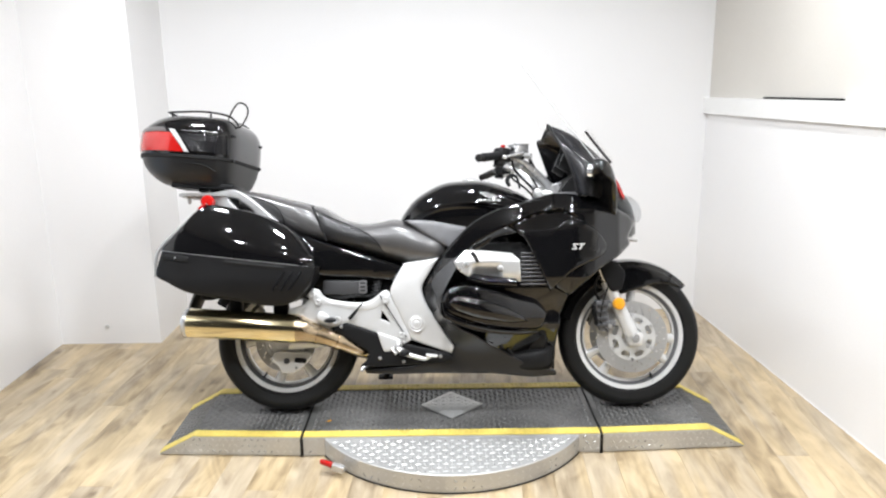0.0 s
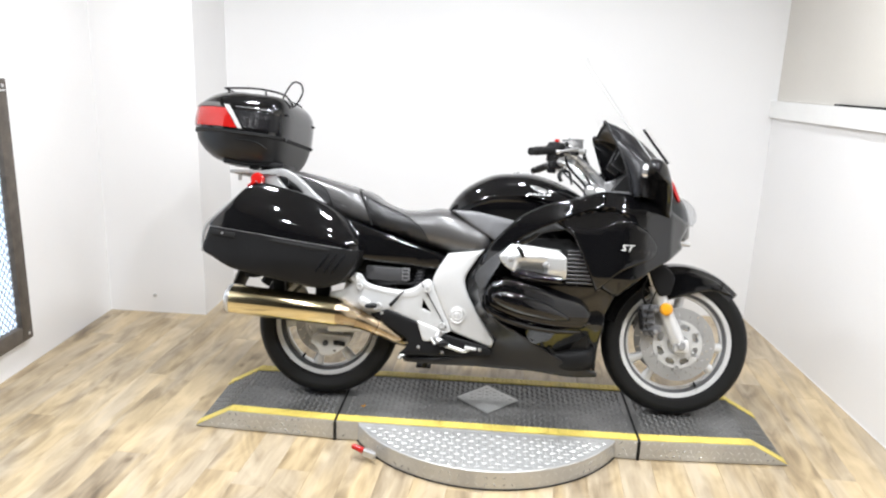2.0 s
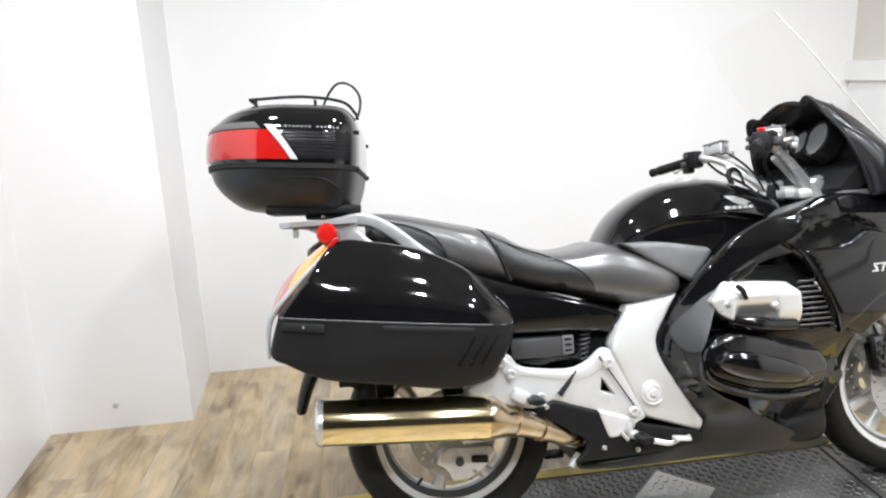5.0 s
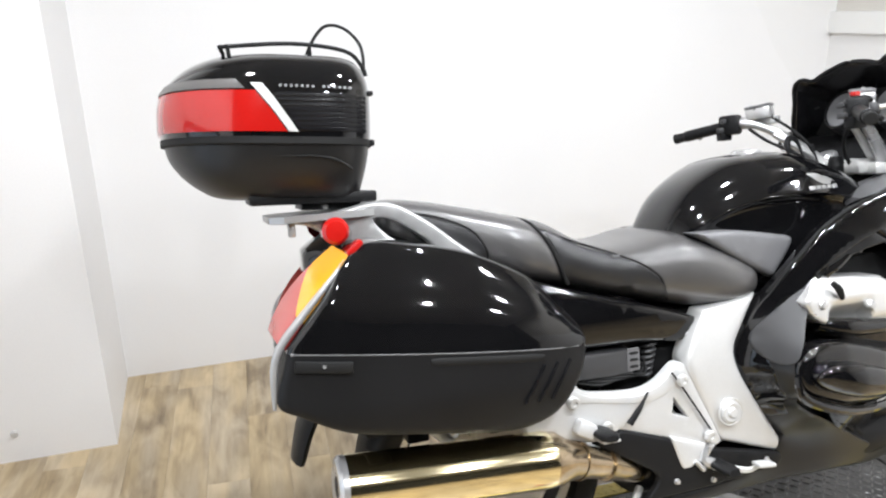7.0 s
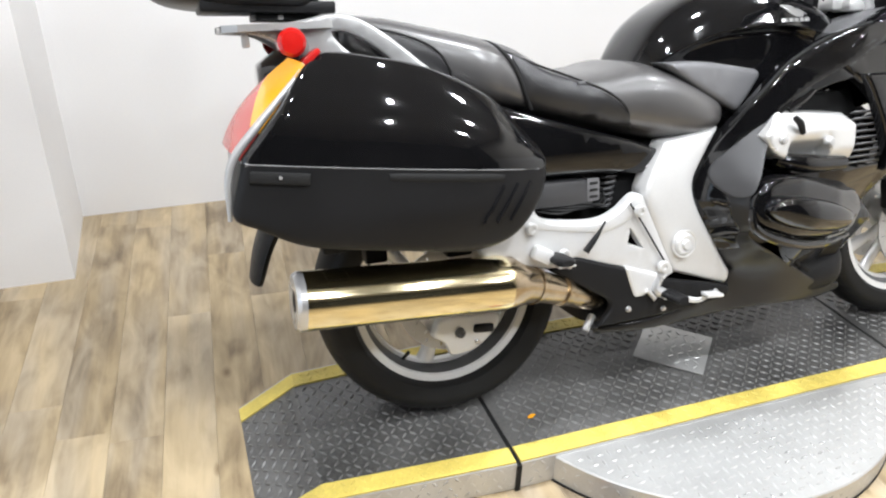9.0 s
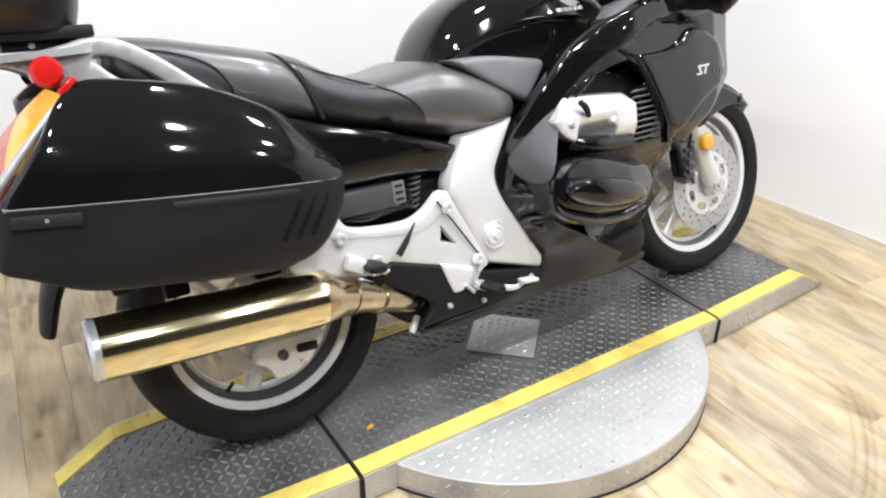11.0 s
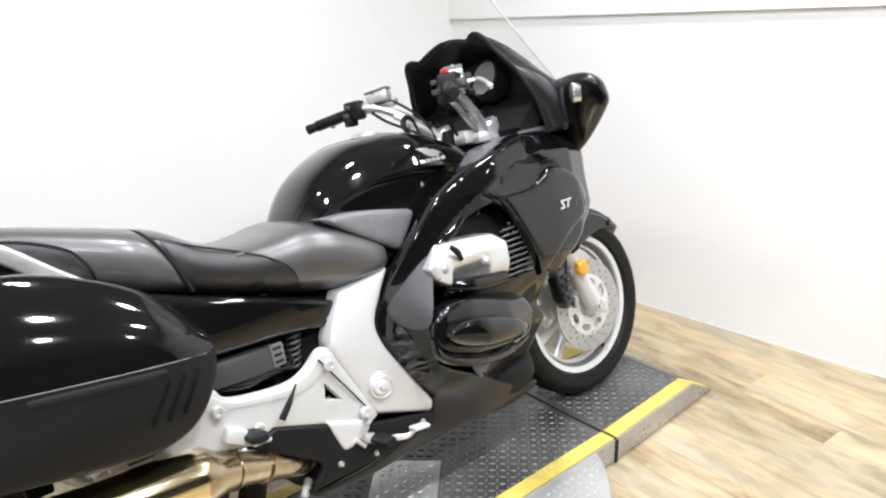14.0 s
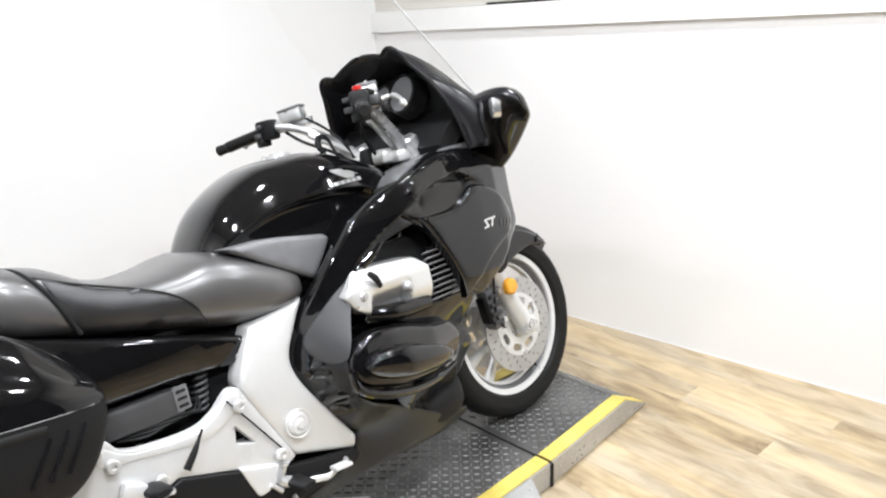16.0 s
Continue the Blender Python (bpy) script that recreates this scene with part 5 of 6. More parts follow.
for sg in (-1, 1):
    rg_ = panel(RAIL, lambda x, z: float(np.interp(x, [-0.47, -0.30, -0.14, -0.02], [0.105, 0.110, 0.142, 0.166])), 0.026, 0.007, 0.02, holes=[RAIL_HOLE])
    part("grab_rail", rg_ if sg < 0 else rg_.mirrored(), M_RAIL, bike, "silver cast grab rail with a long opening")
    part("rail_rib", Geo().sweep([(-0.268, sg * 0.100, 0.935), (-0.245, sg * 0.104, 0.908), (-0.215, sg * 0.112, 0.885)], [0.006, 0.007, 0.006], 8, squash=0.6), M_RAIL, bike)
rk = part("rear_rack", Geo().rings([[(x, y, z) for x, y, z in ((xa, -w, 0.946), (xa, w, 0.946), (xa, w, 0.960), (xa, -w, 0.960))] for xa, w in ((-0.47, 0.10), (-0.44, 0.125), (-0.27, 0.13), (-0.23, 0.11))]), M_RAIL, bike, "silver cast rear rack plate")
part("rack_hook", Geo().box((-0.425, -0.10, 0.930), (0.016, 0.012, 0.03), 0.004), M_RAIL, rk)
for sg in (-1, 1):
    part("rear_reflector", Geo().lathe([(0.0, sg * 0.020), (0.022, sg * 0.018), (0.029, sg * 0.010), (0.030, -sg * 0.010)], (-0.338, sg * 0.125, 0.921), 28, loop=False), M_RED, bike, "round red reflector")
part("rear_mudguard", Geo().sweep([(-0.20, 0, 0.70), (-0.34, 0, 0.62), (-0.42, 0, 0.50), (-0.455, 0, 0.40)], [0.030, 0.028, 0.022, 0.016], 10, squash=3.6), M_MATTE, bike, "black plastic rear mudguard flap")
part("inner_fender", arch(RX, RZ, 0.350, 0.350, 150, 25, 0.10, 0.10, drop=0.05), M_MATTE, bike)
part("bag_stay", Geo().box((-0.21, -0.16, 0.51), (0.05, 0.04, 0.12), 0.006), M_MATTE, bike)
part("bag_stay", Geo().box((-0.02, -0.16, 0.48), (0.06, 0.05, 0.08), 0.006), M_MATTE, bike)
part("bag_stay", Geo().box((-0.31, -0.2, 0.515), (0.05, 0.10, 0.02), 0.004), M_GAP, bike)

# saddlebags
BAG_FLANK = np.array(spline([(-0.55, 0.292), (-0.46, 0.310), (-0.35, 0.327), (-0.20, 0.339), (-0.06, 0.338), (0.02, 0.331), (0.08, 0.320), (0.125, 0.304), (0.155, 0.286)], 6))


def bag_y(x, z):
    """A flank that bows gently, rolls in at the front and domes over towards the lid's top edge."""
    top = float(np.interp(x, [-0.60, -0.314, -0.194, -0.085, 0.036, 0.120, 0.155], [1.02, 0.905, 0.890, 0.860, 0.800, 0.720, 0.640]))
    s0 = split_z(x) + 0.01
    up = max(0.0, min(1.1, (z - s0) / max(0.06, top - s0)))
    low = max(0.0, (0.60 - z) / 0.10)
    return float(np.interp(x, BAG_FLANK[:, 0], BAG_FLANK[:, 1])) - 0.082 * up ** 2.1 - 0.026 * low ** 2


def split_z(x):
    return 0.713 + (0.640 - 0.713) * (x + 0.48) / 0.61


def far_bag(g):
    """The other bag hangs a little further forward."""
    q = g.mirrored()
    q.v = [(x + 0.045, y, z) for x, y, z in q.v]
    return q


for sg in (-1, 1):
    up = panel(BAG, bag_y, 0.18, 0.009, 0.012, keep=lambda x, z: z >= split_z(x), cut=split_z)
    lo = panel(BAG, bag_y, 0.18, 0.014, 0.012, keep=lambda x, z: z < split_z(x), cut=split_z)
    fx = (lambda q: q) if sg < 0 else far_bag
    bag = part("saddlebag", fx(lo), M_MATTE, bike, "black hard saddlebag with a gloss lid", smooth=50)
    part("lid", fx(up), M_BLACK, bag, "gloss black lid", smooth=50)
    part("lid_seam", fx(Geo().sweep([(x, -bag_y(x, split_z(x) + 0.001) + 0.004, split_z(x)) for x in np.linspace(-0.470, 0.118, 14)], 0.0045, 8, smooth=2)), M_SATIN, bag, "thin grey lip along the lid")
    part("handle", fx(Geo().sweep([(x, -bag_y(x, split_z(x) - 0.016) - 0.0005, split_z(x) - 0.016) for x in np.linspace(-0.21, 0.03, 11)], [0.006] + [0.008] * 9 + [0.006], 8, squash=0.25, smooth=2)), M_GAP, bag, "recessed dark carrying handle")
    part("latch", fx(Geo().box((-0.412, -bag_y(-0.412, 0.68) - 0.001, 0.682), (0.110, 0.012, 0.022), 0.003, Euler((0, 0.12, -0.16)).to_matrix())), M_GAP, bag, "black latch with small markings")
    part("lock", fx(Geo().rod((-0.412, -bag_y(-0.412, 0.68) - 0.009, 0.684), (-0.412, -bag_y(-0.412, 0.68), 0.684), 0.0035, 10)), M_STEEL, bag)
    for k in range(3):
        part("groove", fx(Geo().sweep([(x0 + 0.05 * t, -bag_y(x0 + 0.05 * t, 0.56 + 0.075 * t) - 0.0015, 0.545 + 0.075 * t) for t in (0.0, 0.5, 1.0)], 0.004, 6, squash=0.4)) if (x0 := -0.02 + 0.032 * k) is not None else None, M_SEMI, bag)
    # light strip on the rear corner
    ln_ = lambda s_: (float(np.interp(s_, [0, 0.33, 0.67, 1], [-0.322, -0.388, -0.440, -0.486])), float(np.interp(s_, [0, 0.33, 0.67, 1], [0.890, 0.826, 0.774, 0.724])))
    fr = Geo().sweep([(*ln_(0.02)[:1], -0.252, ln_(0.02)[1])] + [(ln_(s_)[0], -0.262 - 0.022 * s_, ln_(s_)[1]) for s_ in (0.33, 0.67, 1.0)] + [(-0.503, -0.286, 0.680), (-0.508, -0.282, 0.605)], [0.004, 0.006, 0.008, 0.008, 0.007, 0.004], 12, squash=0.9, smooth=5)
    part("corner_trim", fx(fr), M_RAIL, bag, "pale grey corner trim")
    # amber and red lens on the slanted rear corner; the border between them runs aslant
    for lens, m_l, lab in ((0, M_AMBER, "amber turn-signal lens"), (1, M_TAIL, "red tail-light lens")):
        rr_ = []
        for s_ in np.linspace(0.06, 0.70, 11) if lens == 0 else np.linspace(0.26, 1.0, 13):
            lx, lz = ln_(s_)
            k = 0.30 + 0.70 * math.sin(math.pi * min(1.0, 0.08 + s_ * 0.80)) if s_ < 0.9 else 0.72 - 2.4 * (s_ - 0.9)
            lim = max(0.03, min(1.0, (0.74 - s_) / 0.46))
            us = np.linspace(0.0, lim, 7) if lens == 0 else np.linspace(lim, 1.0, 7) if lim < 0.97 else np.linspace(0.97, 1.0, 7)
            face = [(lx - 0.002 - 0.022 * k * u ** 0.7, -0.262 - 0.018 * s_ + 0.130 * u, lz + 0.002 + 0.021 * k * u ** 0.7) for u in us]
            rr_.append(face + [(face[-1][0] + 0.03, face[-1][1], face[-1][2] - 0.03), (face[0][0] + 0.03, face[0][1], face[0][2] - 0.03)])
        part("tail_lens", fx(Geo().rings(rr_)), m_l, bag, lab, smooth=50)
    part("side_reflector", fx(Geo().box((-0.322, -0.245, 0.893), (0.040, 0.040, 0.012), 0.004, Euler((0, -0.7, 0)).to_matrix())), M_RED, bag)

# top case
CASE_Y = 0.068


def sheared(r):
    """The front face stands a little aslant."""
    return [(x + 0.030 * max(0.0, min(1.0, (x + 0.445) / 0.20)) * (y - CASE_Y) / 0.25, y, z) for x, y, z in r]


def case_rows(rows, m=4):
    return [sheared(r_) for r_ in [ring_xy(z, xa, xb, hw * 1.19, 5.0, 96, CASE_Y) for z, xa, xb, hw in spline(rows, m)]]


def other_side(g):
    """The same on the case's far side, whose middle lies off the centre line."""
    q = g.mirrored()
    q.v = [(x, y + 2 * CASE_Y, z) for x, y, z in q.v]
    return q


TUB = [(0.978, -0.530, -0.255, 0.110), (0.987, -0.572, -0.242, 0.150), (1.018, -0.620, -0.232, 0.180), (1.058, -0.654, -0.223, 0.198), (1.098, -0.667, -0.218, 0.206)]
LID = [(1.104, -0.672, -0.215, 0.209), (1.125, -0.676, -0.214, 0.210), (1.165, -0.676, -0.214, 0.210), (1.205, -0.668, -0.216, 0.208), (1.235, -0.645, -0.222, 0.198), (1.262, -0.610, -0.235, 0.175), (1.282, -0.560, -0.260, 0.135), (1.292, -0.48, -0.32, 0.07)]
case = part("top_case", Geo().rings(case_rows(TUB)), M_CASE, bike, "large black hard top case", smooth=60)
case.matrix_basis = Matrix.Translation((-0.445, 0, 1.117)) @ Matrix.Rotation(0.08, 4, "Y") @ Matrix.Translation((0.445, 0, -1.1))
part("lid", Geo().rings(case_rows(LID)), M_BLACK, case, "gloss black lid", smooth=60)
part("seal_band", Geo().rings([sheared(ring_xy(z, -0.672 - o, -0.2155 + o, 0.249 + o, 5.0, 96, CASE_Y)) for z, o in ((1.090, -0.006), (1.093, 0.0015), (1.106, 0.0015), (1.109, -0.006))]), M_GAP, case)
LR = np.array(LID)


def case_pt(z, a, off):
    xa, xb, hw = (float(np.interp(z, LR[:, 0], LR[:, k])) for k in (1, 2, 3))
    c, s = math.cos(a), math.sin(a)
    px_, py_, pz_ = ((xa + xb) / 2 + ((xb - xa) / 2 + off) * math.copysign(abs(c) ** (2 / (5.4 if c > 0 else 2.3)), c), CASE_Y + (hw * 1.19 + off) * math.copysign(abs(s) ** (2 / (5.4 if c > 0 else 2.3)), s), z)
    return Vector(sheared([(px_, py_, pz_)])[0])


def case_angle(x, z):
    """The angle of the lid's right side at x."""
    xa, xb = (float(np.interp(z, LR[:, 0], LR[:, k])) for k in (1, 2))
    u = max(-1.0, min(1.0, (x - (xa + xb) / 2) / ((xb - xa) / 2)))
    return -math.acos(math.copysign(abs(u) ** (2.7 if u > 0 else 1.15), u))


def case_patch(zs, fx, off, n=30):
    """A patch that wraps the rear of the lid from one side's x to the other's."""
    g = Geo()
    outer, inner_ = [], []
    for z in zs:
        a0 = case_angle(fx(z), z)
        angs = np.linspace(a0, -2 * math.pi - a0, n)
        outer.append([case_pt(z, a, off) for a in angs])
    g.rings(outer, closed=False, caps=False)
    k = len(g.v)
    g.add([p - Vector((0, 0, 0)) * 0 for r in outer for p in [q + (Vector((-0.445, 0, q.z)) - q) * 0.02 for q in r]], [])
    m = len(outer)
    ed = [(i, i + 1) for i in range(n - 1)] + [((m - 1) * n + i + 1, (m - 1) * n + i) for i in range(n - 1)] + [((i + 1) * n, i * n) for i in range(m - 1)] + [(i * n + n - 1, (i + 1) * n + n - 1) for i in range(m - 1)]
    g.f += [(b, a, a + k, b + k) for a, b in ed]
    return g


part("reflector_band", case_patch(np.linspace(1.116, 1.196, 7), lambda z: -0.418 - (z - 1.116) * 0.80, 0.004), M_RED, case, "wide red reflector round the rear")
for sg in (-1, 1):
    sb = Geo()
    for zz in np.linspace(1.122, 1.190, 8):
        q = []
        for t in np.linspace(0, 1, 12):
            x = (-0.385 - (zz - 1.116) * 0.80) * (1 - t) + -0.232 * t
            q.append([case_pt(zz + dz, case_angle(x, zz), o) for dz, o in ((-0.0046, 0.0004), (-0.003, 0.0016), (0.003, 0.0016), (0.0046, 0.0004))])
        sb.rings(q, closed=False, caps=False)
    part("ribbed_band", sb if sg < 0 else other_side(sb), M_SEMI, case, "ribbed satin black side band")["kind"] = "stuff"
part("upper_trim", case_patch(np.linspace(1.199, 1.218, 4), lambda z: -0.500 - (z - 1.198) * 0.9, 0.005), M_STRIP, case, "pale grey trim strip")
for sg in (-1, 1):
    st_ = Geo()
    q = []
    for t in np.linspace(0, 1, 8):
        z = 1.116 + 0.094 * t
        x = -0.404 - (z - 1.116) * 0.80
        q.append([case_pt(z, case_angle(x + dx, z), o) for dx, o in ((-0.011, 0.006), (0.011, 0.006), (0.011, -0.004), (-0.011, -0.004))])
    st_.rings(q)
    part("diagonal_trim", st_ if sg < 0 else other_side(st_), M_WHITE, case)
    for k in range(14):
        if k == 7:
            continue
        x0 = -0.435 + 0.0125 * k
        wb = Geo().add([case_pt(z, case_angle(x, z), o) for o in (0.0025, -0.001) for x, z in ((x0, 1.2040), (x0 + 0.0065, 1.2040), (x0 + 0.0065, 1.2090), (x0, 1.2090))], [(0, 1, 2, 3), (0, 4, 5, 1), (1, 5, 6, 2), (2, 6, 7, 3), (3, 7, 4, 0)])
        part("writing_bar", wb if sg < 0 else other_side(wb), M_SATIN, case, "tiny pale mark", smooth=0)
    part("side_step", (lambda q: q if sg < 0 else other_side(q))(Geo().sweep([(x, CASE_Y - hw * 1.19 - 0.002, z) for x, hw, z in ((-0.50, 0.190, 1.066), (-0.44, 0.196, 1.068), (-0.36, 0.199, 1.068), (-0.32, 0.197, 1.060), (-0.29, 0.193, 1.042))], 0.0032, 8)), M_GAP, case)
    part("catch", Geo().box((-0.218 + 0.019 * sg, CASE_Y + sg * 0.16, 1.100), (0.014, 0.03, 0.014), 0.004), M_MATTE, case)
    part("catch", Geo().box((-0.220 + 0.019 * sg, CASE_Y + sg * 0.16, 1.205), (0.014, 0.03, 0.010), 0.003), M_MATTE, case)
RAILP = [(-0.545, 0.115, 1.298), (-0.40, 0.125, 1.310), (-0.285, 0.125, 1.300), (-0.245, 0.11, 1.272), (-0.235, 0.11, 1.250)]
rail = Geo().sweep([(-0.545, CASE_Y - 0.115, 1.298), (-0.535, CASE_Y, 1.298), (-0.545, CASE_Y + 0.115, 1.298)], 0.0045, 8)
for sg in (-1, 1):
    rail.sweep([(x, CASE_Y + sg * y, z) for x, y, z in RAILP], 0.0045, 8)
    for x in (-0.53, -0.36):
        rail.rod((x, CASE_Y + sg * 0.118, 1.304), (x + 0.012, CASE_Y + sg * 0.105, 1.235), 0.0045, 8)
lr = part("luggage_rail", rail, M_GAP, case, "thin black tubular luggage rail")
part("lift_loop", Geo().sweep([(-0.350, CASE_Y + 0.10, 1.298), (-0.325, CASE_Y + 0.09, 1.358), (-0.295, CASE_Y + 0.075, 1.392), (-0.255, CASE_Y + 0.05, 1.383), (-0.228, CASE_Y + 0.0, 1.340), (-0.228, CASE_Y - 0.05, 1.290), (-0.238, CASE_Y - 0.08, 1.258)], 0.004, 8), M_GAP, lr)
cm = part("case_mount", Geo().box((-0.37, 0, 0.981), (0.27, 0.20, 0.024), 0.005).box((-0.33, 0, 0.962), (0.13, 0.14, 0.014), 0.003), M_MATTE, bike, "black plastic mounting plate")
cm.matrix_basis = Matrix.Translation((-0.37, 0, 0.993)) @ Matrix.Rotation(0.05, 4, "Y") @ Matrix.Translation((0.37, 0, -0.981))
part("bolt", Geo().rod((-0.345, -0.075, 0.961), (-0.345, -0.068, 0.961), 0.006, 10), M_STEEL, cm)

# fairing
hw_ = half_width
def side_y(x, z):
    """A fold along the top, with a scoop hollowed out under its rear half."""
    top = float(np.interp(x, [0.956, 1.018, 1.088, 1.159, 1.212, 1.278], [0.800, 0.834, 0.848, 0.853, 0.832, 0.796]))
    low = float(np.interp(x, [0.956, 0.987, 1.092, 1.144, 1.177, 1.204, 1.26], [0.785, 0.772, 0.768, 0.780, 0.796, 0.800, 0.79]))
    u = (z - low) / max(0.01, top - low) if z <= top else 1 - (z - top) / 0.010
    deep = 0.023 * max(0.0, min(1.0, u)) * max(0.0, min(1.0, (x - 0.950) / 0.06)) * max(0.0, min(1.0, (1.25 - x) / 0.08))
    return hw_(x, z) + 0.012 * math.exp(-((z - 0.855) / 0.05) ** 2) - deep


both("side_fairing", panel(FAIR_SIDE, side_y, 0.02, 0.014, 0.010), M_BLACK, "gloss black upper side fairing")
SHIELD_AT = np.array([(0.717, 0.300, 0.197), (0.652, 0.377, 0.188), (0.606, 0.442, 0.186), (0.590, 0.520, 0.186), (0.605, 0.577, 0.192), (0.648, 0.629, 0.206), (0.719, 0.684, 0.236), (0.797, 0.742, 0.252), (0.905, 0.817, 0.276),
                      (0.975, 0.769, 0.288), (0.894, 0.752, 0.281), (0.790, 0.711, 0.264), (0.735, 0.655, 0.264), (0.700, 0.600, 0.282), (0.676, 0.550, 0.304), (0.664, 0.490, 0.315), (0.678, 0.432, 0.306), (0.725, 0.385, 0.284), (0.793, 0.347, 0.256),
                      (0.900, 0.285, 0.216), (1.013, 0.220, 0.180), (1.152, 0.165, 0.128), (1.039, 0.154, 0.152), (0.845, 0.177, 0.186), (0.600, 0.180, 0.186), (0.340, 0.180, 0.168), (0.462, 0.210, 0.196), (0.607, 0.230, 0.202), (0.642, 0.490, 0.268), (0.700, 0.350, 0.222), (0.614, 0.520, 0.200), (0.629, 0.572, 0.205), (0.631, 0.450, 0.201), (0.672, 0.394, 0.206), (0.650, 0.440, 0.262), (0.655, 0.560, 0.262)])


def smooth_sheet(at):
    """A smooth sheet through the stations (x, z, y)."""
    d = np.linalg.norm(at[:, None, :2] - at[None, :, :2], axis=2)
    k = np.where(d > 0, d ** 2 * np.log(d + 1e-12), 0) + np.eye(len(at)) * 5e-5
    q = np.c_[np.ones(len(at)), at[:, :2]]
    w = np.linalg.solve(np.block([[k, q], [q.T, np.zeros((3, 3))]]), np.r_[at[:, 2], np.zeros(3)])

    def f(x, z):
        r = np.hypot(at[:, 0] - x, at[:, 1] - z) + 1e-12
        return float(w[:-3] @ (r ** 2 * np.log(r)) + w[-3] + w[-2] * x + w[-1] * z)
    return f


shield_y = smooth_sheet(SHIELD_AT)
SHIELD_EDGE = [(0.672, 0.358, 1), (0.652, 0.380), (0.608, 0.443), (0.593, 0.520), (0.608, 0.575), (0.650, 0.626), (0.721, 0.681), (0.799, 0.739, 1), (0.812, 0.725, 1), (0.738, 0.664), (0.676, 0.604), (0.642, 0.560), (0.638, 0.520), (0.652, 0.452), (0.686, 0.398), (0.702, 0.370, 1)]
both("leg_shield", panel(LEG_SHIELD, shield_y, 0.035, 0.008, 0.016), M_SHIELD, "satin black leg shield that sweeps down into the lower cowl")
both("shield_edge", panel(SHIELD_EDGE, lambda x, z: shield_y(x, z) + 0.0025, 0.012, 0.002, 0.012), M_BLACK, "gloss black edge along the frame plate")
both("knee_inset", panel(KNEE_INSET, lambda x, z: shield_y(x, z) + 0.010, 0.016, 0.003, 0.012), M_GREY, "raised satin dark grey inset on the leg shield")
both("belly_panel", panel(BELLY, lambda x, z: hw_(x, z) - 0.035 - 0.24 * max(0, 0.44 - z), 0.02, 0.010, 0.03), M_BLACK)
part("belly_pan", Geo().rings([ring_xz(x, hw, zb, zt, 3.0) for x, hw, zb, zt in spline([(0.34, 0.12, 0.185, 0.25), (0.60, 0.16, 0.165, 0.26), (0.90, 0.18, 0.160, 0.28), (1.10, 0.17, 0.165, 0.30), (1.15, 0.10, 0.20, 0.32)], 4)]), M_MATTE, bike, "black belly pan", smooth=60)
for k in range(3):
    part("cowl_vent", Geo().box((0.86 + 0.045 * k, -shield_y(0.87 + 0.045 * k, 0.322 - 0.026 * k) + 0.006, 0.322 - 0.026 * k), (0.034, 0.006, 0.010), 0.002, Euler((0, 0.7, 0)).to_matrix()), M_GAP, bike)


def base_y(x, z):
    return float(np.interp(x, [0.66, 0.70, 0.80, 0.95, 1.11], [0.314, 0.328, 0.326, 0.292, 0.228])) - 2.2 * max(0.0, 0.465 - z) ** 2 - 1.5 * max(0.0, z - 0.50) ** 2


def pod_y(x, z):
    u, v = (x - 0.852) / 0.172, (z - 0.459 + 0.25 * (x - 0.852)) / 0.056
    return base_y(x, z) + 0.006 + 0.048 * max(0.0, 1 - (abs(u) ** 2.2 + abs(v) ** 2.2)) ** 0.5


def mid_y(x, z):
    """The middle fairing hangs from the bulge's lower rim and slopes in under it."""
    k = max(0.0, min(1.0, (0.43 - z) / 0.05)) * max(0.0, min(1.0, (x - 0.80) / 0.08))
    k = k * k * (3 - 2 * k)
    return (hw_(x, z) - 0.030) * (1 - k) + (base_y(x, 0.37) - 0.012 - 0.75 * (0.37 - z)) * k


both("middle_fairing", panel(MID_PANEL, mid_y, 0.02, 0.008, 0.016), M_BLACK, "gloss black middle fairing")
both("guard_base", panel(GUARD_BASE, base_y, 0.03, 0.016, 0.018), M_BLACK, "gloss black fairing bulge")
both("cylinder_guard", panel(POD, pod_y, 0.03, 0.008, 0.012), M_BLACK, "gloss black teardrop cylinder guard")
both("guard_rim", Geo().sweep([(x, -base_y(x, z) - 0.002, z) for x, z in ((0.662, 0.490), (0.674, 0.440), (0.746, 0.402), (0.848, 0.372), (0.956, 0.357), (1.060, 0.354))], [0.008, 0.012, 0.013, 0.012, 0.010, 0.006], 10, smooth=5), M_BLACK)

# opening with the cylinder cover and the slats
part("opening_back", panel(GRILLE, lambda x, z: hw_(x, z) - 0.075, 0.02, 0.004, 0.04), M_GAP, bike, "dark recess behind the slats")
part("opening_back", panel(GRILLE, lambda x, z: hw_(x, z) - 0.075, 0.02, 0.004, 0.04).mirrored(), M_GAP, bike)
def cyl_y(x, z):
    """Proud upper face and front end; the lower middle is scooped back."""
    top = float(np.interp(z, [0.56, 0.600, 0.632, 0.650, 0.664, 0.70], [0.240, 0.252, 0.286, 0.293, 0.290, 0.264]))
    full = float(np.interp(z, [0.56, 0.595, 0.605, 0.650, 0.664, 0.70], [0.268, 0.288, 0.291, 0.293, 0.290, 0.264]))
    k = max(0.0, min(1.0, (x - 0.900) / 0.012)) + max(0.0, min(1.0, (0.800 - x) / 0.02))
    return top + (full - top) * min(1.0, k)


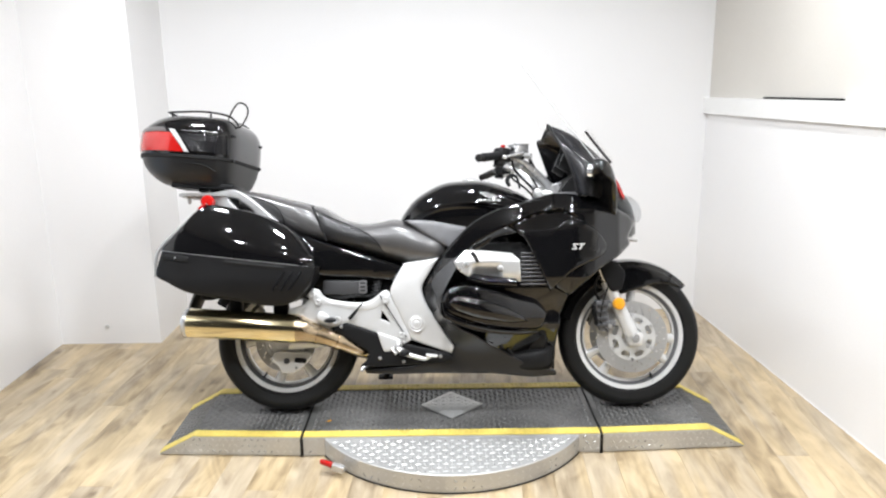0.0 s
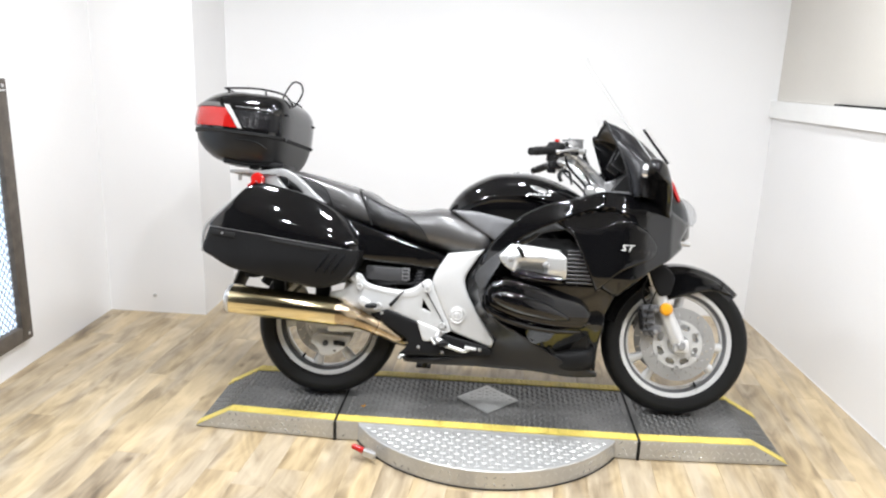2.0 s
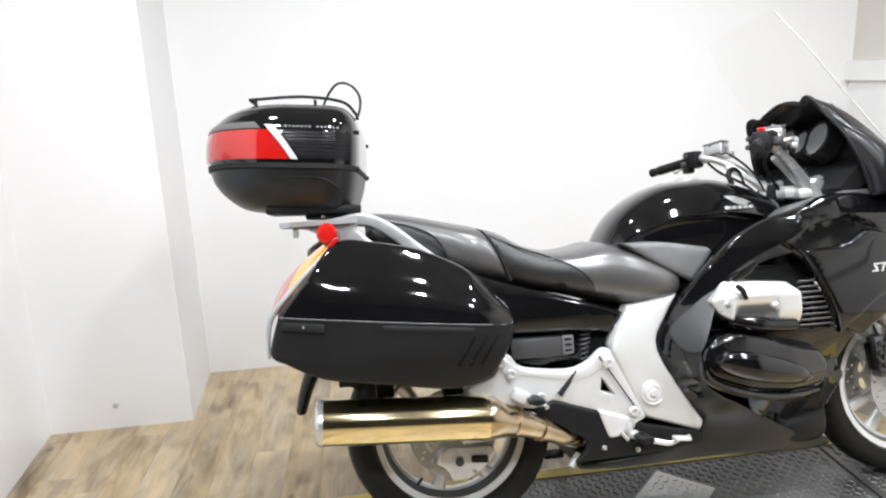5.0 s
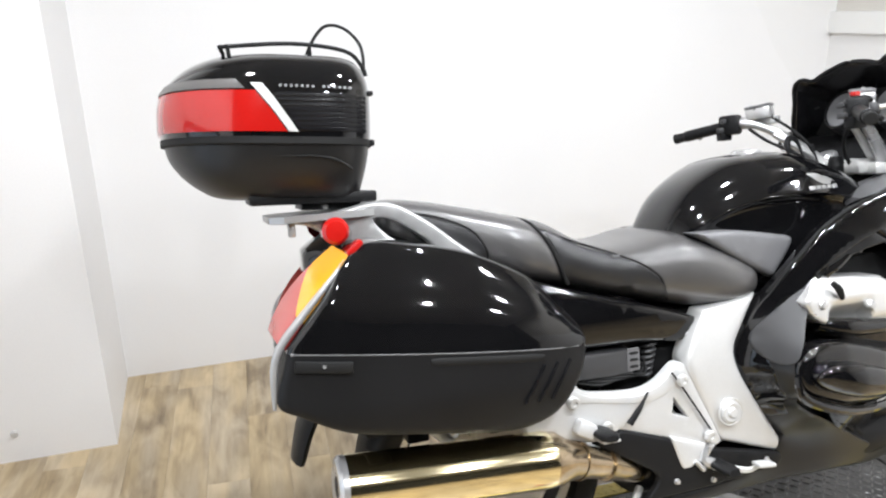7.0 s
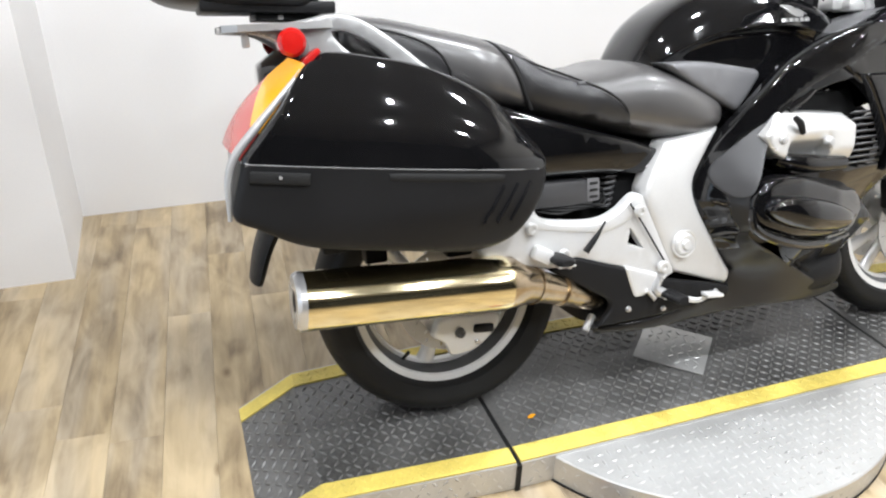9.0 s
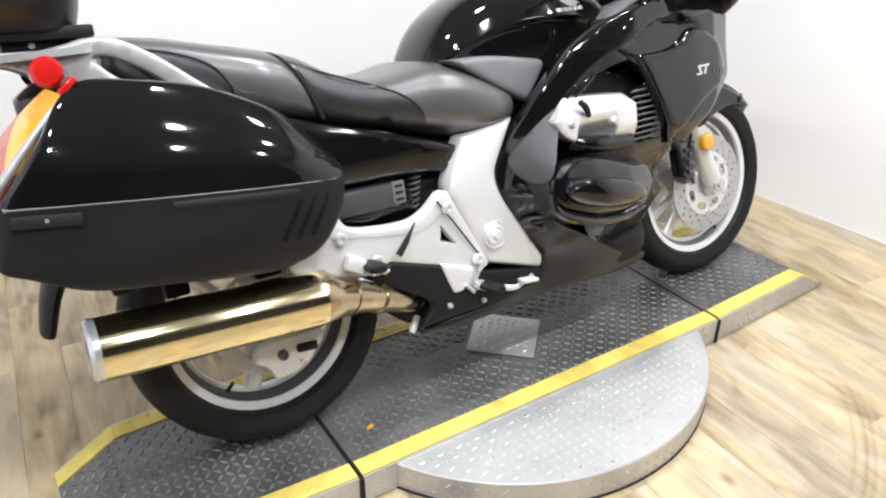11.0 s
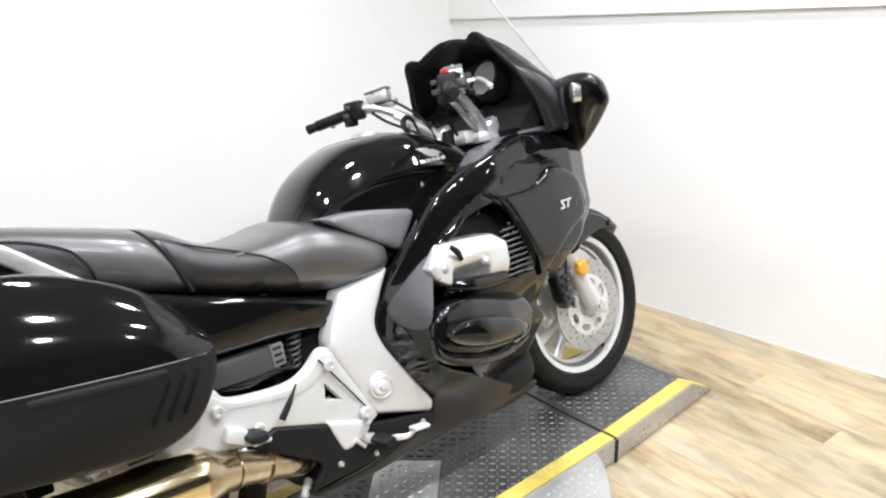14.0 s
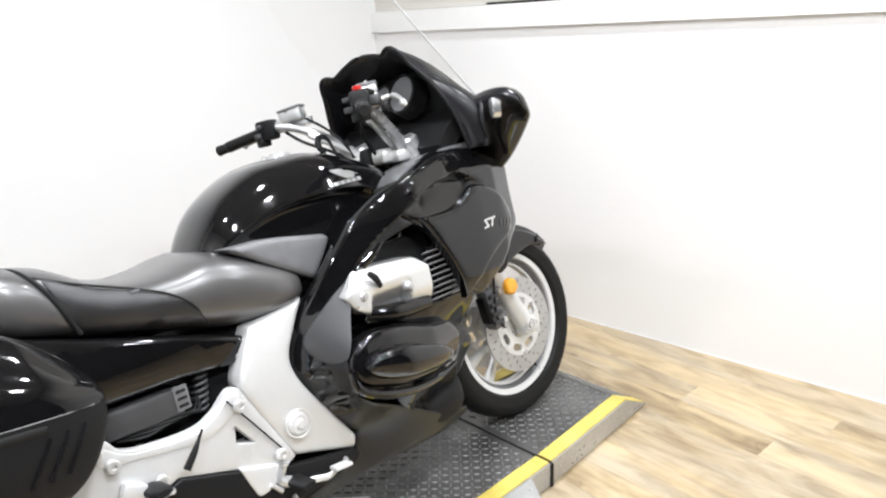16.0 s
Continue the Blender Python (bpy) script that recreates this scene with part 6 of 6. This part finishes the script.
CYL = both("cylinder_cover", panel(CYL_COVER, cyl_y, 0.06, 0.006, 0.008), M_COVER, "bright satin aluminium cylinder-head cover")
for cx_, cz_ in ((0.905, 0.622), (0.762, 0.640)):
    part("bolt", Geo().lathe([(0.0, -0.012), (0.008, -0.011), (0.013, -0.004), (0.014, 0.006)], (cx_, -0.288, cz_), 16, loop=False), M_STEEL, CYL)
part("spark_plug_cap", Geo().sweep([(0.785, -0.300, 0.690), (0.800, -0.303, 0.675), (0.812, -0.300, 0.650)], [0.007, 0.009, 0.006], 8), M_GAP, CYL)
part("cover_lower", Geo().sweep([(0.77, -0.262, 0.590), (0.85, -0.276, 0.572), (0.97, -0.272, 0.562)], [0.016, 0.024, 0.018], 12, smooth=5), M_BLACK, bike)
for k in range(9):
    z = 0.682 - 0.0160 * k
    x1 = float(np.interp(z, [0.543, 0.597, 0.675, 0.732], [1.126, 1.112, 1.070, 1.000])) - 0.004
    x0 = 0.990
    part("slat", Geo().box(((x0 + x1) / 2, -(hw_((x0 + x1) / 2, z) - 0.024), z), (x1 - x0, 0.016, 0.0040), 0.0015, Euler((radians(-24), 0, 0)).to_matrix()), M_SATIN, bike)
part("slat_post", Geo().box((1.035, -0.248, 0.615), (0.006, 0.02, 0.15), 0.001), M_MATTE, bike)
part("strut", Geo().sweep([(0.905, -0.262, 0.790), (0.850, -0.262, 0.735), (0.800, -0.255, 0.705)], [0.012, 0.012, 0.014], 10), M_BLACK, bike)
def spine_y(x, z):
    """The spine's lower end runs out into the leg shield."""
    k = max(0.0, min(1.0, (z - 0.60) / 0.15))
    k = k * k * (3 - 2 * k)
    return (hw_(x, z) + 0.011) * k + (shield_y(x, z) + 0.004) * (1 - k)


both("fairing_spine", panel(SPINE, spine_y, 0.03, 0.006, 0.014), M_BLACK, "gloss black fairing spine beside the tank")
both("rubber_seal", Geo().sweep([(x, -spine_y(x, z) + 0.008, z) for x, z in [(p[0], p[1]) for p in SPINE[2:9]]], 0.005, 8, smooth=4), M_GAP)
STP = both("outer_panel", panel(ST_PANEL, lambda x, z: hw_(x, z) + 0.016, 0.02, 0.010, 0.02), M_BLACK, "gloss black raised outer side panel")
# plain slanted marks in place of the model badge
mk = Geo()
for pts_ in (((1.194, 0.696), (1.213, 0.696), (1.2155, 0.7010), (1.1965, 0.7010)), ((1.207, 0.7010), (1.2155, 0.7010), (1.2085, 0.7155), (1.200, 0.7155)), ((1.200, 0.7155), (1.222, 0.7155), (1.2245, 0.7205), (1.2025, 0.7205)), ((1.225, 0.7155), (1.248, 0.7155), (1.2505, 0.7205), (1.2275, 0.7205)), ((1.224, 0.696), (1.2305, 0.696), (1.2400, 0.7155), (1.2335, 0.7155))):
    mk.add([(x, -hw_(x, z) - 0.0185, z) for x, z in pts_] + [(x, -hw_(x, z) - 0.012, z) for x, z in pts_], [(0, 1, 2, 3), (0, 4, 5, 1), (1, 5, 6, 2), (2, 6, 7, 3), (3, 7, 4, 0)])
both("badge", mk, M_WHITE, "plain silver slanted marks", parent=STP)
mk2 = Geo()
for k in range(4):
    x0 = 1.262 + 0.017 * k
    p = [(x0, 0.690 - 0.003 * k), (x0 + 0.012, 0.689 - 0.003 * k), (x0 + 0.018, 0.706 - 0.003 * k), (x0 + 0.006, 0.707 - 0.003 * k)]
    mk2.add([(x, -hw_(x, z) - 0.0172, z) for x, z in p], [(0, 1, 2, 3)])
both("badge_shade", mk2, M_MARK, "dark marks beside the badge", parent=STP)

# nose, headlamp, screen, cockpit
def nose_ring(x, hw, zb, zt):
    return ring_xz(x, hw, zb, zt, 2.4, 40)


part("nose", Geo().rings([nose_ring(*r) for r in spline([(1.20, 0.20, 0.66, 0.93), (1.30, 0.20, 0.68, 0.98), (1.38, 0.175, 0.70, 0.985), (1.46, 0.125, 0.725, 0.95), (1.505, 0.075, 0.745, 0.90), (1.530, 0.02, 0.76, 0.84)], 4)]), M_BLACK, bike, "gloss black nose fairing", smooth=60)
both("headlamp", Geo().rings([ring_around(Vector((x, -y, z)), Vector((1, -0.25, 0)), a, b, 2.3, 28) for x, y, z, a, b in ((1.40, 0.115, 0.880, 0.060, 0.060), (1.45, 0.110, 0.872, 0.062, 0.062), (1.495, 0.098, 0.862, 0.052, 0.056), (1.525, 0.088, 0.852, 0.034, 0.040), (1.537, 0.084, 0.848, 0.012, 0.016))]), M_LENS, "clear headlamp lens")
both("front_signal", panel([(1.395, 1.000), (1.418, 0.975), (1.448, 0.915), (1.440, 0.905), (1.410, 0.955)], lambda x, z: 0.20 - 0.6 * max(0, x - 1.40), 0.03, 0.006, 0.02), M_RED)
part("lip", Geo().sweep([(1.47, -0.09, 0.742), (1.535, 0, 0.735), (1.47, 0.09, 0.742)], [0.006, 0.010, 0.006], 8, smooth=6), M_SILVER, bike)

# windscreen: a bent clear sheet
WS_ROWS = [(1.362, 1.075, 0.272), (1.300, 1.158, 0.262), (1.210, 1.280, 0.250), (1.130, 1.395, 0.236), (1.058, 1.510, 0.200)]
ws, wi = [], []
for x, z, hw in spline(WS_ROWS, 3):
    ws.append([(x - 0.045 * (u * u), hw * u * 1.0, z - 0.03 * u * u) for u in np.linspace(-1, 1, 15)])
outer = ws
gg = Geo().rings(outer, closed=False, caps=False)
n0 = len(gg.v)
gg.add([(x - 0.004, y, z - 0.003) for r in outer for x, y, z in r], [])
gg.f += [tuple(i + n0 for i in q[::-1]) for q in gg.f]
m_, n_ = len(outer), len(outer[0])
gg.f += [(i * n_, (i + 1) * n_, (i + 1) * n_ + n0, i * n_ + n0) for i in range(m_ - 1)] + [((i + 1) * n_ - 1 + n_, (i + 1) * n_ - 1, (i + 1) * n_ - 1 + n0, (i + 1) * n_ - 1 + n_ + n0) for i in range(m_ - 1)] + [((m_ - 1) * n_ + j, (m_ - 1) * n_ + j + 1, (m_ - 1) * n_ + j + 1 + n0, (m_ - 1) * n_ + j + n0) for j in range(n_ - 1)]
scr = part("windscreen", gg, M_SCREEN, bike, "tall clear windscreen", smooth=60)
scr.visible_shadow = False
for side_ in (0,):
    part("screen_edge", Geo().sweep([r[side_] for r in ws], 0.0022, 8, smooth=1), M_SEDGE, scr, "pale polished edge")
gr = []
for x, z, hw in ((1.430, 1.080, 0.20), (1.390, 1.130, 0.195), (1.350, 1.181, 0.18), (1.316, 1.225, 0.16)):
    gr.append([(x - 0.9 * (hw * u) ** 2, hw * u, z - 0.4 * (hw * u) ** 2) for u in np.linspace(-1, 1, 13)])
gp = Geo().rings([r + [(x - 0.004, y, z - 0.003) for x, y, z in r[::-1]] for r in gr])
gpl = part("screen_base", gp, M_SCREEN, scr, "clear lower part of the windscreen", smooth=60)
gpl.visible_shadow = False
part("screen_seam", Geo().sweep([(1.428, 0, 1.080), (1.388, 0, 1.130), (1.348, 0, 1.181), (1.315, 0, 1.224)], 0.006, 8), M_MATTE, scr)

# cockpit hood: a curved shell round the dials, running out into the mirrors
EDGE_A = [(1.225, 0.286, 0.925), (1.205, 0.276, 1.020), (1.175, 0.248, 1.108), (1.147, 0.208, 1.172), (1.132, 0.192, 1.206), (1.124, 0.172, 1.224), (1.125, 0.146, 1.226), (1.132, 0.116, 1.214), (1.136, 0.070, 1.224), (1.139, 0.0, 1.230)]
EDGE_B = [(1.270, 0.320, 0.920), (1.275, 0.322, 0.985), (1.275, 0.304, 1.046), (1.272, 0.258, 1.086), (1.262, 0.206, 1.138), (1.258, 0.174, 1.160), (1.258, 0.146, 1.165), (1.258, 0.112, 1.164), (1.258, 0.070, 1.163), (1.258, 0.0, 1.160)]
EDGE_C = [(1.340, 0.230, 0.905), (1.355, 0.240, 0.950), (1.365, 0.235, 1.000), (1.372, 0.205, 1.022), (1.378, 0.165, 1.040), (1.382, 0.140, 1.050), (1.384, 0.112, 1.054), (1.3845, 0.085, 1.055), (1.385, 0.055, 1.056), (1.386, 0.0, 1.056)]


def whole(half):
    full = [(x, y, z - 0.16 * y * min(1.0, max(0.0, (z - 0.95) / 0.2))) for x, y, z in half] + [(x, -y, z) for x, y, z in half[-2::-1]]
    return [tuple(p) for p in spline(full, 3)]


EA_, EB_, EC_ = whole(EDGE_A), whole(EDGE_B), whole(EDGE_C)
hood = []
for t in np.linspace(0, 1, 11):
    wa, wb_, wc = (1 - t) * (1 - 2 * t), 4 * t * (1 - t), t * (2 * t - 1)
    hood.append([tuple(wa * a + wb_ * b + wc * c for a, b, c in zip(p, q, r)) for p, q, r in zip(EA_, EB_, EC_)])
hg = Geo().rings(hood, closed=False, caps=False)
n0 = len(hg.v)
hg.add([(x + 0.006, y * 0.965, z - 0.008) for r in hood for x, y, z in r], [])
hg.f += [tuple(i + n0 for i in q[::-1]) for q in hg.f]
nn = len(hood[0])
hg.f += [(j + 1, j, j + n0, j + 1 + n0) for j in range(nn - 1)]
ck = part("cockpit_hood", hg, M_HOOD, bike, "dark satin plastic instrument hood", smooth=50)
part("hood_lip", Geo().sweep(EA_, 0.006, 8, smooth=1), M_MATTE, ck)
HM = [Vector((x, y * 0.985, z - 0.004)) for x, y, z in hood[5]]
ctr = Vector((1.255, 0, 1.00))
part("dash_panel", Geo().rings([[p.lerp(ctr + Vector((0.03 * t, 0, 0)), t) for p in HM] for t in (0.0, 0.35, 0.7, 0.99)], closed=True, caps=False), M_GAP, bike, "black dashboard inside the hood")
part("lower_console", Geo().rings([[(x, y, z + (0.02 if abs(y) < 0.1 else 0.0)) for y in (-w_, -0.10, 0.10, w_)] + [(x + 0.02, y, z - 0.05) for y in (w_, 0.10, -0.10, -w_)] for x, z, w_ in ((1.165, 0.945, 0.235), (1.195, 0.985, 0.245), (1.225, 1.015, 0.26), (1.255, 1.035, 0.27))]), M_MATTE, bike, "black lower dashboard console")
for yy, rr in ((-0.085, 0.058), (0.085, 0.058), (0.0, 0.042)):
    d = part("dial", Geo().rings([ring_around(Vector((1.212 - k * 0.004, yy, 1.100 + k * 0.002)), Vector((-1, 0, 0.42)), r, r, 2.0, 28) for k, r in ((-8, rr + 0.004), (3, rr), (4, rr - 0.004), (2.5, rr - 0.006))]), M_MATTE, bike, "round instrument dial")
    part("dial_face", Geo().rings([ring_around(Vector((1.2015 - k, yy, 1.1055)), Vector((-1, 0, 0.42)), r, r, 2.0, 28) for k, r in ((-0.002, rr - 0.007), (0.0, rr - 0.008))]), M_SATIN, d, "grey dial glass")
# mirrors that grow out of the fairing
for sg in (-1, 1):
    f_ = (lambda q: q) if sg < 0 else (lambda q: q.mirrored())
    base = curve2d(MIRROR, 0.004)
    base = base[:: max(1, len(base) // 48)]
    mg = Geo().rings([[(1.30 + dx + (px - 1.30) * sx, -y, zb + (pz - 0.864) / 0.197 * (zt - zb)) for px, pz in base] for y, dx, sx, zb, zt in spline([(0.190, 0.02, 1.02, 0.815, 1.040), (0.240, 0.012, 1.0, 0.832, 1.050), (0.300, 0.004, 0.94, 0.868, 1.058), (0.355, 0.0, 0.84, 0.912, 1.062), (0.400, -0.002, 0.68, 0.950, 1.056), (0.426, -0.004, 0.48, 0.968, 1.040), (0.440, -0.006, 0.26, 0.982, 1.022), (0.444, -0.006, 0.04, 0.998, 1.006)], 4)])
    mirror_in, mirror_out = Geo(), Geo()
    mirror_in.v = mirror_out.v = list(mg.v)
    for q in mg.f:
        pa, pb, pc = Vector(mg.v[q[0]]), Vector(mg.v[q[1]]), Vector(mg.v[q[2]])
        nr = (pb - pa).cross(pc - pa)
        mid = sum((Vector(mg.v[i]) for i in q), Vector()) / len(q)
        (mirror_in if mid.x < 1.285 and abs(nr.normalized().x) > 0.30 else mirror_out).f.append(q)
    mir = part("mirror", f_(mirror_out), M_BLACK, bike, "gloss black fairing mirror housing", smooth=60)
    part("mirror_back", f_(mirror_in), M_HOOD, mir, "dark satin face towards the rider", smooth=60)
    gd = Vector((-0.88, 0.46, 0.10)).normalized()
    part("mirror_glass", f_(Geo().rings([ring_around(Vector((1.262, -0.372, 1.010)) + gd * k, gd, a, b, 2.4, 28) for k, a, b in ((-0.012, 0.017, 0.027), (0.008, 0.017, 0.027), (0.010, 0.015, 0.024))])), M_CHROME, mir)
    for k in range(2):
        part("mirror_rib", f_(Geo().sweep([(1.262 - 0.008 * k, -0.330 + 0.022 * k, 1.035), (1.250 - 0.008 * k, -0.332 + 0.022 * k, 0.985), (1.262 - 0.008 * k, -0.326 + 0.022 * k, 0.935)], [0.005, 0.007, 0.005], 8, smooth=4)), M_HOOD, mir)

# handlebars
def far_bar(g):
    """The other half of the bars, which are turned a little."""
    q = g.mirrored()
    q.v = [(x + 0.055 * min(1.0, max(0.0, (y - 0.1) / 0.2)), y + 0.035 * min(1.0, max(0.0, (y - 0.1) / 0.2)), z) for x, y, z in q.v]
    return q


for sg in (-1, 1):
    f_ = (lambda q: q) if sg < 0 else far_bar
    gi, ge = Vector((0.935, -0.228, 1.094)), Vector((0.826, -0.375, 1.066))
    dr = (ge - gi).normalized()
    hb = part("handlebar", f_(Geo().sweep([(1.150, -0.108, 0.950), (1.105, -0.130, 0.996), (1.020, -0.172, 1.064), gi, ge - dr * 0.01], [0.023, 0.018, 0.014, 0.013, 0.011], 14, squash=0.8, smooth=6)), M_STEEL, bike, "silver cast handlebar riser")
    part("clamp", f_(Geo().rod((1.178, -0.108, 0.925), (1.158, -0.108, 0.982), 0.034, 20, None, 0.006)), M_STEEL, hb)
    part("grip", f_(Geo().rod(gi + dr * 0.045, ge - dr * 0.012, 0.0165, 20, 0.0175, 0.003)), M_MATTE, hb, "black rubber grip")
    part("bar_end", f_(Geo().rod(ge - dr * 0.014, ge + dr * 0.022, 0.014, 18, 0.016, 0.003)), M_GAP, hb)
    part("switchgear", f_(Geo().box(gi + dr * 0.022, (0.064, 0.050, 0.060), 0.010, Euler((0, 0, radians(52))).to_matrix()).box(gi + dr * 0.03 + Vector((-0.012, -0.006, -0.03)), (0.04, 0.035, 0.03), 0.006)), M_MATTE, hb, "black switch housing")
    part("reservoir", f_(Geo().box(gi + Vector((0.060, 0.034, 0.024)), (0.078, 0.052, 0.036), 0.006, Euler((0.0, -0.1, radians(50))).to_matrix())), M_STEEL, hb, "silver fluid reservoir")
    part("switch", f_(Geo().box(gi + dr * 0.02 + Vector((-0.034, 0.01, 0.012)), (0.014, 0.020, 0.012), 0.003).box(gi + dr * 0.03 + Vector((-0.034, 0.008, -0.012)), (0.016, 0.024, 0.014), 0.003)), M_GREY, hb)
    part("reservoir_cap", f_(Geo().box(gi + Vector((0.059, 0.034, 0.044)), (0.080, 0.054, 0.008), 0.003, Euler((0.0, -0.1, radians(50))).to_matrix())), M_SATIN, hb)
    part("lever", f_(Geo().sweep([gi + Vector((0.045, -0.010, -0.004)), gi + Vector((0.070, -0.045, 0.0)), gi + Vector((0.020, -0.130, -0.018)), gi + Vector((-0.015, -0.175, -0.030))], [0.0065, 0.006, 0.005, 0.0042], 10, squash=1.2, smooth=5).lathe([(0.0, -0.009), (0.008, -0.005), (0.0095, 0), (0.008, 0.005), (0.0, 0.009)], tuple(gi + Vector((-0.017, -0.178, -0.031))), 14, loop=False)), M_STEEL, hb, "silver hand lever with a ball end")
    part("master_cylinder", f_(Geo().rod(gi + Vector((0.030, -0.004, 0.004)), gi + Vector((0.105, 0.052, 0.0)), 0.015, 16, 0.012, 0.003).box(gi + Vector((0.034, 0.006, 0.0)), (0.030, 0.046, 0.040), 0.006, Euler((0, 0, radians(52))).to_matrix())), M_DISC, hb, "silver cast master cylinder with its clamp")
    part("hose_joint", f_(Geo().rod(gi + Vector((0.108, 0.054, -0.010)), gi + Vector((0.108, 0.054, 0.012)), 0.010, 12, None, 0.002)), M_STEEL, hb)
    for tx_ in (-0.026, 0.026):
        part("cap_screw", f_(Geo().rod(gi + Vector((0.059 + 0.62 * tx_, 0.034 + 0.75 * tx_, 0.046)), gi + Vector((0.059 + 0.62 * tx_, 0.034 + 0.75 * tx_, 0.0505)), 0.0045, 10)), M_STEEL, hb)
    part("riser_bolt", f_(Geo().rod((1.128, -0.121, 0.990), (1.120, -0.125, 1.012), 0.011, 14, None, 0.002)), M_GAP, hb)
    part("riser_rib", f_(Geo().sweep([(1.140, -0.086, 0.955), (1.085, -0.112, 1.000), (1.010, -0.150, 1.050)], [0.012, 0.011, 0.008], 10, smooth=4)), M_DISC, hb)
    part("cable", f_(Geo().sweep([gi + Vector((0.03, 0.02, -0.02)), gi + Vector((0.05, 0.08, -0.06)), (1.05, -0.08, 0.98), (1.12, -0.06, 0.90)], 0.005, 8, smooth=6)), M_GAP, hb)
    part("hose", f_(Geo().sweep([gi + Vector((0.06, 0.02, 0.02)), gi + Vector((0.10, 0.06, 0.0)), (1.09, -0.10, 1.02), (1.13, -0.09, 0.93)], 0.0045, 8, smooth=6)), M_GAP, hb)
for dx, dy, dz, r_ in ((0.030, -0.005, 0.015, 0.008), (0.052, 0.012, 0.010, 0.007), (0.075, 0.030, -0.012, 0.009), (0.110, 0.040, -0.030, 0.008)):
    part("bar_bolt", Geo().rod((gi.x + dx, gi.y + dy - 0.016, gi.z + dz), (gi.x + dx, gi.y + dy + 0.01, gi.z + dz + 0.012), r_, 10, None, 0.002), M_GAP, bike)
part("lever_perch", Geo().box(gi + Vector((0.042, -0.012, -0.004)), (0.045, 0.030, 0.026), 0.006, Euler((0, 0.2, 0.6)).to_matrix()), M_GREY, bike)
part("kill_switch", Geo().box((0.925, -0.240, 1.128), (0.020, 0.016, 0.012), 0.003), M_RED, bike)
part("cable_guide", Geo().sweep([(0.975, 0.03, 0.985), (0.965, 0.035, 1.010), (0.975, 0.045, 1.030), (0.995, 0.05, 1.035), (1.012, 0.05, 1.022), (1.018, 0.045, 0.998), (1.022, 0.04, 0.975)], [0.008, 0.010, 0.010, 0.008, 0.006, 0.005, 0.005], 8, squash=0.7, smooth=4), M_MATTE, bike, "black cable guide loop")
part("top_yoke", Geo().box((1.148, 0, 0.938), (0.095, 0.26, 0.034), 0.012).box((1.100, -0.075, 0.945), (0.060, 0.055, 0.040), 0.012).lathe([(0.0, 0.03), (0.018, 0.028), (0.020, 0.0)], (1.150, 0, 0.935), 20, "z", False), M_DISC, bike, "grey cast top yoke")
part("ignition_lock", Geo().lathe([(0.0, 0.05), (0.016, 0.05), (0.022, 0.03), (0.024, 0.0)], (1.095, 0, 0.925), 20, "z", False), M_MATTE, bike)
# inner shelves between tank and fairing
both("inner_shelf", Geo().rings([[(x, -y0, z0), (x, -y1, z1), (x, -y1, z1 - 0.02), (x, -y0, z0 - 0.02)] for x, y0, z0, y1, z1 in ((0.96, 0.12, 0.88, 0.235, 0.872), (1.05, 0.10, 0.90, 0.242, 0.912), (1.16, 0.08, 0.92, 0.255, 0.935), (1.27, 0.08, 0.94, 0.25, 0.935))]), M_SATIN, "satin grey inner fairing shelf")

# stand
part("side_stand", Geo().sweep([(0.42, 0.16, 0.24), (0.40, 0.24, 0.12), (0.385, 0.305, 0.085)], [0.014, 0.012, 0.012], 10).box((0.385, 0.32, 0.086), (0.07, 0.045, 0.012), 0.003, Euler((radians(14), 0, 0)).to_matrix()), M_GAP, bike, "black side stand")
part("centre_stand_foot", Geo().sweep([(0.345, -0.13, 0.215), (0.325, -0.145, 0.200), (0.315, -0.150, 0.188)], [0.010, 0.010, 0.009], 10), M_DISC, bike)


# ---- floor planks ----
PW, PL, PA = 0.132, 1.22, radians(-3.0)
pm = bpy.data.meshes.new("plank")
b = 0.0006
x0, y0, zt, zb = PW / 2 - 0.0002, PL / 2 - 0.0002, 0.0, -0.008
pm.from_pydata([(-x0, -y0, zb), (x0, -y0, zb), (x0, y0, zb), (-x0, y0, zb), (-x0, -y0, zt - b), (x0, -y0, zt - b), (x0, y0, zt - b), (-x0, y0, zt - b),
                (-x0 + b, -y0 + b, zt), (x0 - b, -y0 + b, zt), (x0 - b, y0 - b, zt), (-x0 + b, y0 - b, zt)], [],
               [(3, 2, 1, 0), (0, 1, 5, 4), (1, 2, 6, 5), (2, 3, 7, 6), (3, 0, 4, 7), (4, 5, 9, 8), (5, 6, 10, 9), (6, 7, 11, 10), (7, 4, 8, 11), (8, 9, 10, 11)])
pm.update()
pm.materials.append(M_WOOD)
rnd_ = random.Random(4)
ca_, sa_ = math.cos(PA), math.sin(PA)
for i in range(-18, 20):
    shift = rnd_.random() * PL
    for j in range(-4, 4):
        u, v = i * PW, j * PL + shift
        x, y = 0.45 + u * ca_ - v * sa_, -1.5 + u * sa_ + v * ca_
        if -1.9 < x < 3.2 and -5.0 < y < 2.1:
            o = new("plank", pm)
            o.parent = floor
            o.location, o.rotation_euler = (x, y, 0.0), (0, 0, PA)
